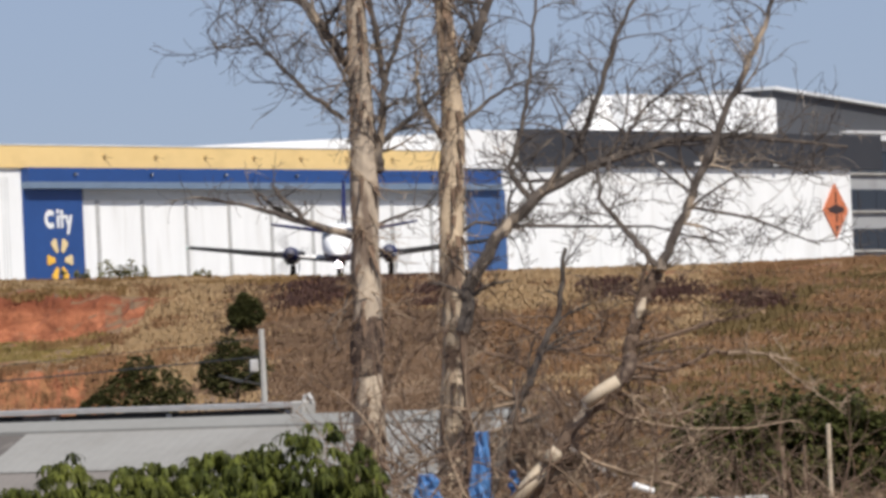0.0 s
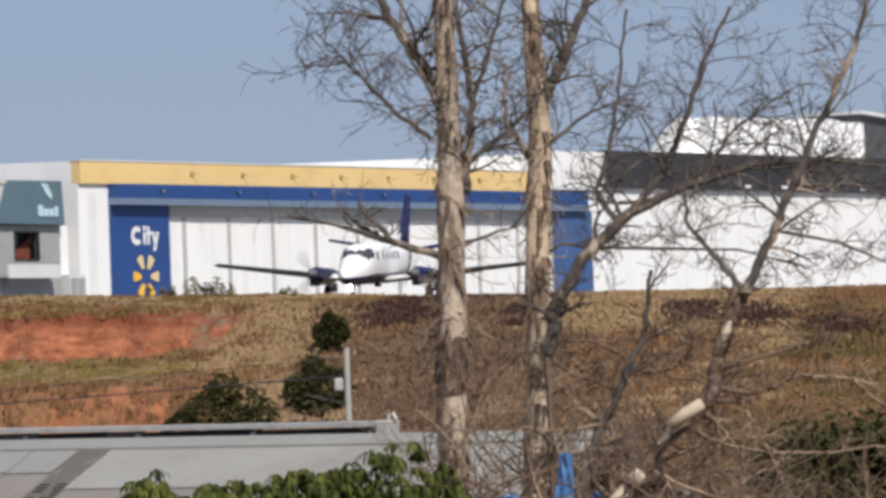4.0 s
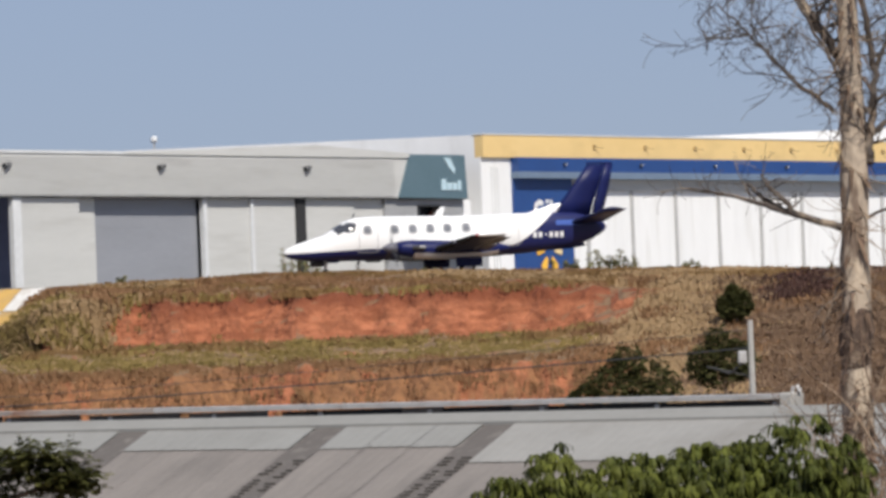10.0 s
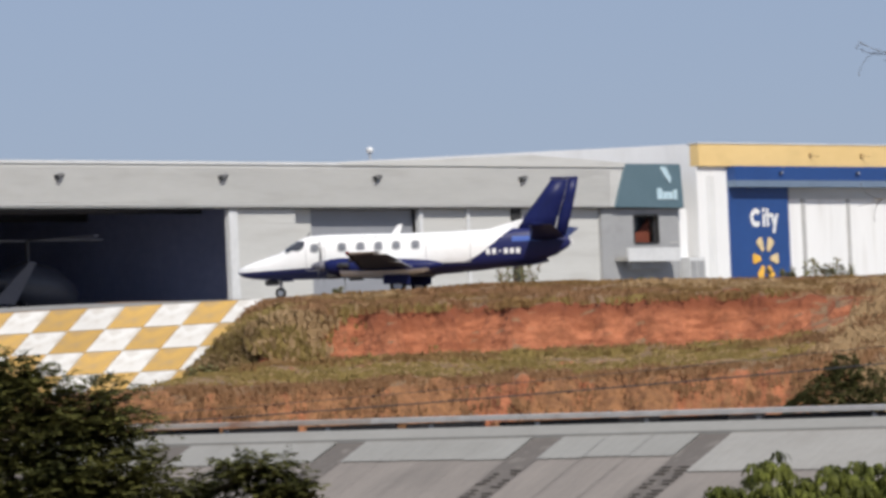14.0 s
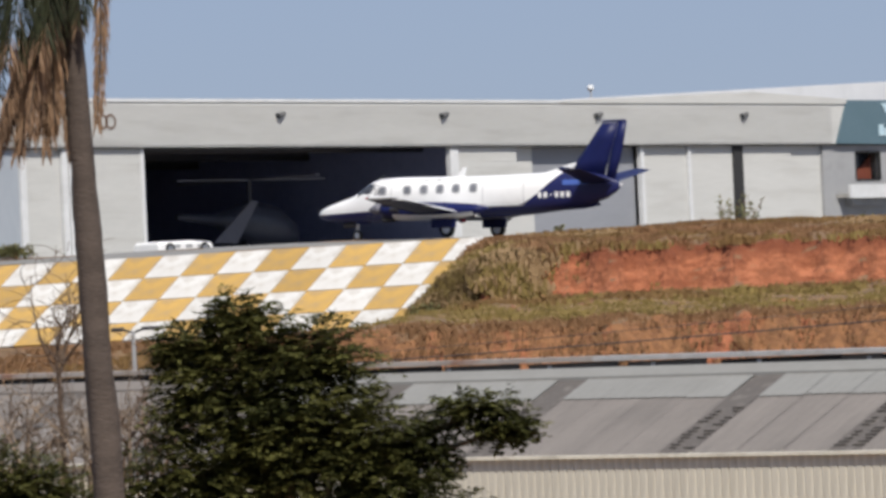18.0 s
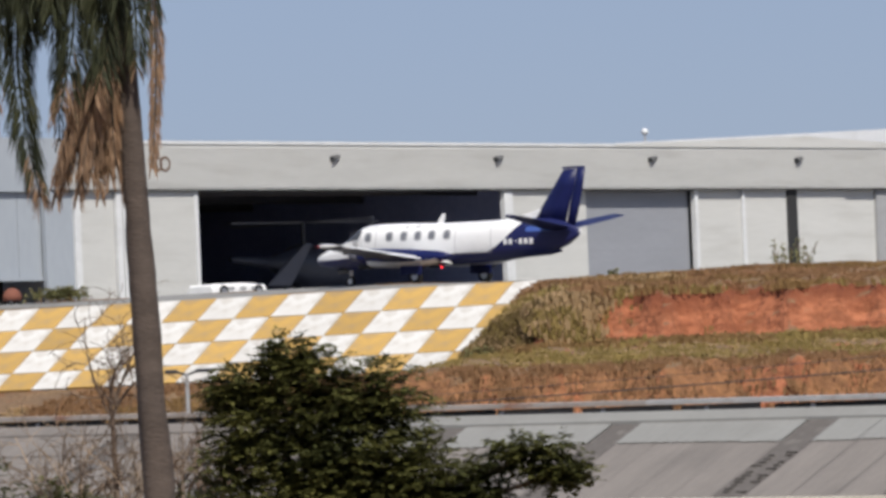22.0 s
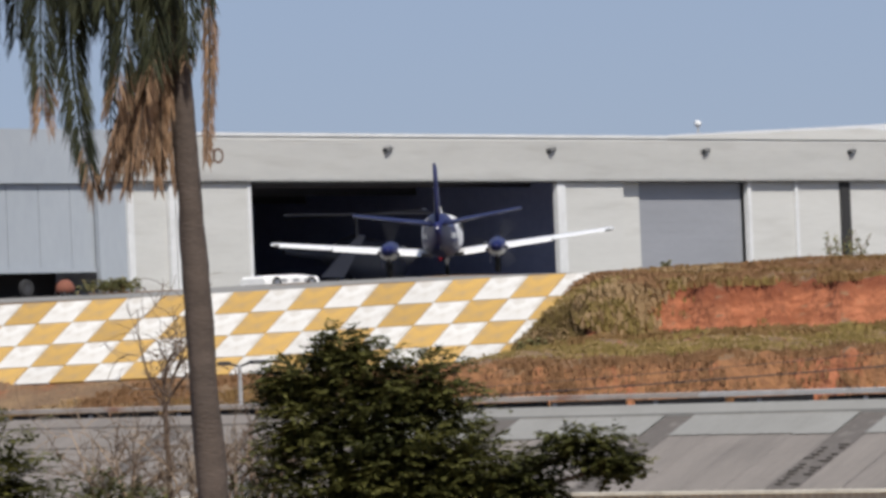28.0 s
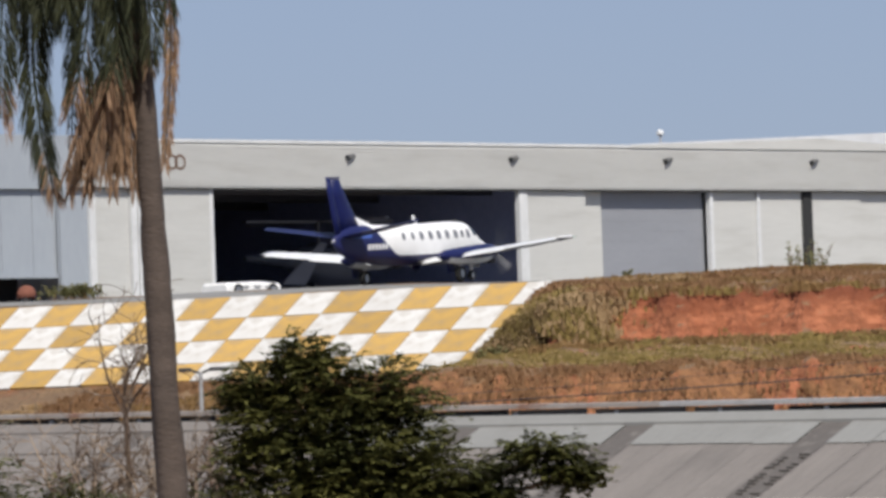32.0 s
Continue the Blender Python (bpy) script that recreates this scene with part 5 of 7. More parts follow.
    tube(bm, [(5.88, 0, 0.72), (5.9, 0, 0.72)], 0.12, 12)
    part("taxi_light", bm, glow("taxi_lamp", (1.0, 0.88, 0.92), 45), tl, "lit taxi light")
    for k in (-1, 1):
        part("gear_door", boxed(5.2, 5.7, 0.22 * k - 0.015, 0.22 * k + 0.015, 0.74, 0.86), NAVY, pl)
        bm = bmesh.new()
        tube(bm, [(0.0, 2.42 * k, 0.95), (0, 2.42 * k, 0.35)], [0.1, 0.08], 8)
        lg = part("main_leg", bm, ALU, pl, "main gear strut")
        bm = bmesh.new()
        tube(bm, [(-0.1, 2.42 * k, 0.5), (-0.7, 2.42 * k, 0.85)], 0.05, 6)
        part("drag_strut", bm, STEEL, lg)
        part("gear_door", boxed(-0.6, 0.6, 2.42 * k + 0.3, 2.42 * k + 0.33, 0.42, 0.82), NAVY, pl)
    props = [propeller(pl, s) for s in (1, -1)]
    wheels = [(wheel(pl, "nose_wheel", 5.75, 0, 0.24, 0.18), 0.24), (wheel(pl, "main_wheel", 0, 2.42, 0.36, 0.26), 0.36), (wheel(pl, "main_wheel", 0, -2.42, 0.36, 0.26), 0.36)]
    return pl, props, wheels


PLANE, PROPS, WHEELS = aeroplane()


# ---------- inside and before the open bay ----------
def helicopter():
    h = empty("helicopter", FRONT @ pose(236.2, 6.5, 12.06), "dark helicopter parked inside the open bay", "helicopter")
    DK = mat("dark_blue_grey_paint", (0.06, 0.065, 0.085), None, 0.4)
    PALE = mat("grey_fin_paint", (0.11, 0.11, 0.13), None, 0.4)
    ROT = mat("rotor_grey", (0.2, 0.2, 0.22), None, 0.4)
    bm = bmesh.new()
    loft(bm, [[(x, w_ * math.cos(a), z + h_ * math.sin(a)) for a in [2 * math.pi * k / 12 for k in range(12)]] for x, z, w_, h_ in ((3.2, 1.3, 0.1, 0.1), (2.8, 1.35, 0.8, 0.7), (1.5, 1.7, 1.1, 1.15), (-0.4, 1.9, 1.1, 1.2), (-1.6, 2.0, 0.7, 0.7), (-2.6, 2.1, 0.3, 0.3), (-5.4, 2.3, 0.16, 0.16))])
    part("body", bm, DK, h, "", True)
    bm = bmesh.new()
    prism(bm, [(-4.9, 0.9), (-3.2, 0.85), (-1.5, 2.95), (-2.0, 3.0), (-3.4, 2.0)], -2.0, -1.9)
    part("tail_fin", bm, PALE, h, "pale grey swept fin")
    bm = bmesh.new()
    tube(bm, [(0, 0, 3.0), (0, 0, 4.15)], 0.1, 8)
    part("mast", bm, STEEL, h)
    for a in (-8, 90, 174, 268):
        bm = bmesh.new()
        box(bm, 0.2, 4.9, -0.16, 0.16, 4.1, 4.17)
        bl = part("rotor_blade", bm, ROT, h, "grey rotor blade")
        bl.matrix_basis = pose(0, 0, 0, 0, 0, a)
    for k in (-1, 1):
        bm = bmesh.new()
        tube(bm, [(2.4, 1.0 * k, 0.15), (2.0, 1.0 * k, 0.06), (-1.6, 1.0 * k, 0.06)], 0.06, 6)
        tube(bm, [(1.2, 1.0 * k, 0.06), (1.2, 0.5 * k, 0.9)], 0.05, 5)
        tube(bm, [(-0.9, 1.0 * k, 0.06), (-0.9, 0.5 * k, 1.0)], 0.05, 5)
        part("skid", bm, STEEL, h)


helicopter()


def tow_tractor(u, d, turn, l_):
    x, y = WX * u + NX * (ROW - d), WY * u + NY * (ROW - d)
    c = empty("tow_tractor", pose(x, y, ground_z(x, y) + 0.02, 0, 0, turn), "low white aircraft tow tractor before the open bay", "tow tractor", "tow tractors")
    bm = bmesh.new()
    loft(bm, [[(xx, -w_, 0.2), (xx, -w_, zt * 0.8), (xx, -w_ * 0.9, zt), (xx, w_ * 0.9, zt), (xx, w_, zt * 0.8), (xx, w_, 0.2)] for xx, w_, zt in ((l_, 0.7, 0.5), (l_ * 0.9, 0.8, 0.6), (0.3, 0.85, 0.7), (-l_ * 0.9, 0.85, 0.66), (-l_, 0.8, 0.55))])
    part("body", bm, PLANEWHITE, c, "white flat body")
    for k in range(3):
        part("vent", boxed(-0.9 + k * 0.8, -0.5 + k * 0.8, -0.88, -0.85, 0.38, 0.5), STUCCO, c)
    for x_ in (l_ * 0.62, -l_ * 0.62):
        for k in (-1, 1):
            bm = bmesh.new()
            tube(bm, [(x_, 0.62 * k, 0.3), (x_, 0.88 * k, 0.3)], 0.3, 14)
            w_ = part("wheel", bm, RUBBER, c)
            bm = bmesh.new()
            tube(bm, [(x_, 0.88 * k, 0.3), (x_, 0.89 * k, 0.3)], 0.17, 10)
            part("rim", bm, ALU, w_)


tow_tractor(214.7, 8.5, 53, 1.9)


# ---------- trees ----------
def spread(bm, rng, start, heading, length, radius, depth):
    """A branch that curves one way and lifts its tip, with finer branches along it."""
    k = max(7, int(length / 0.11))
    step = length / k
    p, d = Vector(start), Vector(heading).normalized()
    axis = Vector((rng.uniform(-0.5, 0.5), rng.choice((-1, 1)) * rng.uniform(0.5, 1), rng.uniform(-0.5, 0.5))).normalized()
    turn = Matrix.Rotation(rng.uniform(0.3, 1.7) / k, 3, axis)
    lift = rng.uniform(0.2, 1.1)
    pts, rad = [p.copy()], [radius]
    for i in range(k):
        f_ = i / k
        jig = Vector((rng.uniform(-1, 1), rng.uniform(-1, 1), rng.uniform(-1, 1)))
        d = (turn @ d + Vector((0, 0, lift * (2.2 * f_ - 0.6))) * step + jig * 0.055).normalized()
        p = p + d * step
        pts.append(p.copy())
        rad.append(max(0.004, radius * (1 - 0.7 * (i + 1) / k)))
    tube(bm, pts, rad, 5 if radius > 0.03 else 3 if depth == 0 else 4, False)
    if depth:
        n_ = {3: 5, 2: 4, 1: 5}[depth]
        for j in range(n_):
            i = min(k - 1, max(1, int(k * (0.15 + 0.8 * (j + rng.random()) / n_))))
            dd = (pts[i] - pts[i - 1]).normalized()
            side = Vector((rng.uniform(-1, 1), rng.uniform(-0.8, 0.8), rng.uniform(-0.7, 0.8))).normalized()
            spread(bm, rng, pts[i], dd * 0.7 + side * 0.75, length * rng.uniform(0.35, 0.75), max(0.006, rad[i] * 0.6), depth - 1)


def limb(bm, rng, pts, r0, r1, y, twigs=6, depth=2, tl=1.3, skip=0.15):
    """A main limb through given nodes (x, z) at depth y, with branches off it."""
    ps, n_ = [], 6
    for (a, b), (c, d) in zip(pts, pts[1:]):
        for i in range(n_):
            f_ = i / n_
            ps.append(Vector((a + (c - a) * f_ + rng.uniform(-1, 1) * 0.025, y + rng.uniform(-1, 1) * 0.03, b + (d - b) * f_)))
    ps.append(Vector((pts[-1][0], y, pts[-1][1])))
    m = len(ps) - 1
    rad = [r0 + (r1 - r0) * i / m for i in range(m + 1)]
    tube(bm, ps, rad, 7 if r0 > 0.05 else 5, True)
    for j in range(twigs):
        i = min(m, max(1, int(m * (skip + (1 - skip) * (j + rng.random()) / twigs))))
        d = (ps[i] - ps[i - 1]).normalized()
        side = Vector((rng.uniform(-1, 1), rng.uniform(-0.8, 0.8), rng.uniform(-0.3, 0.9)))
        spread(bm, rng, ps[i], d * 0.5 + side, tl * rng.uniform(0.6, 1.2), max(0.011, rad[i] * 0.4), depth)
    return ps


def trunk_mesh(nodes, y, radii, rng, sides=12):
    bm = bmesh.new()
    ps, rr = [], []
    for i, ((a, b), (c, d)) in enumerate(zip(nodes, nodes[1:])):
        k = 9
        for j in range(k):
            f_ = j / k
            ps.append(Vector((a + (c - a) * f_, y, b + (d - b) * f_)))
            rr.append((radii[i] + (radii[i + 1] - radii[i]) * f_))
    ps.append(Vector((nodes[-1][0], y, nodes[-1][1])))
    rr.append(radii[-1])
    rings = []
    for p, r in zip(ps, rr):
        ring = []
        for k in range(sides):
            a = 2 * math.pi * k / sides
            g = r * (1 + 0.16 * noise.noise(Vector((math.cos(a) * 1.5, math.sin(a) * 1.5, p.z * 1.6))) + 0.1 * noise.noise(Vector((math.cos(a) * 4, math.sin(a) * 4, p.z * 5))))
            ring.append((p.x + g * math.cos(a), p.y + g * math.sin(a), p.z))
        rings.append(ring)
    loft(bm, rings)
    return bm


def bare_tree(label, y, trunk, radii, seed, flakes=0, bark=BARK):
    rng = random.Random(seed)
    t = empty("bare_tree", pose(0, 0, 0), label, "tree", "leafless trees")
    if trunk:
        tr = part("trunk", trunk_mesh(trunk, y, radii, rng), bark, t, "pale trunk with peeling dark bark", True)
        if flakes:
            bm = bmesh.new()
            for i in range(flakes * 2):
                k = rng.randrange(len(trunk) - 1)
                f_ = rng.random()
                z = trunk[k][1] + (trunk[k + 1][1] - trunk[k][1]) * f_
                x = trunk[k][0] + (trunk[k + 1][0] - trunk[k][0]) * f_
                a = rng.uniform(math.pi * 0.9, math.pi * 2.1)
                r = radii[k] * 1.02
                px, py = x + r * math.cos(a), y + r * math.sin(a)
                l_, w_ = rng.uniform(0.1, 0.4), rng.uniform(0.02, 0.05)
                ox, oy = math.cos(a), math.sin(a)
                vs = [bm.verts.new(q) for q in ((px - oy * w_, py + ox * w_, z), (px + oy * w_, py - ox * w_, z), (px + oy * w_ * 0.5 + ox * 0.08, py - ox * w_ * 0.5 + oy * 0.08, z - l_ * 0.6), (px + ox * 0.14, py + oy * 0.14, z - l_))]
                bm.faces.new(vs)
            tagged(part("bark_flake", bm, TWIG, t), kind="stuff")
    if trunk:                                              # dead twigs and creepers hanging about the trunk
        for k in range(24):
            i = rng.randrange(1, len(trunk) - 2)
            f_ = rng.random()
            bm = bmesh.new()
            p = (trunk[i][0] + (trunk[i + 1][0] - trunk[i][0]) * f_ + rng.uniform(-0.15, 0.15), y - 0.2, trunk[i][1] + (trunk[i + 1][1] - trunk[i][1]) * f_)
            spread(bm, rng, p, (rng.uniform(-1, 1), rng.uniform(-0.8, 0.1), rng.uniform(-1.0, 0.6)), rng.uniform(0.4, 1.1), 0.011, 1)
            part("dead_twig", bm, PALETWIG, t)
    return t, rng


def grow(t, rng, y, pts, r0, r1, twigs, depth, length, bark=None):
    """One limb of a bare tree, with its branches."""
    high = max(z for x, z in pts) > 7.6                    # limbs against the sky coloured darker grey for the light, brown in the thicket
    thin = 0.8 if y >= 90 else 1.0
    bm = bmesh.new()
    limb(bm, rng, pts, r0 * thin, r1 * thin, y + rng.uniform(-0.15, 0.15), round(twigs * 1.3), depth, length)
    part("branch", bm, bark or ((GREYLIMB if high else LIMB) if r0 >= 0.07 else GREYTWIG if high else TWIG), t)


tree, rng = bare_tree("tall leafless tree with pale peeling bark", 90, [(5.4, 1.0), (5.44, 5.2), (5.47, 6.8), (5.55, 9.25), (5.52, 11.7), (5.5, 13.5)], [0.26, 0.22, 0.22, 0.2, 0.14, 0.1], 3, 90)
part("bark_scar", trunk_mesh([(5.45, 6.3), (5.47, 6.75), (5.49, 7.15)], 89.99, [0.215, 0.262, 0.2], rng), SCAR, tree, "dark swollen scar in the bark", True)
grow(tree, rng, 90, [(5.35, 8.3), (4.43, 8.61), (3.87, 8.8), (3.1, 8.95)], 0.075, 0.015, 7, 1, 0.7)
grow(tree, rng, 90, [(4.7, 8.5), (4.3, 8.95), (4.2, 9.1)], 0.06, 0.02, 3, 1, 0.4)
grow(tree, rng, 90, [(5.3, 9.97), (4.79, 10.37), (4.48, 10.71), (4.12, 11.11), (3.7, 11.55)], 0.05, 0.014, 13, 2, 1.0)
grow(tree, rng, 90, [(4.1, 11.1), (3.75, 11.06), (3.5, 11.09), (3.4, 11.3)], 0.024, 0.01, 3, 1, 0.4)
grow(tree, rng, 90, [(5.46, 10.6), (5.16, 11.11), (4.98, 11.4), (4.74, 11.74), (4.4, 12.5)], 0.1, 0.07, 8, 2, 1.2)
grow(tree, rng, 90, [(5.74, 9.3), (5.74, 9.66), (5.41, 10.34), (5.15, 10.92), (4.76, 11.65)], 0.055, 0.025, 8, 2, 1.0)
grow(tree, rng, 90, [(5.74, 9.2), (5.78, 9.62), (5.89, 10.46), (5.78, 11.23), (5.66, 12.1)], 0.085, 0.045, 7, 2, 0.9)
grow(tree, rng, 90, [(5.89, 10.46), (6.11, 11.07), (6.32, 11.68), (6.5, 12.2)], 0.05, 0.025, 6, 2, 0.9)
grow(tree, rng, 90, [(5.79, 9.6), (6.27, 9.97), (6.72, 10.38), (6.97, 10.7)], 0.06, 0.03, 6, 2, 0.8)
grow(tree, rng, 90, [(4.02, 8.98), (4.2, 8.8), (4.43, 8.63)], 0.03, 0.05, 3, 1, 0.5)
grow(tree, rng, 90, [(5.6, 8.4), (6.1, 8.6), (6.5, 8.7)], 0.04, 0.012, 5, 1, 0.6)
grow(tree, rng, 90, [(5.45, 7.3), (5.0, 6.6), (4.6, 6.2)], 0.03, 0.008, 5, 1, 0.6)
grow(tree, rng, 90, [(5.4, 8.0), (5.2, 7.3), (5.0, 6.9)], 0.035, 0.01, 5, 1, 0.6)
tree, rng = bare_tree("tall leafless tree with blotched pale bark", 91, [(6.55, 1.0), (6.62, 4.5), (6.8, 6.75), (6.82, 8.4), (6.92, 10.0), (6.85, 11.6), (6.8, 13.5)], [0.24, 0.2, 0.18, 0.19, 0.17, 0.13, 0.1], 8, 60, BARK2)
grow(tree, rng, 91, [(6.85, 9.6), (6.45, 10.18), (6.42, 10.95)], 0.075, 0.02, 6, 2, 0.9)
grow(tree, rng, 91, [(7.0, 10.5), (7.07, 10.71), (7.28, 11.04), (7.55, 11.7), (7.8, 12.3)], 0.11, 0.07, 9, 2, 1.1)
grow(tree, rng, 91, [(6.9, 9.8), (7.6, 10.3), (8.1, 10.5)], 0.05, 0.015, 6, 2, 0.9)
grow(tree, rng, 91, [(6.75, 8.2), (7.2, 8.45), (7.9, 8.3)], 0.05, 0.012, 6, 2, 0.8)
grow(tree, rng, 91, [(6.7, 7.0), (6.2, 6.6), (5.9, 6.1)], 0.035, 0.01, 6, 2, 0.7)
grow(tree, rng, 91, [(6.75, 7.4), (7.2, 6.9), (7.5, 6.4)], 0.035, 0.01, 6, 2, 0.7)
tree, rng = bare_tree("sprawling leafless tree with arching limbs", 88, [], [], 21, 0)
grow(tree, rng, 88, [(6.95, 1.0), (6.72, 5.0), (6.68, 6.9)], 0.05, 0.065, 5, 1, 0.6)
grow(tree, rng, 88, [(6.68, 6.85), (6.8, 7.46), (7.23, 8.15), (7.89, 8.75)], 0.1, 0.085, 6, 2, 0.9)
grow(tree, rng, 88, [(7.89, 8.75), (8.7, 9.11), (9.67, 9.38), (10.62, 9.42), (12.2, 9.19)], 0.08, 0.02, 16, 2, 1.2)
grow(tree, rng, 88, [(7.75, 8.6), (7.55, 8.86), (7.43, 9.09), (7.67, 9.72), (7.79, 10.5), (7.95, 11.6)], 0.05, 0.02, 9, 2, 0.9)
grow(tree, rng, 88, [(7.9, 8.75), (8.35, 9.25), (8.75, 10.06), (9.03, 10.91), (9.4, 11.6)], 0.06, 0.02, 10, 2, 1.1)
grow(tree, rng, 88, [(8.9, 9.15), (9.4, 9.9), (10.2, 10.4)], 0.035, 0.01, 8, 2, 0.9)
grow(tree, rng, 88, [(7.4, 8.3), (8.3, 8.25), (9.4, 8.2), (10.4, 7.9)], 0.03, 0.01, 8, 2, 0.7)
grow(tree, rng, 88, [(6.9, 1.5), (6.95, 4.6), (7.26, 5.47), (7.7, 6.39), (8.01, 7.01), (8.17, 7.95)], 0.09, 0.03, 9, 2, 0.9)
grow(tree, rng, 88, [(7.8, 6.58), (8.17, 6.53), (8.44, 6.58), (8.63, 6.77), (8.65, 6.98), (8.55, 7.16)], 0.042, 0.014, 6, 2, 0.5)
grow(tree, rng, 88, [(7.63, 6.3), (7.36, 6.45), (6.98, 6.56), (6.71, 6.8), (6.61, 6.98)], 0.045, 0.016, 6, 1, 0.6)
grow(tree, rng, 88, [(7.8, 6.7), (7.62, 6.87), (7.25, 7.01), (6.72, 7.0)], 0.036, 0.016, 6, 1, 0.6)
grow(tree, rng, 88, [(7.45, 5.87), (7.1, 6.07), (6.93, 6.29), (6.6, 6.4)], 0.04, 0.012, 6, 1, 0.6, PALETWIG)
grow(tree, rng, 88, [(7.45, 5.85), (6.82, 5.75), (6.34, 5.83), (5.9, 5.7)], 0.034, 0.01, 6, 1, 0.6, PALETWIG)
grow(tree, rng, 88, [(7.45, 5.7), (7.14, 5.48), (6.55, 5.21), (6.02, 5.1)], 0.03, 0.01, 7, 2, 0.6, PALETWIG)
grow(tree, rng, 88, [(7.5, 5.9), (7.56, 5.3), (7.45, 4.6)], 0.03, 0.012, 7, 2, 0.6, PALETWIG)
tree, rng = bare_tree("leaning leafless tree with a sawn limb", 86, [], [], 33, 0)
grow(tree, rng, 86, [(6.9, 1.2), (7.2, 4.3), (7.62, 4.92), (7.99, 5.48), (8.6, 6.0), (8.78, 6.28), (8.86, 6.68), (9.0, 7.13), (9.25, 7.54)], 0.12, 0.085, 12, 2, 0.7)
part("bark_scar", trunk_mesh([(8.68, 6.02), (8.77, 6.2), (8.81, 6.42)], 85.96, [0.085, 0.115, 0.09], rng), SCAR, tree, "blackened scar on the limb", True)
part("bare_wood", trunk_mesh([(8.93, 6.9), (8.97, 7.02), (9.03, 7.18)], 85.94, [0.03, 0.07, 0.03], rng), PALEWOOD, tree, "pale patch of stripped wood", True)
grow(tree, rng, 86, [(9.25, 7.54), (9.63, 8.29), (9.98, 9.05), (10.41, 9.96), (10.84, 10.79), (11.1, 11.6)], 0.075, 0.025, 14, 2, 1.1)
grow(tree, rng, 86, [(9.21, 7.62), (8.77, 8.18), (8.48, 8.58), (8.52, 9.35)], 0.05, 0.015, 7, 2, 0.7)
grow(tree, rng, 86, [(9.98, 9.0), (10.8, 9.0), (11.6, 8.7)], 0.03, 0.01, 8, 2, 0.8)
grow(tree, rng, 86, [(9.7, 8.4), (10.6, 8.2), (11.5, 7.8)], 0.028, 0.01, 8, 2, 0.8)
grow(tree, rng, 86, [(8.88, 6.52), (9.27, 6.62), (9.69, 6.73), (10.01, 6.82), (10.36, 6.86), (10.7, 6.98)], 0.042, 0.014, 6, 2, 0.5)
grow(tree, rng, 86, [(8.8, 6.27), (9.27, 6.18), (9.59, 6.25), (9.96, 6.42), (10.12, 6.37)], 0.042, 0.03, 4, 1, 0.45)
grow(tree, rng, 86, [(10.1, 6.37), (10.44, 6.38), (10.7, 6.33), (11.05, 6.24)], 0.03, 0.014, 5, 1, 0.4, PALETWIG)
grow(tree, rng, 86, [(7.93, 5.45), (8.2, 5.69), (8.52, 5.7), (8.73, 5.56), (9.0, 5.32)], 0.04, 0.018, 5, 2, 0.5)
grow(tree, rng, 86, [(8.75, 6.3), (8.5, 6.42), (8.25, 6.43), (7.95, 6.5)], 0.03, 0.01, 4, 1, 0.4)
grow(tree, rng, 86, [(8.75, 6.1), (8.82, 5.8), (9.05, 5.5), (9.12, 5.1)], 0.028, 0.01, 6, 1, 0.4, PALETWIG)
grow(tree, rng, 86, [(7.9, 5.3), (8.2, 5.0), (8.84, 4.76), (9.32, 4.62), (9.69, 4.46)], 0.035, 0.014, 7, 2, 0.5, PALETWIG)
grow(tree, rng, 86, [(8.7, 5.58), (9.0, 5.48), (9.53, 5.37), (10.38, 5.34), (10.97, 5.42)], 0.024, 0.01, 4, 1, 0.4, PALETWIG)
grow(tree, rng, 86, [(9.2, 5.95), (9.35, 5.72), (9.53, 5.32), (9.64, 5.05), (9.85, 4.73)], 0.026, 0.01, 6, 1, 0.4, PALETWIG)
grow(tree, rng, 86, [(10.7, 6.33), (11.08, 5.96), (11.45, 5.69), (11.71, 5.48)], 0.018, 0.008, 3, 1, 0.4, PALETWIG)
grow(tree, rng, 86, [(8.55, 5.5), (8.0, 5.3), (7.4, 4.9)], 0.03, 0.01, 6, 2, 0.7)


def cut_log(x0, z0, x1, z1, y, r):
    t = empty("sawn_log", pose(0, 0, 0), "bleached sawn limb hanging in the branches", "log", "sawn limbs")
    bm = bmesh.new()
    tube(bm, [(x0, y, z0), ((x0 + x1) / 2, y - 0.02, (z0 + z1) / 2 + 0.02), (x1, y, z1)], [r, r * 1.06, r], 10)
    part("limb", bm, PALEWOOD, t, "", True)
    bm = bmesh.new()
    d = Vector((x0 - x1, 0, z0 - z1)).normalized() * 0.01
    tube(bm, [(x0, y, z0), (x0 + d.x, y, z0 + d.z)], r * 0.9, 10)
    part("cut_face", bm, SIGNWHITE, t)


cut_log(8.12, 5.77, 8.58, 6.07, 85.6, 0.085)
cut_log(7.1, 4.45, 7.55, 4.95, 85.8, 0.1)
cut_log(7.6, 5.0, 7.72, 5.15, 85.7, 0.1)


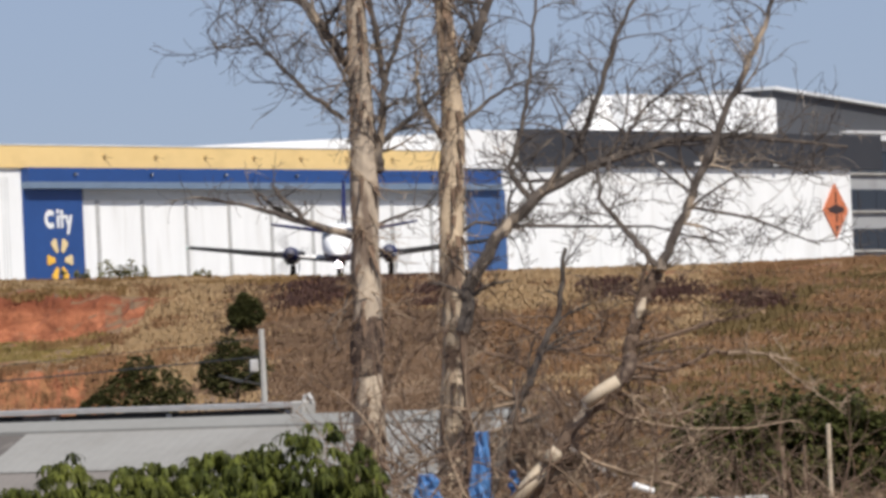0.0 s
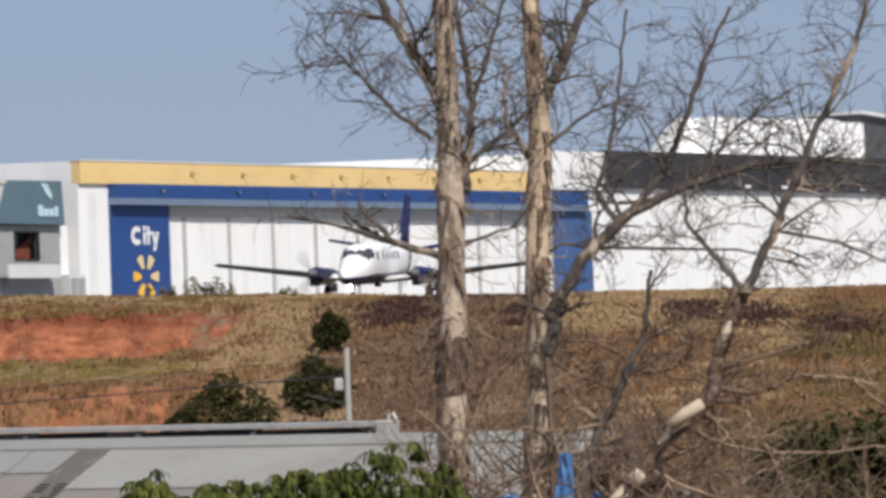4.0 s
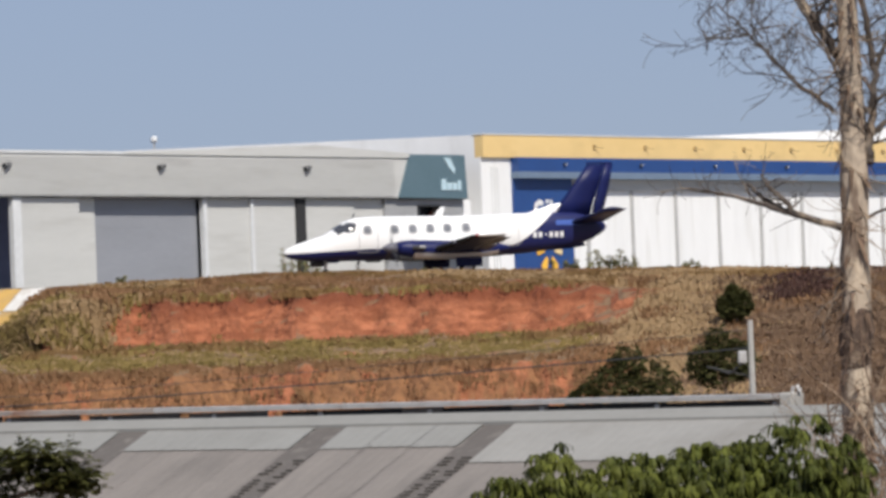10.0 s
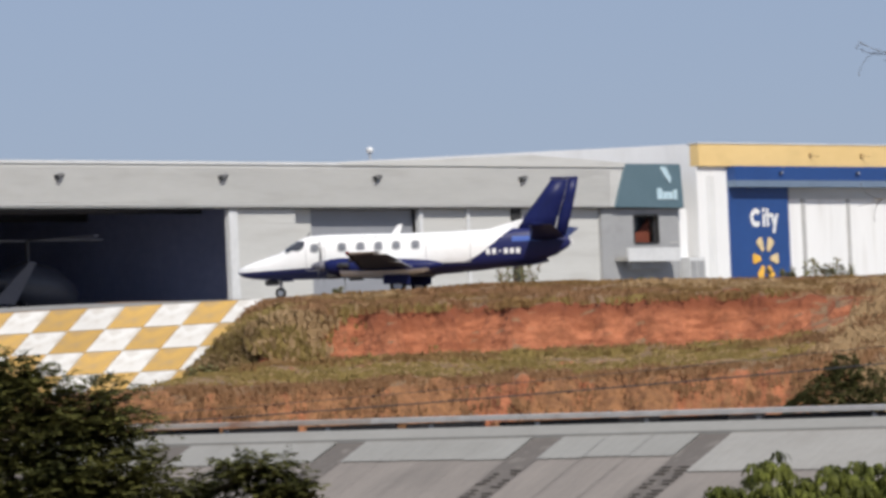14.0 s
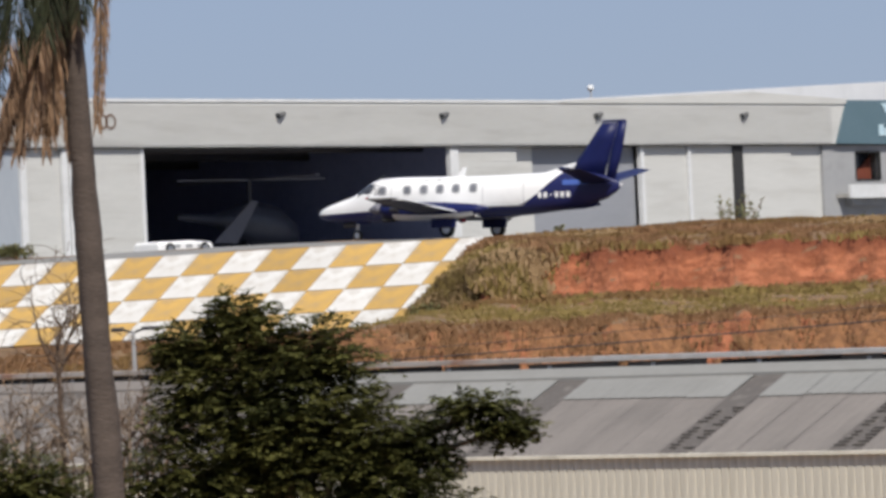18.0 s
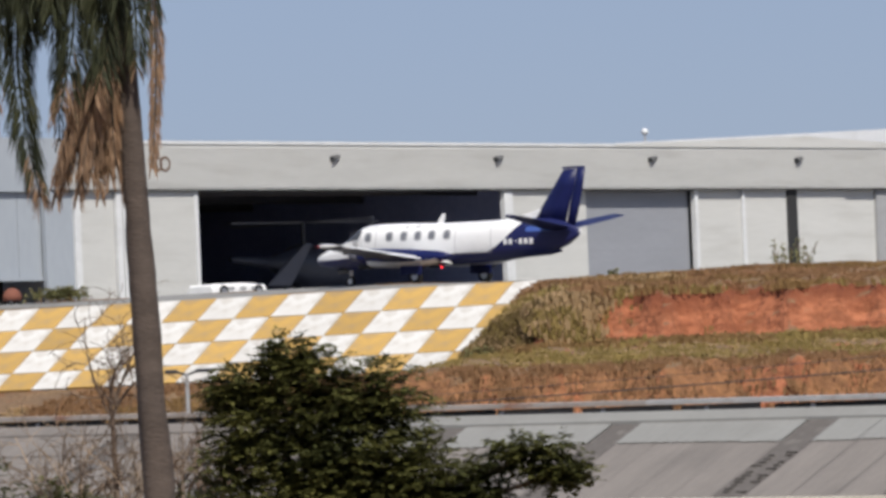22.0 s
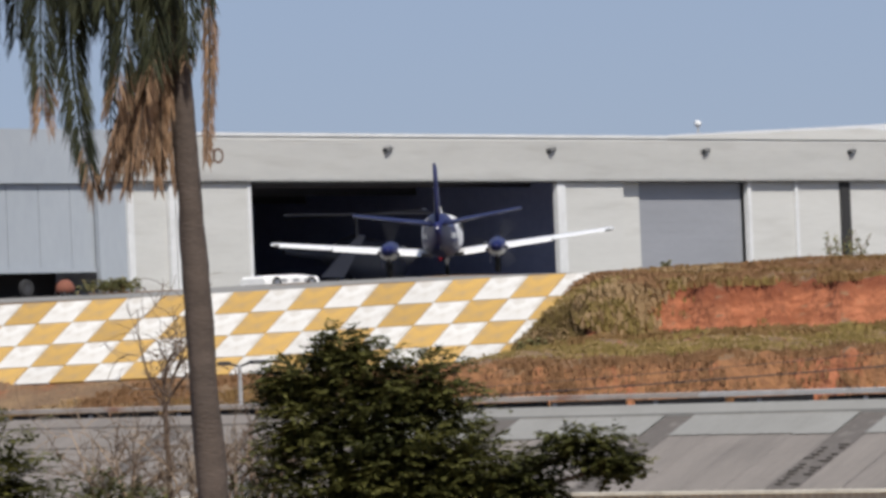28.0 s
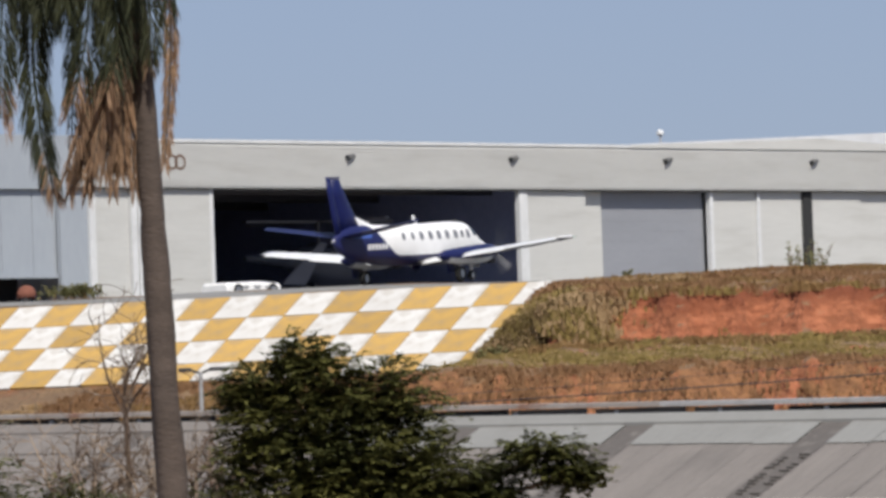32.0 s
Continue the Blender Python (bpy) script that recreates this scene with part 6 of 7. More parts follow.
def undergrowth():
    """Tangle of dry twigs at the feet of the trees."""
    rng = random.Random(77)
    for material, count, label in ((TWIG, 360, "tangle of dark dry twigs below the bare trees"), (PALETWIG, 130, "tangle of bleached dry twigs below the bare trees")):
        bm = bmesh.new()
        for i in range(count):
            x = rng.uniform(5.0, 11.5 if material is TWIG else 10.0)
            y = rng.uniform(84.5, 96)
            top = 5.2 if x < 9.6 else 4.2                   # lower before the green bush
            spread(bm, rng, (x, y, rng.uniform(1.6, top)), (rng.uniform(-0.9, 0.9), rng.uniform(-0.4, 0.4), rng.uniform(0.2, 1)), rng.uniform(1.0, 2.2), 0.018, 1)
        for i in range(count // 4):                        # low tangle before the stakes
            spread(bm, rng, (rng.uniform(11.2, 13.6), rng.uniform(88, 93), rng.uniform(3.2, 4.3)), (rng.uniform(-0.9, 0.9), rng.uniform(-0.4, 0.4), rng.uniform(0.0, 0.7)), rng.uniform(0.5, 1.0), 0.014, 1)
        ob = finish("dry_thicket", bm, material, None, label)
        tagged(ob, category="thicket", kind="stuff")


undergrowth()


def leaf_clump(bm, rng, c, out, n_, length, width, droop):
    """A rosette of drooping leaves."""
    for k in range(n_):
        a = rng.uniform(0, 2 * math.pi)
        d = (Vector((math.cos(a), math.sin(a), rng.uniform(-0.9, 0.5))) + out * 0.9).normalized()
        l_ = length * rng.uniform(0.6, 1.15)
        s = d.cross(Vector((rng.uniform(-0.3, 0.3), rng.uniform(-0.3, 0.3), 1))).normalized() * width * rng.uniform(0.7, 1.2)
        p0 = c
        p1 = c + d * l_ * 0.5
        p2 = c + d * l_ * 0.9 + Vector((0, 0, -droop * l_))
        v0, v1, v2, v3 = bm.verts.new(p0), bm.verts.new(p1 + s), bm.verts.new(p2), bm.verts.new(p1 - s)
        bm.faces.new((v0, v1, v2))
        bm.faces.new((v0, v2, v3))


def hanging_clump(bm, rng, c, out, n_, length, width):
    """A rosette of long narrow leaves that arch out and hang."""
    for k in range(n_):
        a = rng.uniform(0, 2 * math.pi)
        d = (Vector((math.cos(a), math.sin(a), rng.uniform(-0.1, 0.7))) + out * 0.7).normalized()
        l_, w_ = length * rng.uniform(0.65, 1.15), width * rng.uniform(0.75, 1.2)
        s = d.cross(Vector((0, 0, 1)))
        s = (s.normalized() if s.length > 0.1 else Vector((1, 0, 0))) * w_
        fall = rng.uniform(0.55, 1.0)
        p1 = c + d * l_ * 0.3
        p2 = p1 + (d * (1 - fall) + Vector((d.x * 0.35, d.y * 0.35, -fall))).normalized() * l_ * 0.4
        p3 = p2 + Vector((d.x * 0.15, d.y * 0.15, -1)).normalized() * l_ * 0.35
        v = [bm.verts.new(q) for q in (c, p1 - s * 0.8, p1 + s * 0.8, p2 - s, p2 + s, p3)]
        bm.faces.new((v[0], v[1], v[2]))
        bm.faces.new((v[1], v[3], v[4], v[2]))
        bm.faces.new((v[3], v[5], v[4]))


def feather_spray(bm, rng, c, out, length, width):
    """A short twig, nearly level, with two rows of small leaves."""
    d = (Vector((out.x, out.y, out.z * 0.35)) + Vector((rng.gauss(0, 0.45), rng.gauss(0, 0.45), rng.gauss(0, 0.18)))).normalized()
    side = d.cross(Vector((rng.gauss(0, 0.25), rng.gauss(0, 0.25), 1))).normalized()
    n_ = 5
    for i in range(n_):
        b0 = c + d * length * 2.2 * i / n_ + Vector((0, 0, -0.12 * length * (i / n_) ** 2 * 4))
        for sg in (-1, 1):
            l_, w_ = length * rng.uniform(0.7, 1.1), width * rng.uniform(0.8, 1.2)
            o = (side * sg + d * 0.55 + Vector((0, 0, rng.uniform(-0.45, 0.1)))).normalized()
            e = b0 + o * l_
            m = b0 + o * l_ * 0.5
            wv = o.cross(Vector((0, 0, 1))).normalized() * w_ + Vector((0, 0, rng.uniform(-0.4, 0.4) * w_))
            v = [bm.verts.new(q) for q in (b0, m + wv, e, m - wv)]
            bm.faces.new(v)


def leafy_tree(name, label, base, lobes, material, seed, clumps, n_leaf, length, width, droop, trunk_r=0.14, category="tree", tight=False, style=""):
    """lobes: (x, y, z, rx, ry, rz) of the crown's masses."""
    rng = random.Random(seed)
    t = empty(name, pose(0, 0, 0), label, category)
    bm = bmesh.new()
    top = lobes[0]
    tube(bm, [(base[0], base[1], base[2]), (base[0] + 0.1, base[1], (base[2] + top[2]) / 2), (top[0], top[1], top[2])], [trunk_r, trunk_r * 0.8, trunk_r * 0.4], 8)
    part("trunk", bm, BARK, t)
    for l_ in lobes:
        bm = bmesh.new()
        tube(bm, [(base[0] + 0.1, base[1], (base[2] + top[2]) / 2), ((base[0] + l_[0]) / 2, l_[1], (l_[2] + top[2]) / 2 - 0.3), (l_[0], l_[1], l_[2])], [trunk_r * 0.5, trunk_r * 0.3, 0.02], 6)
        part("limb", bm, BARK, t)
    vol = [l_[3] * l_[5] + 0.15 for l_ in lobes]
    tot = sum(vol)
    for l_, v in zip(lobes, vol):
        bm = bmesh.new()
        for i in range(int(clumps * v / tot)):
            d = Vector((rng.gauss(0, 1), rng.gauss(0, 1), rng.gauss(0, 1))).normalized()
            if d.y > 0.5:
                d.y = -d.y
            lump = noise.noise(d * 3.2 + Vector((l_[0], seed, 0)))
            if not tight and lump < -0.12 and rng.random() < 0.6:
                continue                                   # gaps in the crown
            r = rng.uniform(0.4, 1.08) ** 0.5 * (1 + 0.5 * lump)
            c = Vector((l_[0] + d.x * l_[3] * r, l_[1] + d.y * l_[4] * r, l_[2] + d.z * l_[5] * r))
            if tight and i % 3:
                r = 0.9 + 0.42 * noise.noise(d * 6 + Vector((l_[0] * 3, seed, 5)))
                c = Vector((l_[0] + d.x * l_[3] * r, l_[1] + d.y * l_[4] * r, l_[2] + d.z * l_[5] * r))
            if style == "hanging":
                hanging_clump(bm, rng, c, d, n_leaf, length, width)
            elif style == "feather":
                if i % 4 == 0:                             # the dense inside of the crown
                    k = rng.uniform(0.1, 0.62)
                    c = Vector((l_[0] + d.x * l_[3] * k, l_[1] + d.y * l_[4] * k, l_[2] + d.z * l_[5] * k))
                feather_spray(bm, rng, c, d, length * (1.5 if i % 4 == 0 else 1), width * (2 if i % 4 == 0 else 1))
            else:
                leaf_clump(bm, rng, c, d, n_leaf, length, width, droop)
        for i in range(0 if tight else int(150 * v / tot) if trunk_r > 0.1 else 3):      # sprigs that stand out of the crown
            d = Vector((rng.gauss(0, 1), -abs(rng.gauss(0, 0.5)), rng.gauss(0.35, 0.8))).normalized()
            c = Vector((l_[0] + d.x * l_[3], l_[1] + d.y * l_[4], l_[2] + d.z * l_[5]))
            if style == "feather":
                for m in range(2):
                    feather_spray(bm, rng, c + d * 0.06 * m, d, length, width)
                continue
            for m in range(5):
                leaf_clump(bm, rng, c + d * 0.09 * m + Vector((rng.gauss(0, 0.04), 0, rng.gauss(0, 0.04))), d, max(3, n_leaf - 3 - m), length * 0.9, width, droop)
        part("crown", bm, material, t)
    return t


leafy_tree("mango_tree", "bright green broad leafed tree with drooping leaves", (2.2, 61, 0.5), [
    (2.2, 60.6, 4.44, 2.0, 1.2, 0.99), (3.05, 60.3, 5.12, 0.66, 0.7, 0.62), (2.35, 60.2, 5.04, 0.6, 0.6, 0.52), (0.75, 60.3, 5.09, 0.34, 0.4, 0.44), (1.35, 60.2, 4.99, 0.45, 0.5, 0.47),
    (0.3, 60.2, 4.74, 0.45, 0.5, 0.52), (3.32, 60.4, 4.69, 0.42, 0.5, 0.73), (1.9, 60.0, 4.74, 0.8, 0.6, 0.64), (2.8, 60.0, 4.54, 0.75, 0.6, 0.73), (1.0, 60.0, 4.34, 0.9, 0.6, 0.62)], LEAF, 5, 2300, 13, 0.2, 0.017, 0.4, tight=True, style="hanging")
leafy_tree("dark_leafy_tree", "dense dark green tree with small leaves", (-7.0, 71, 0.5), [
    (-7.3, 70.6, 5.2, 1.25, 1.2, 1.2), (-7.2, 70.2, 6.3, 0.85, 0.7, 0.5), (-6.6, 70.2, 6.15, 0.6, 0.6, 0.5), (-7.95, 70.2, 5.9, 0.5, 0.6, 0.5), (-6.4, 70.0, 5.2, 0.85, 0.7, 0.7),
    (-5.9, 70.0, 4.7, 0.8, 0.7, 0.55), (-4.85, 70.0, 5.55, 0.48, 0.5, 0.22), (-4.5, 70.0, 5.35, 0.3, 0.4, 0.12), (-5.4, 70.0, 5.15, 0.3, 0.4, 0.4), (-8.0, 70.0, 4.9, 0.8, 0.6, 0.7), (-6.9, 69.9, 5.6, 0.9, 0.6, 0.6), (-5.5, 69.8, 4.3, 0.75, 0.6, 0.45), (-8.45, 69.9, 4.4, 0.6, 0.6, 0.6), (-5.95, 69.8, 5.25, 0.55, 0.5, 0.45), (-8.0, 70.2, 6.4, 0.4, 0.4, 0.3), (-7.5, 70.1, 6.7, 0.35, 0.4, 0.25)], LEAFD, 6, 9500, 9, 0.085, 0.02, 0.3, style="feather")
leafy_tree("dark_shrub", "dark green shrub beside the palm", (-10.3, 71, 0.5), [
    (-10.4, 70.4, 4.6, 1.1, 0.8, 0.75), (-11.4, 70.4, 5.3, 0.5, 0.6, 0.85), (-10.0, 70.2, 4.85, 0.5, 0.5, 0.4), (-9.4, 70.2, 4.5, 0.5, 0.5, 0.5)], LEAFD, 7, 2600, 9, 0.085, 0.02, 0.3, category="shrub", style="feather")
leafy_tree("olive_bush", "dull green bush on the lower bank", (13.8, 112, 1.0), [
    (13.8, 111, 4.7, 1.7, 1.2, 0.85), (14.6, 110.6, 5.25, 0.9, 0.8, 0.5), (12.9, 110.6, 4.9, 0.8, 0.8, 0.6), (15.3, 110.8, 4.7, 0.7, 0.8, 0.7), (13.2, 110.6, 4.2, 1.2, 0.8, 0.6)], MIDLEAF, 8, 3600, 8, 0.17, 0.04, 0.2, category="bush")
for i, (bx, by, bz, s, wide) in enumerate(((10.3, 246.0, 9.6, 0.85, 0.95), (8.69, 220.0, 7.34, 1.3, 1.1), (5.4, 215.0, 6.62, 1.5, 1.25), (4.4, 242.9, 6.1, 0.6, 1.5), (-28, 243, 6.4, 0.8, 1.5))):
    leafy_tree("bank_bush", "dense dull green bush on the dry bank", (bx, by, bz - 2.2), [(bx, by, bz - 0.1 * s, 0.72 * s * wide, 0.7 * s, 0.7 * s), (bx + 0.4 * s * wide, by - 0.2, bz - 0.1 * s, 0.45 * s * wide, 0.4 * s, 0.45 * s), (bx - 0.45 * s * wide, by - 0.2, bz - 0.2 * s, 0.45 * s * wide, 0.4 * s, 0.45 * s), (bx - 0.1 * s, by - 0.3, bz + 0.4 * s, 0.32 * s * wide, 0.3 * s, 0.38 * s)], BUSHM, 40 + i, int(900 * wide), 8, 0.17, 0.04, 0.2, 0.05, "bush", tight=True)


def weed(x, y, z, spread_, tall, count, seed, label):
    """A loose clump of thin stalks with small leaves."""
    rng = random.Random(seed)
    t = empty("weed_clump", pose(0, 0, 0), label, "weed", "weeds on the bank")
    leaves = bmesh.new()
    for k in range(count):
        bx, lean = x + rng.gauss(0, 0.35) * spread_, rng.gauss(0, 0.35)
        h_ = tall * rng.uniform(0.45, 1.1)
        by = y + rng.uniform(-0.3, 0.3)
        pts = [(bx, by, z - 0.15), (bx + lean * 0.2 * h_, by, z + h_ * 0.5), (bx + lean * 0.6 * h_, by, z + h_)]
        bm = bmesh.new()
        tube(bm, pts, [0.02, 0.015, 0.008], 4, False)
        part("stalk", bm, BRUSH, t)
        for m in range(7):
            f_ = rng.uniform(0.25, 1.0)
            c = Vector(pts[1]).lerp(Vector(pts[2]), max(0, f_ * 2 - 1)) if f_ > 0.5 else Vector(pts[0]).lerp(Vector(pts[1]), f_ * 2)
            leaf_clump(leaves, rng, c, Vector((rng.uniform(-1, 1), 0, 0.3)), 4, 0.22, 0.055, 0.2)
    part("foliage", leaves, WEED, t)


for i, (x, y, z, w_, h_, c) in enumerate(((-19.3, 254.8, 8.0, 1.3, 0.8, 26), (-7.9, 294.4, 11.75, 1.5, 1.8, 24), (5.85, 265.6, 11.3, 1.9, 0.9, 20), (4.3, 265.2, 11.4, 0.9, 0.6, 8), (-40.1, 280.2, 12.0, 1.7, 0.55, 60), (8.8, 265.0, 11.2, 1.0, 0.5, 9), (-1.5, 266.0, 11.45, 0.7, 0.4, 6), (-14.5, 265.5, 11.55, 0.6, 0.35, 7), (15.5, 264.5, 10.85, 1.5, 0.5, 12))):
    weed(x, y, z, w_, h_, c, 300 + i, "thin green and dry weeds growing on the bank")


FRONDS = []


def frond(p, rng, line, y, reach, green_to, dense=5, fan=0.75):
    """line: (x, z) along the midrib, seen from the front; leaflets below the height green_to are dry."""
    pts = []
    for (a, b), (c, d) in zip(line, line[1:]):
        for i in range(4):
            pts.append(Vector((a + (c - a) * i / 4, 0, b + (d - b) * i / 4)))
    pts.append(Vector((line[-1][0], 0, line[-1][1])))
    for _ in range(2):
        pts = [pts[0]] + [(a + b * 2 + c) / 4 for a, b, c in zip(pts, pts[1:], pts[2:])] + [pts[-1]]
    n_ = len(pts) - 1
    for i, q in enumerate(pts):
        q.y = 62 + y * min(1.0, 2.0 * i / n_)
    at = Vector((-8.2, 62, 10.7))
    pts = [q - at for q in pts]
    rib, green, dry = bmesh.new(), bmesh.new(), bmesh.new()
    tube(rib, pts, [0.03 - 0.023 * i / n_ for i in range(n_ + 1)], 5, False)
    for i in range(2, n_ + 1):
        dd = (pts[i] - pts[i - 1]).normalized()
        seg = (pts[i] - pts[i - 1]).length
        for m in range(max(2, int(dense * seg / 0.034))):
            b0 = pts[i] - dd * seg * rng.random()
            for sg in (-1, 1):
                ll = reach * rng.uniform(0.65, 1.1) * (1 - 0.45 * max(0, i / n_ - 0.7) / 0.3)
                side = Vector((sg * rng.uniform(0.5, 1.0), rng.uniform(-0.9, 0.6), 0)).normalized()
                o = (side * fan * rng.uniform(0.6, 1.15) + dd * 0.75 + Vector((0, 0, -0.25))).normalized()
                e1 = b0 + o * ll * 0.4
                o2 = (o + Vector((0, 0, -0.7))).normalized()
                e2 = e1 + o2 * ll * 0.35
                e3 = e2 + (o2 + Vector((rng.uniform(-0.2, 0.2), 0, -1.0))).normalized() * ll * 0.3
                w_ = Vector((rng.uniform(-1, 1), rng.uniform(-1, 1), 0.3)).normalized() * 0.0075
                bm = green if b0.z + at.z + rng.gauss(0, 0.12) > green_to else dry
                v = [bm.verts.new(q) for q in (b0, e1 + w_, e1 - w_, e2 + w_ * 0.8, e2 - w_ * 0.8, e3)]
                bm.faces.new((v[0], v[1], v[2]))
                bm.faces.new((v[2], v[1], v[3], v[4]))
                bm.faces.new((v[4], v[3], v[5]))
    dead = len(green.verts) < len(dry.verts)
    f_ = part("dead_frond" if dead else "frond", rib, PALMT if dead else PALMG, p, "hanging brown dead frond" if dead else "drooping grey green frond")
    f_.location = at
    FRONDS.append(f_)
    if len(green.verts):
        part("foliage", green, PALMG, f_)
    else:
        green.free()
    if len(dry.verts):
        part("dry_foliage", dry, PALMD, f_, "brown dry foliage")
    else:
        dry.free()


def palm():
    rng = random.Random(12)
    p = empty("palm_tree", pose(0, 0, 0), "tall palm with drooping grey green fronds and a brown dead skirt", "palm tree")
    nodes = [(-7.85, 0.3), (-7.96, 5.2), (-8.04, 7.4), (-8.08, 8.7), (-8.16, 10.7)]
    bm = trunk_mesh(nodes, 62, [0.2, 0.155, 0.135, 0.115, 0.085], rng, 14)
    part("trunk", bm, PALMT, p, "slender grey ringed trunk", True)
    h = (-8.2, 10.7)
    frond(p, rng, [h, (-8.8, 11.4), (-9.25, 11.1), (-9.45, 10.3), (-9.5, 9.1)], -0.3, 0.60, 9.5, 5)
    frond(p, rng, [h, (-8.75, 11.2), (-9.1, 10.7), (-9.2, 9.7), (-9.14, 8.9), (-9.04, 8.35)], -0.2, 0.45, 8.6, 6)
    frond(p, rng, [h, (-8.6, 11.1), (-8.83, 10.4), (-8.85, 9.5), (-8.87, 8.9)], 0.3, 0.29, 9.0, 2)
    frond(p, rng, [h, (-8.45, 11.0), (-8.55, 10.5), (-8.55, 9.9), (-8.72, 9.2)], -0.5, 0.58, 9.5, 6)
    frond(p, rng, [h, (-8.3, 11.0), (-8.32, 10.4), (-8.25, 9.8), (-8.4, 9.3)], -0.6, 0.50, 9.55, 5)
    frond(p, rng, [h, (-8.05, 11.0), (-8.0, 10.5), (-7.98, 10.0), (-8.02, 9.55)], -0.3, 0.41, 9.6, 4)
    frond(p, rng, [h, (-7.98, 11.0), (-7.85, 10.6), (-7.82, 10.0), (-7.86, 9.3), (-7.93, 8.6)], 0.1, 0.3, 10.15, 4, 0.5)
    frond(p, rng, [h, (-9.1, 11.8), (-9.8, 11.3), (-10.1, 10.4), (-10.1, 9.7)], 0.0, 0.54, 9.0, 4)
    frond(p, rng, [h, (-8.9, 11.6), (-9.4, 11.3), (-9.75, 10.7), (-9.8, 9.9)], 0.4, 0.50, 9.0, 4)
    frond(p, rng, [h, (-8.6, 11.4), (-9.0, 11.0), (-9.05, 10.5), (-9.0, 10.0)], -0.5, 0.50, 9.0, 5)
    frond(p, rng, [h, (-8.4, 11.3), (-8.75, 11.0), (-8.7, 10.5), (-8.75, 10.1)], -0.7, 0.50, 9.0, 5)
    frond(p, rng, [h, (-8.35, 11.3), (-8.5, 11.0), (-8.42, 10.5), (-8.4, 10.1)], 0.5, 0.48, 9.0, 4)
    frond(p, rng, [h, (-8.0, 11.2), (-7.95, 10.9), (-8.1, 10.4), (-8.15, 10.0)], -0.6, 0.43, 9.0, 4)
    frond(p, rng, [h, (-9.0, 11.9), (-9.5, 11.7), (-9.9, 11.0), (-9.95, 10.4)], -0.4, 0.50, 9.0, 4)
    for k in range(10):                                    # more fronds in the thick of the crown
        x = -8.1 - 0.17 * k + rng.uniform(-0.08, 0.08)
        frond(p, rng, [h, ((x - 8.2) / 2, 11.5), (x, 11.2), (x + rng.uniform(-0.1, 0.1), 10.6), (x + rng.uniform(-0.15, 0.15), 10.15 + rng.uniform(-0.2, 0.25))], rng.uniform(-0.8, 0.6), 0.5, 9.0, 4)
    for k in range(14):
        x = -8.92 + 0.058 * k + rng.uniform(-0.03, 0.03)
        frond(p, rng, [(-8.2, 10.3), (-8.28 + rng.uniform(-0.04, 0.04), 9.8), ((x - 8.3) / 2, 9.3), (x, 8.5 + rng.uniform(-0.15, 0.15))], rng.uniform(-0.45, 0.1), 0.36, 20, 4, 0.45)


palm()


SHRUB = (-10.16, 6.2, -10.3, 5.0)                 # foot of the forked shrub, middle of the low twigs


def bare_shrub():
    rng = random.Random(50)
    t = empty("bare_shrub", pose(0, 0, 0), "leafless shrub with thin forked branches", "shrub")
    bm = bmesh.new()
    tube(bm, [(SHRUB[0] + 0.1, 75, 0.3), (SHRUB[0] + 0.06, 75, 3.0), (SHRUB[0], 75, SHRUB[1] + 0.05)], [0.06, 0.045, 0.03], 7)
    part("stem", bm, LIMB, t)
    for k in range(8):
        bm = bmesh.new()
        spread(bm, rng, (SHRUB[0] + rng.uniform(-0.05, 0.05), 75, SHRUB[1]), (rng.uniform(-0.55, 0.45), rng.uniform(-0.2, 0.2), 1), rng.uniform(0.75, 1.25), 0.02, 2)
        part("branch", bm, LIMB, t)
    for k in range(26):
        bm = bmesh.new()
        x, y = SHRUB[2] + rng.uniform(-0.75, 0.75), 74.6 + rng.uniform(-0.3, 0.3)
        tube(bm, [(x + 0.1, y, 0.3), (x, y, SHRUB[3])], [0.03, 0.018], 5)
        spread(bm, rng, (x, y, SHRUB[3] - 0.02), (rng.uniform(-0.6, 0.6), 0, 1), rng.uniform(0.6, 1.1), 0.018, 2)
        part("branch", bm, LIMB if k % 3 else PALETWIG, t)
    for k in range(12):                                    # thin stems behind the palm
        bm = bmesh.new()
        x, y, top = -9.15 + rng.uniform(-0.3, 0.3), 74.8 + rng.uniform(-0.3, 0.3), rng.uniform(4.9, 5.5)
        tube(bm, [(x + 0.1, y, 0.3), (x, y, top)], [0.035, 0.02], 5)
        spread(bm, rng, (x, y, top - 0.02), (rng.uniform(-0.4, 0.4), 0, 1), rng.uniform(0.5, 0.8), 0.02, 2)
        part("branch", bm, LIMB if k % 2 else TWIG, t)


bare_shrub()


def street_lamp():
    """Two level arms on a post, at the foot of the painted slope."""
    p = empty("street_lamp", pose(-26.3, 213.4, 0.5), "dark two armed street lamp on a pale post", "street lamp")
    bm = bmesh.new()
    tube(bm, [(0, 0, 0), (0, 0, 7.35)], [0.11, 0.07], 8)
    part("post", bm, STUCCO, p)
    for k in (-1, 1):
        bm = bmesh.new()
        tube(bm, [(0, 0, 7.3), (0.35 * k, 0, 7.42)], 0.04, 6)
        part("arm", bm, STEEL, p)
        bm = bmesh.new()
        box(bm, 0.3 if k > 0 else -0.75, 0.95 if k > 0 else -0.3, -0.12, 0.12, 7.37, 7.5, 0.04)
        part("lamp_head", bm, STEEL, p, "flat dark lamp head")


street_lamp()


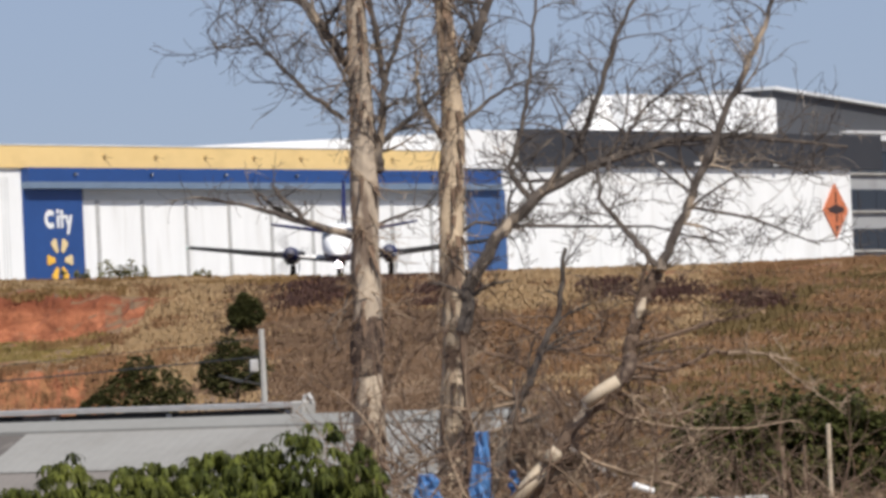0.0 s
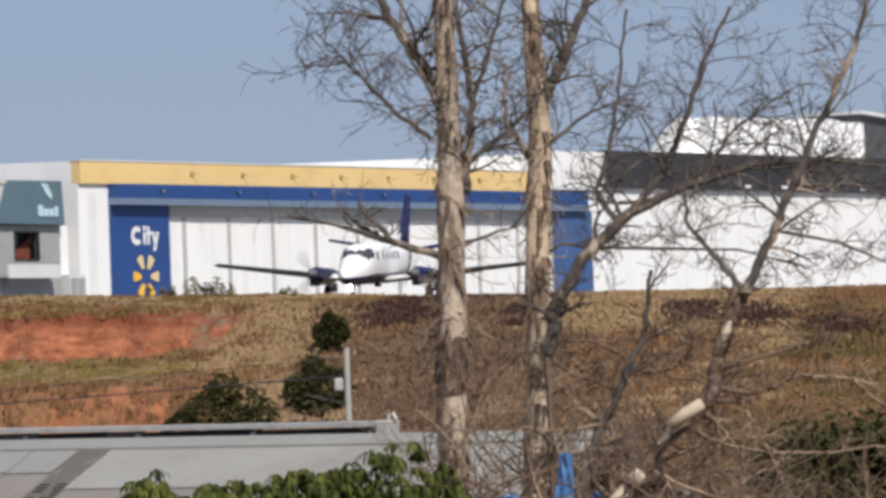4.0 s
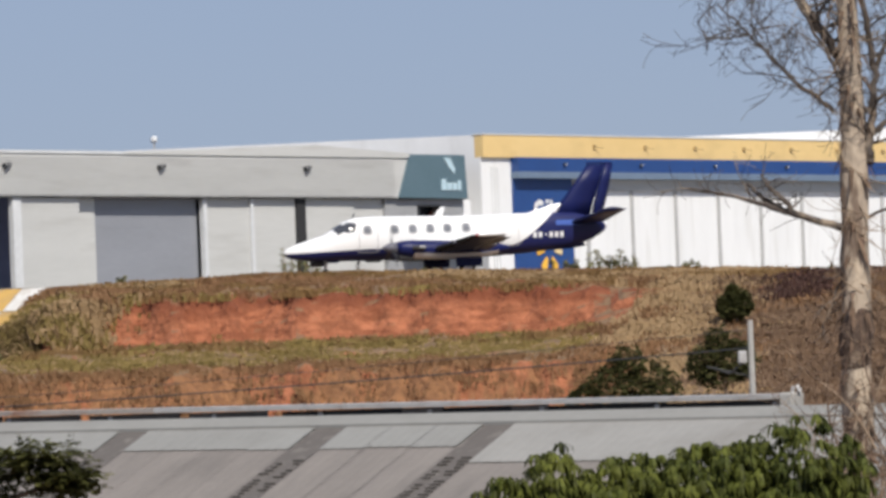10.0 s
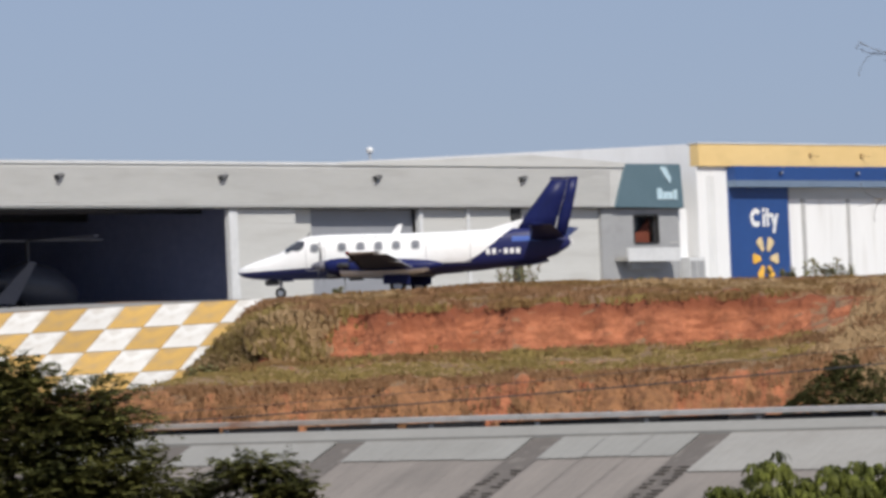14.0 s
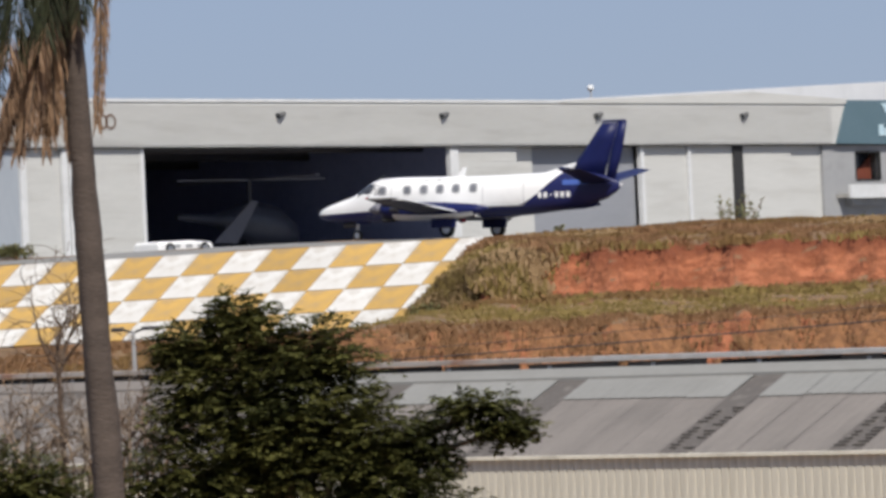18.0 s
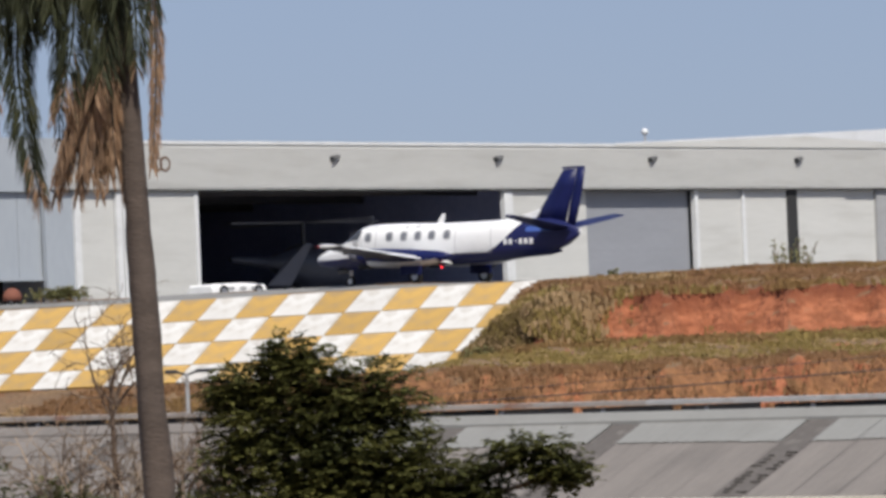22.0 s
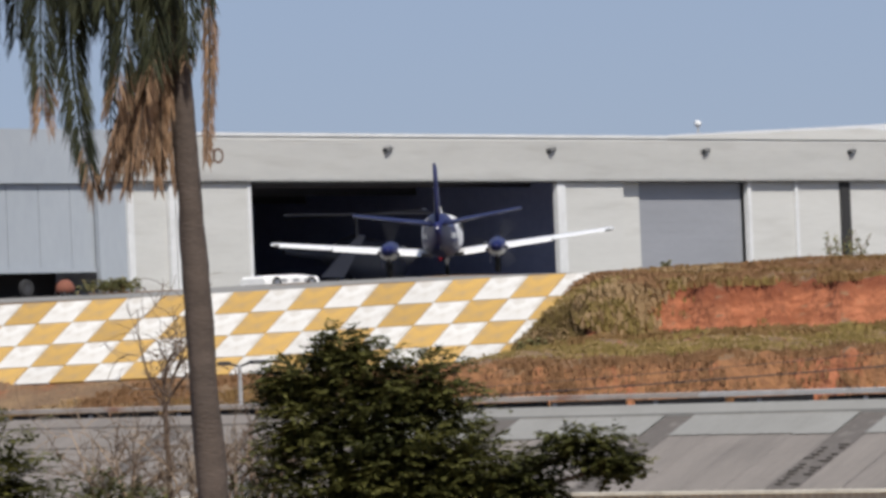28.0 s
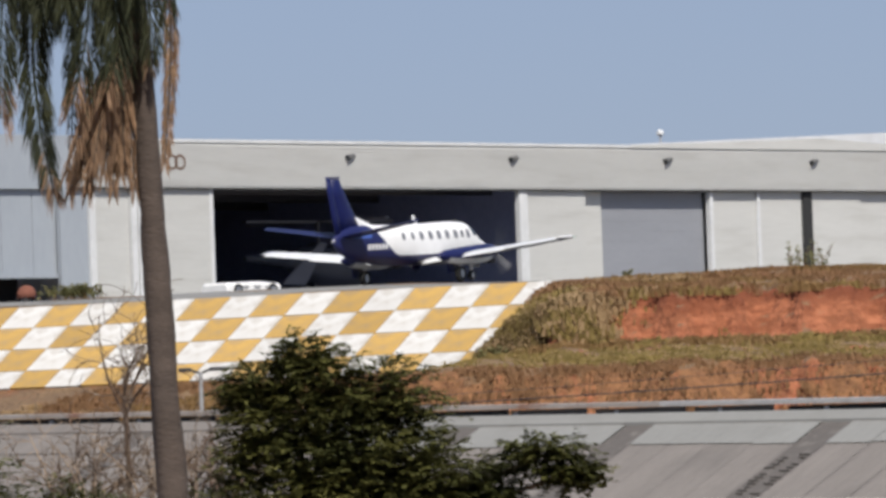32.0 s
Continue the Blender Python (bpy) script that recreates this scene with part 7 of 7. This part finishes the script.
def fallen_sticks():
    for x, z1, r, wood, look_ in ((12.66, 5.28, 0.035, PALEWOOD, "pale wooden"), (12.28, 4.98, 0.026, PALETWIG, "weathered brown"), (11.95, 4.98, 0.028, PALETWIG, "weathered brown")):
        s = empty("fence_stake", pose(x, 95, 1.0), look_ + " stake standing in the undergrowth", "stake", "stakes")
        bm = bmesh.new()
        tube(bm, [(0, 0, 0), (0.02, 0, z1 - 1.0)], [r * 1.2, r], 6)
        part("shaft", bm, wood, s)
    for x, z, l_, a in ((8.62, 4.66, 0.28, 20), (12.9, 4.45, 1.2, 4), (13.3, 4.15, 1.0, -12)):
        s = empty("white_pipe", pose(x, 84.5, z, 0, a, 0), "white broken pipe lying in the twigs", "pipe", "broken pipes")
        bm = bmesh.new()
        tube(bm, [(0, 0, 0), (l_, 0.1, 0)], 0.045, 8)
        part("pipe_body", bm, SIGNWHITE, s)


fallen_sticks()


def low_wall():
    """Rough concrete wall at the foot of the thicket."""
    w_ = empty("low_wall", pose(7.75, 89.0, 0.9), "low weathered concrete wall behind the dry twigs", "wall")
    part("wall_body", boxed(0, 3.2, 0, 0.3, 0, 3.36, 0.03), CONCRETE, w_)
    part("wall_cap", boxed(-0.03, 3.23, -0.05, 0.35, 3.362, 3.46, 0.02), CONCRETE, w_)


low_wall()


def tarpaulin(x0, x1, z0, z1, y, seed):
    rng = random.Random(seed)
    t = empty("tarpaulin", pose(0, 0, 0), "crumpled bright blue tarpaulin hung among the trunks", "tarpaulin", "blue tarpaulins")
    bm = bmesh.new()
    rings = []
    for i in range(12):
        f_ = i / 11
        cx, hw = (x0 + x1) / 2 + rng.uniform(-0.03, 0.03), (x1 - x0) / 2 * (0.55 + 0.45 * min(1, f_ * 3)) * rng.uniform(0.85, 1.1)
        rings.append([(cx + hw * math.cos(a) * (1 + rng.uniform(-0.15, 0.15)), y + 0.18 * math.sin(a) * (1 + rng.uniform(-0.3, 0.3)), z1 + (z0 - z1) * f_ + rng.uniform(-0.02, 0.02)) for a in [2 * math.pi * k / 14 for k in range(14)]])
    loft(bm, rings)
    part("sheet", bm, TARP, t)


tarpaulin(5.8, 6.2, 3.9, 4.9, 86.6, 1)
tarpaulin(6.58, 6.91, 3.4, 5.45, 86.6, 2)
tarpaulin(7.12, 7.26, 4.5, 4.9, 86.6, 3)


GRASSES = {
    "dry_grass": (DRY, "long golden dry grass on the bank"), "olive_grass": (GREENGRASS, "low olive green grass along the bench of the bank"),
    "dry_brush": (BRUSH, "brown dry brush hanging over the bank"), "crest_turf": (TURF, "dull olive brown turf along the crest of the bank"),
    "dark_brush": (BURNT, "dark maroon brush along the crest of the bank"), "leaf_litter": (LITTER, "dark brown dead growth below the bare trees"),
    "green_herb": (HERB, "dull green low growth on the bank")}


def grass_kind(rng, x, y, r, az, s, t):
    """What grows at a place, and how tall."""
    patch = noise.noise(Vector((x * 0.16, y * 0.25, 2)))
    band = noise.noise(Vector((x * 0.1, y * 0.3, 14)))
    fine = noise.noise(Vector((x * 0.5, y * 0.5, 33)))
    any_ = rng.random()
    if -3.4 < s < -0.4 and -1 < t < 4.2:                   # tall growth beside the painted edge
        kind = "dry_brush" if t < 0.9 + 1.5 * fine else "green_herb" if t > 2.3 and s > -2.6 and any_ < 0.7 else "dry_grass" if fine + 0.6 * patch > 0.1 or any_ < 0.25 else "olive_grass"
        return kind, rng.uniform(0.1, 0.22) if t < 0.4 else rng.uniform(0.2, 0.48)
    if az < 1.3 + 0.8 * patch:
        if r > 257.5:
            return ("dry_brush" if band + 0.5 * fine > 0.12 else "dry_grass" if patch > 0.2 and any_ < 0.6 else "crest_turf"), rng.uniform(0.1, 0.28)
        if r > 252.5:
            return ("crest_turf" if fine > -0.1 else "olive_grass"), rng.uniform(0.15, 0.35)
        if r > 247:
            return ("dry_grass" if any_ < 0.12 else "olive_grass"), rng.uniform(0.1, 0.22)
        return "dry_brush", rng.uniform(0.1, 0.28)
    if az < 2.75 + 0.5 * patch:
        if r > 259.5:
            return ("crest_turf" if band > -0.05 else "dry_grass"), rng.uniform(0.12, 0.3)
        return ("leaf_litter" if any_ < (az - 1.9) else "dry_grass" if fine + band > -0.12 else "dry_brush" if r > 235 else "leaf_litter"), rng.uniform(0.14, 0.38)
    if az > 2 and any(((az - a) / da) ** 2 + ((r - q) / dq) ** 2 < 1 + 1.5 * fine and any_ < 0.8 for a, q, da, dq in ((5.7, 255, 0.24, 3.2), (6.2, 252, 0.24, 3.6), (6.95, 248.5, 0.28, 2.6), (2.9, 256, 0.4, 3.0))):
        return "dark_brush", rng.uniform(0.3, 0.6)
    if r > 258:
        m = noise.noise(Vector((x * 0.14, y * 0.3, 33)))
        return ("dark_brush" if m > 0.28 and any_ < 0.85 else "leaf_litter" if az < 4.4 and any_ < 0.7 else "dry_brush" if band + 0.3 * patch > 0.0 else "dry_grass"), rng.uniform(0.1, 0.27)
    if r > 251 and 3.9 < az < 7 and noise.noise(Vector((x * 0.2, y * 0.35, 61))) > 0.3:
        return "dark_brush", rng.uniform(0.25, 0.5)
    if r > 249 and 4.0 < az < 6.6 and band + fine > -0.25:
        return "dry_grass", rng.uniform(0.2, 0.45)
    if az < 4.6 + patch:
        return ("leaf_litter" if r < 250 or any_ < 0.6 else "dry_brush"), rng.uniform(0.15, 0.4)
    if az > 6.3 + 1.5 * band and fine + patch > 0.0:
        return "green_herb", rng.uniform(0.2, 0.5)
    if r > 215:
        return ("dry_grass" if patch + fine > 0.35 else "dry_brush" if any_ < 0.75 else "leaf_litter"), rng.uniform(0.2, 0.45)
    return ("leaf_litter" if any_ < 0.65 else "green_herb" if patch > 0 else "dry_brush"), rng.uniform(0.15, 0.4)


def grass():
    rng = random.Random(31)
    made = {k: ([], []) for k in GRASSES}
    for i in range(62000):
        u = rng.random()
        if i < 34000:
            az = rng.uniform(-9.5, 10.5)
            r = rng.uniform(257.8, 266.0) if u < 0.38 else rng.uniform(249, 258) if u < 0.68 else rng.uniform(242, 250) if u < 0.93 else rng.uniform(225, 243)
        elif i < 49000:
            az, r = rng.uniform(1.5, 10.8), rng.uniform(105, 258) ** 0.5 * rng.uniform(225, 258) ** 0.5 if i % 3 else rng.uniform(78, 150)
        x, y = r * math.sin(radians(az)), r * math.cos(radians(az))
        if i >= 49000:
            q = CORNER + TILE_U * rng.uniform(-3.6, -0.85) + TILE_V * rng.uniform(-0.5, 3.9)
            x, y = q.x, q.y
            r, az = math.hypot(x, y), math.degrees(math.atan2(x, y))
        s, t = slope_at(x, y)
        if s > -0.88 and -5 < t < 3.85:
            continue
        z = ground_z(x, y)
        steep = abs(ground_z(x * (1 + 0.3 / r), y * (1 + 0.3 / r)) - z) / 0.3
        beside = i >= 49000 and -3.4 < s < -0.4 and 0 < t < 4
        cling = 0.04 + max(0.0, (s + 5.6) / 2.2) * 0.45 if -6 < s < -3 else 0.04   # growth creeps from the painted edge onto the cut
        if steep > 0.6 and not beside:
            bare = noise.noise(Vector((x * 0.35, 7.0, z * 0.2))) + 0.4 * noise.noise(Vector((x * 1.1, 3.0, z)))
            if (r > 251 and rng.random() > cling) or (r <= 251 and bare > (0.16 if az < -0.5 else -0.05) and rng.random() < 0.85):
                continue
        if i >= 49000 and (rng.random() < (-s - 1.6) / 1.8 or noise.noise(Vector((x * 0.8, 1.0, z * 1.2))) < -0.32):
            continue
        if noise.noise(Vector((x * 0.45, y * 0.6, 21))) < -0.25 and rng.random() < 0.7:
            continue                                       # trodden gaps
        if az < 1.6 and r > 252.5 and 8.95 < z < 10.6 and not beside and rng.random() > cling - 0.04:
            continue                                       # the bare face of the cut
        kind, h = grass_kind(rng, x, y, r, az, s, t)
        verts, faces = made[kind]
        wx, wy = 0.5 * noise.noise(Vector((x * 0.7, y * 0.7, 50))), -0.35      # tufts lean together, and downhill
        wide = 0.6 if az > 1.5 or beside else 0.35
        for b in range(8):
            a = rng.uniform(0, 2 * math.pi)
            dx, dy = 0.6 * math.cos(a) + wx, 0.6 * math.sin(a) + wy
            bx, by = x + rng.uniform(-wide, wide), y + rng.uniform(-wide, wide)
            w_, hh, ln = rng.uniform(0.018, 0.05) * (1.5 if kind == "dry_grass" else 1), h * rng.uniform(0.45, 1.0), rng.uniform(0.5, 1.4) * h
            k = len(verts)
            verts += ((bx - w_, by, z - 0.12), (bx + w_, by, z - 0.12), (bx + dx * ln * 0.4 + w_ * 0.7, by + dy * ln * 0.4, z + hh * 0.85), (bx + dx * ln * 0.4 - w_ * 0.7, by + dy * ln * 0.4, z + hh * 0.85), (bx + dx * ln, by + dy * ln, z + hh * rng.uniform(0.35, 1.0)))
            faces += ((k, k + 1, k + 2, k + 3), (k + 3, k + 2, k + 4))
    for kind, (m, label) in GRASSES.items():
        me = bpy.data.meshes.new(kind)
        me.from_pydata(made[kind][0], [], made[kind][1])
        me.materials.append(m)
        tagged(new(kind, me), label, "grass", kind="stuff")


grass()


# ---------- what moves ----------
TAXI = [                                       # seconds, place, heading, nose up, lean
    (0, 17.95, 313.2, 11.95, -94.9, -1.3, -1.1),
    (1, 17.34, 309.03, 11.89, -96.6, -1.4, -1.2),
    (2, 16.62, 304.82, 11.76, -98.4, -1.7, -1.4),
    (3, 15.8, 300.61, 11.67, -100.5, -1.9, -1.6),
    (6, 11.07, 288.73, 11.51, -120.5, -1.0, -2.1),
    (7, 8.49, 285.30, 11.49, -131.1, -0.5, -2.1),
    (8, 5.63, 282.50, 11.47, -140.1, -0.0, -1.9),
    (9, 2.49, 280.34, 11.52, -151.2, 0.1, -1.5),
    (11, -3.95, 277.98, 11.75, -172.5, 0.3, -0.6),
    (13, -9.65, 277.46, 11.76, -185.6, 0.6, -0.1),
    (15, -14.22, 277.50, 11.75, -191.1, 0.8, 0.1),
    (18, -19.00, 277.41, 11.84, -203.5, 1.3, 0.0),
    (21, -21.6, 277.61, 11.86, -210.9, 1.2, -0.1),
    (23, -23.05, 278.20, 11.88, -221.4, 1.2, -0.3),
    (24, -23.6, 278.64, 11.9, -231.7, 1.3, -0.4),
    (25, -24.3, 279.48, 11.97, -240.6, 1.3, -0.4),
    (25.5, -24.63, 279.98, 12.02, -245.2, 1.3, -0.4),
    (27.5, -25.34, 281.97, 12.09, -262.0, 1.3, -0.5),
    (28, -25.41, 282.26, 12.09, -266.4, 1.3, -0.4),
    (29, -25.43, 282.43, 12.08, -274.2, 1.4, -0.4),
    (30, -25.39, 282.31, 12.07, -281.0, 1.5, -0.3),
    (31, -25.26, 282.25, 12.05, -287.0, 1.6, -0.3),
    (32, -25.09, 282.44, 12.03, -292.8, 1.8, -0.3),
]


def motions():
    walk(PLANE, [(t, pose(x, y, z, lean, -up, a)) for t, x, y, z, a, up, lean in TAXI])
    # the propellers turn steadily
    for k, p in enumerate(PROPS):
        at = tuple(p.location)
        walk(p, [(i / 30, pose(*at, 82 * i + 31 * k, 0, 0)) for i in range(961)])
    # the palm's fronds sway in the wind; a lull lets them hang straight at 21 s
    gust = [(0, 0), (17, 0), (19, -0.5), (20, -4), (20.7, -7), (21.1, -7.5), (22, -1), (23, 0), (24, 1), (25, -1), (27.5, -1), (29, 0), (32, 0)]
    for k, f_ in enumerate(FRONDS):
        at, loose = tuple(f_.location), 1.3 if k in (5, 6, 12) else 1.0
        walk(f_, [(0.25 * i, pose(*at, 0, loose * lerp_table(gust, 0.25 * i) + 0.7 * math.sin(1.1 * i + 1.9 * k) + 0.5 * math.sin(0.43 * i + k), 0)) for i in range(129)])
    # the wheels roll with the distance covered
    run = [0.0]
    for a, b in zip(TAXI, TAXI[1:]):
        run.append(run[-1] + math.hypot(b[1] - a[1], b[2] - a[2]))
    table = [(p[0], d) for p, d in zip(TAXI, run)]
    for w_, r in WHEELS:
        at = tuple(w_.location)
        walk(w_, [(0.1 * i, pose(*at, 0, math.degrees(lerp_table(table, 0.1 * i) / max(r, 0.36)), 0)) for i in range(321)])


motions()
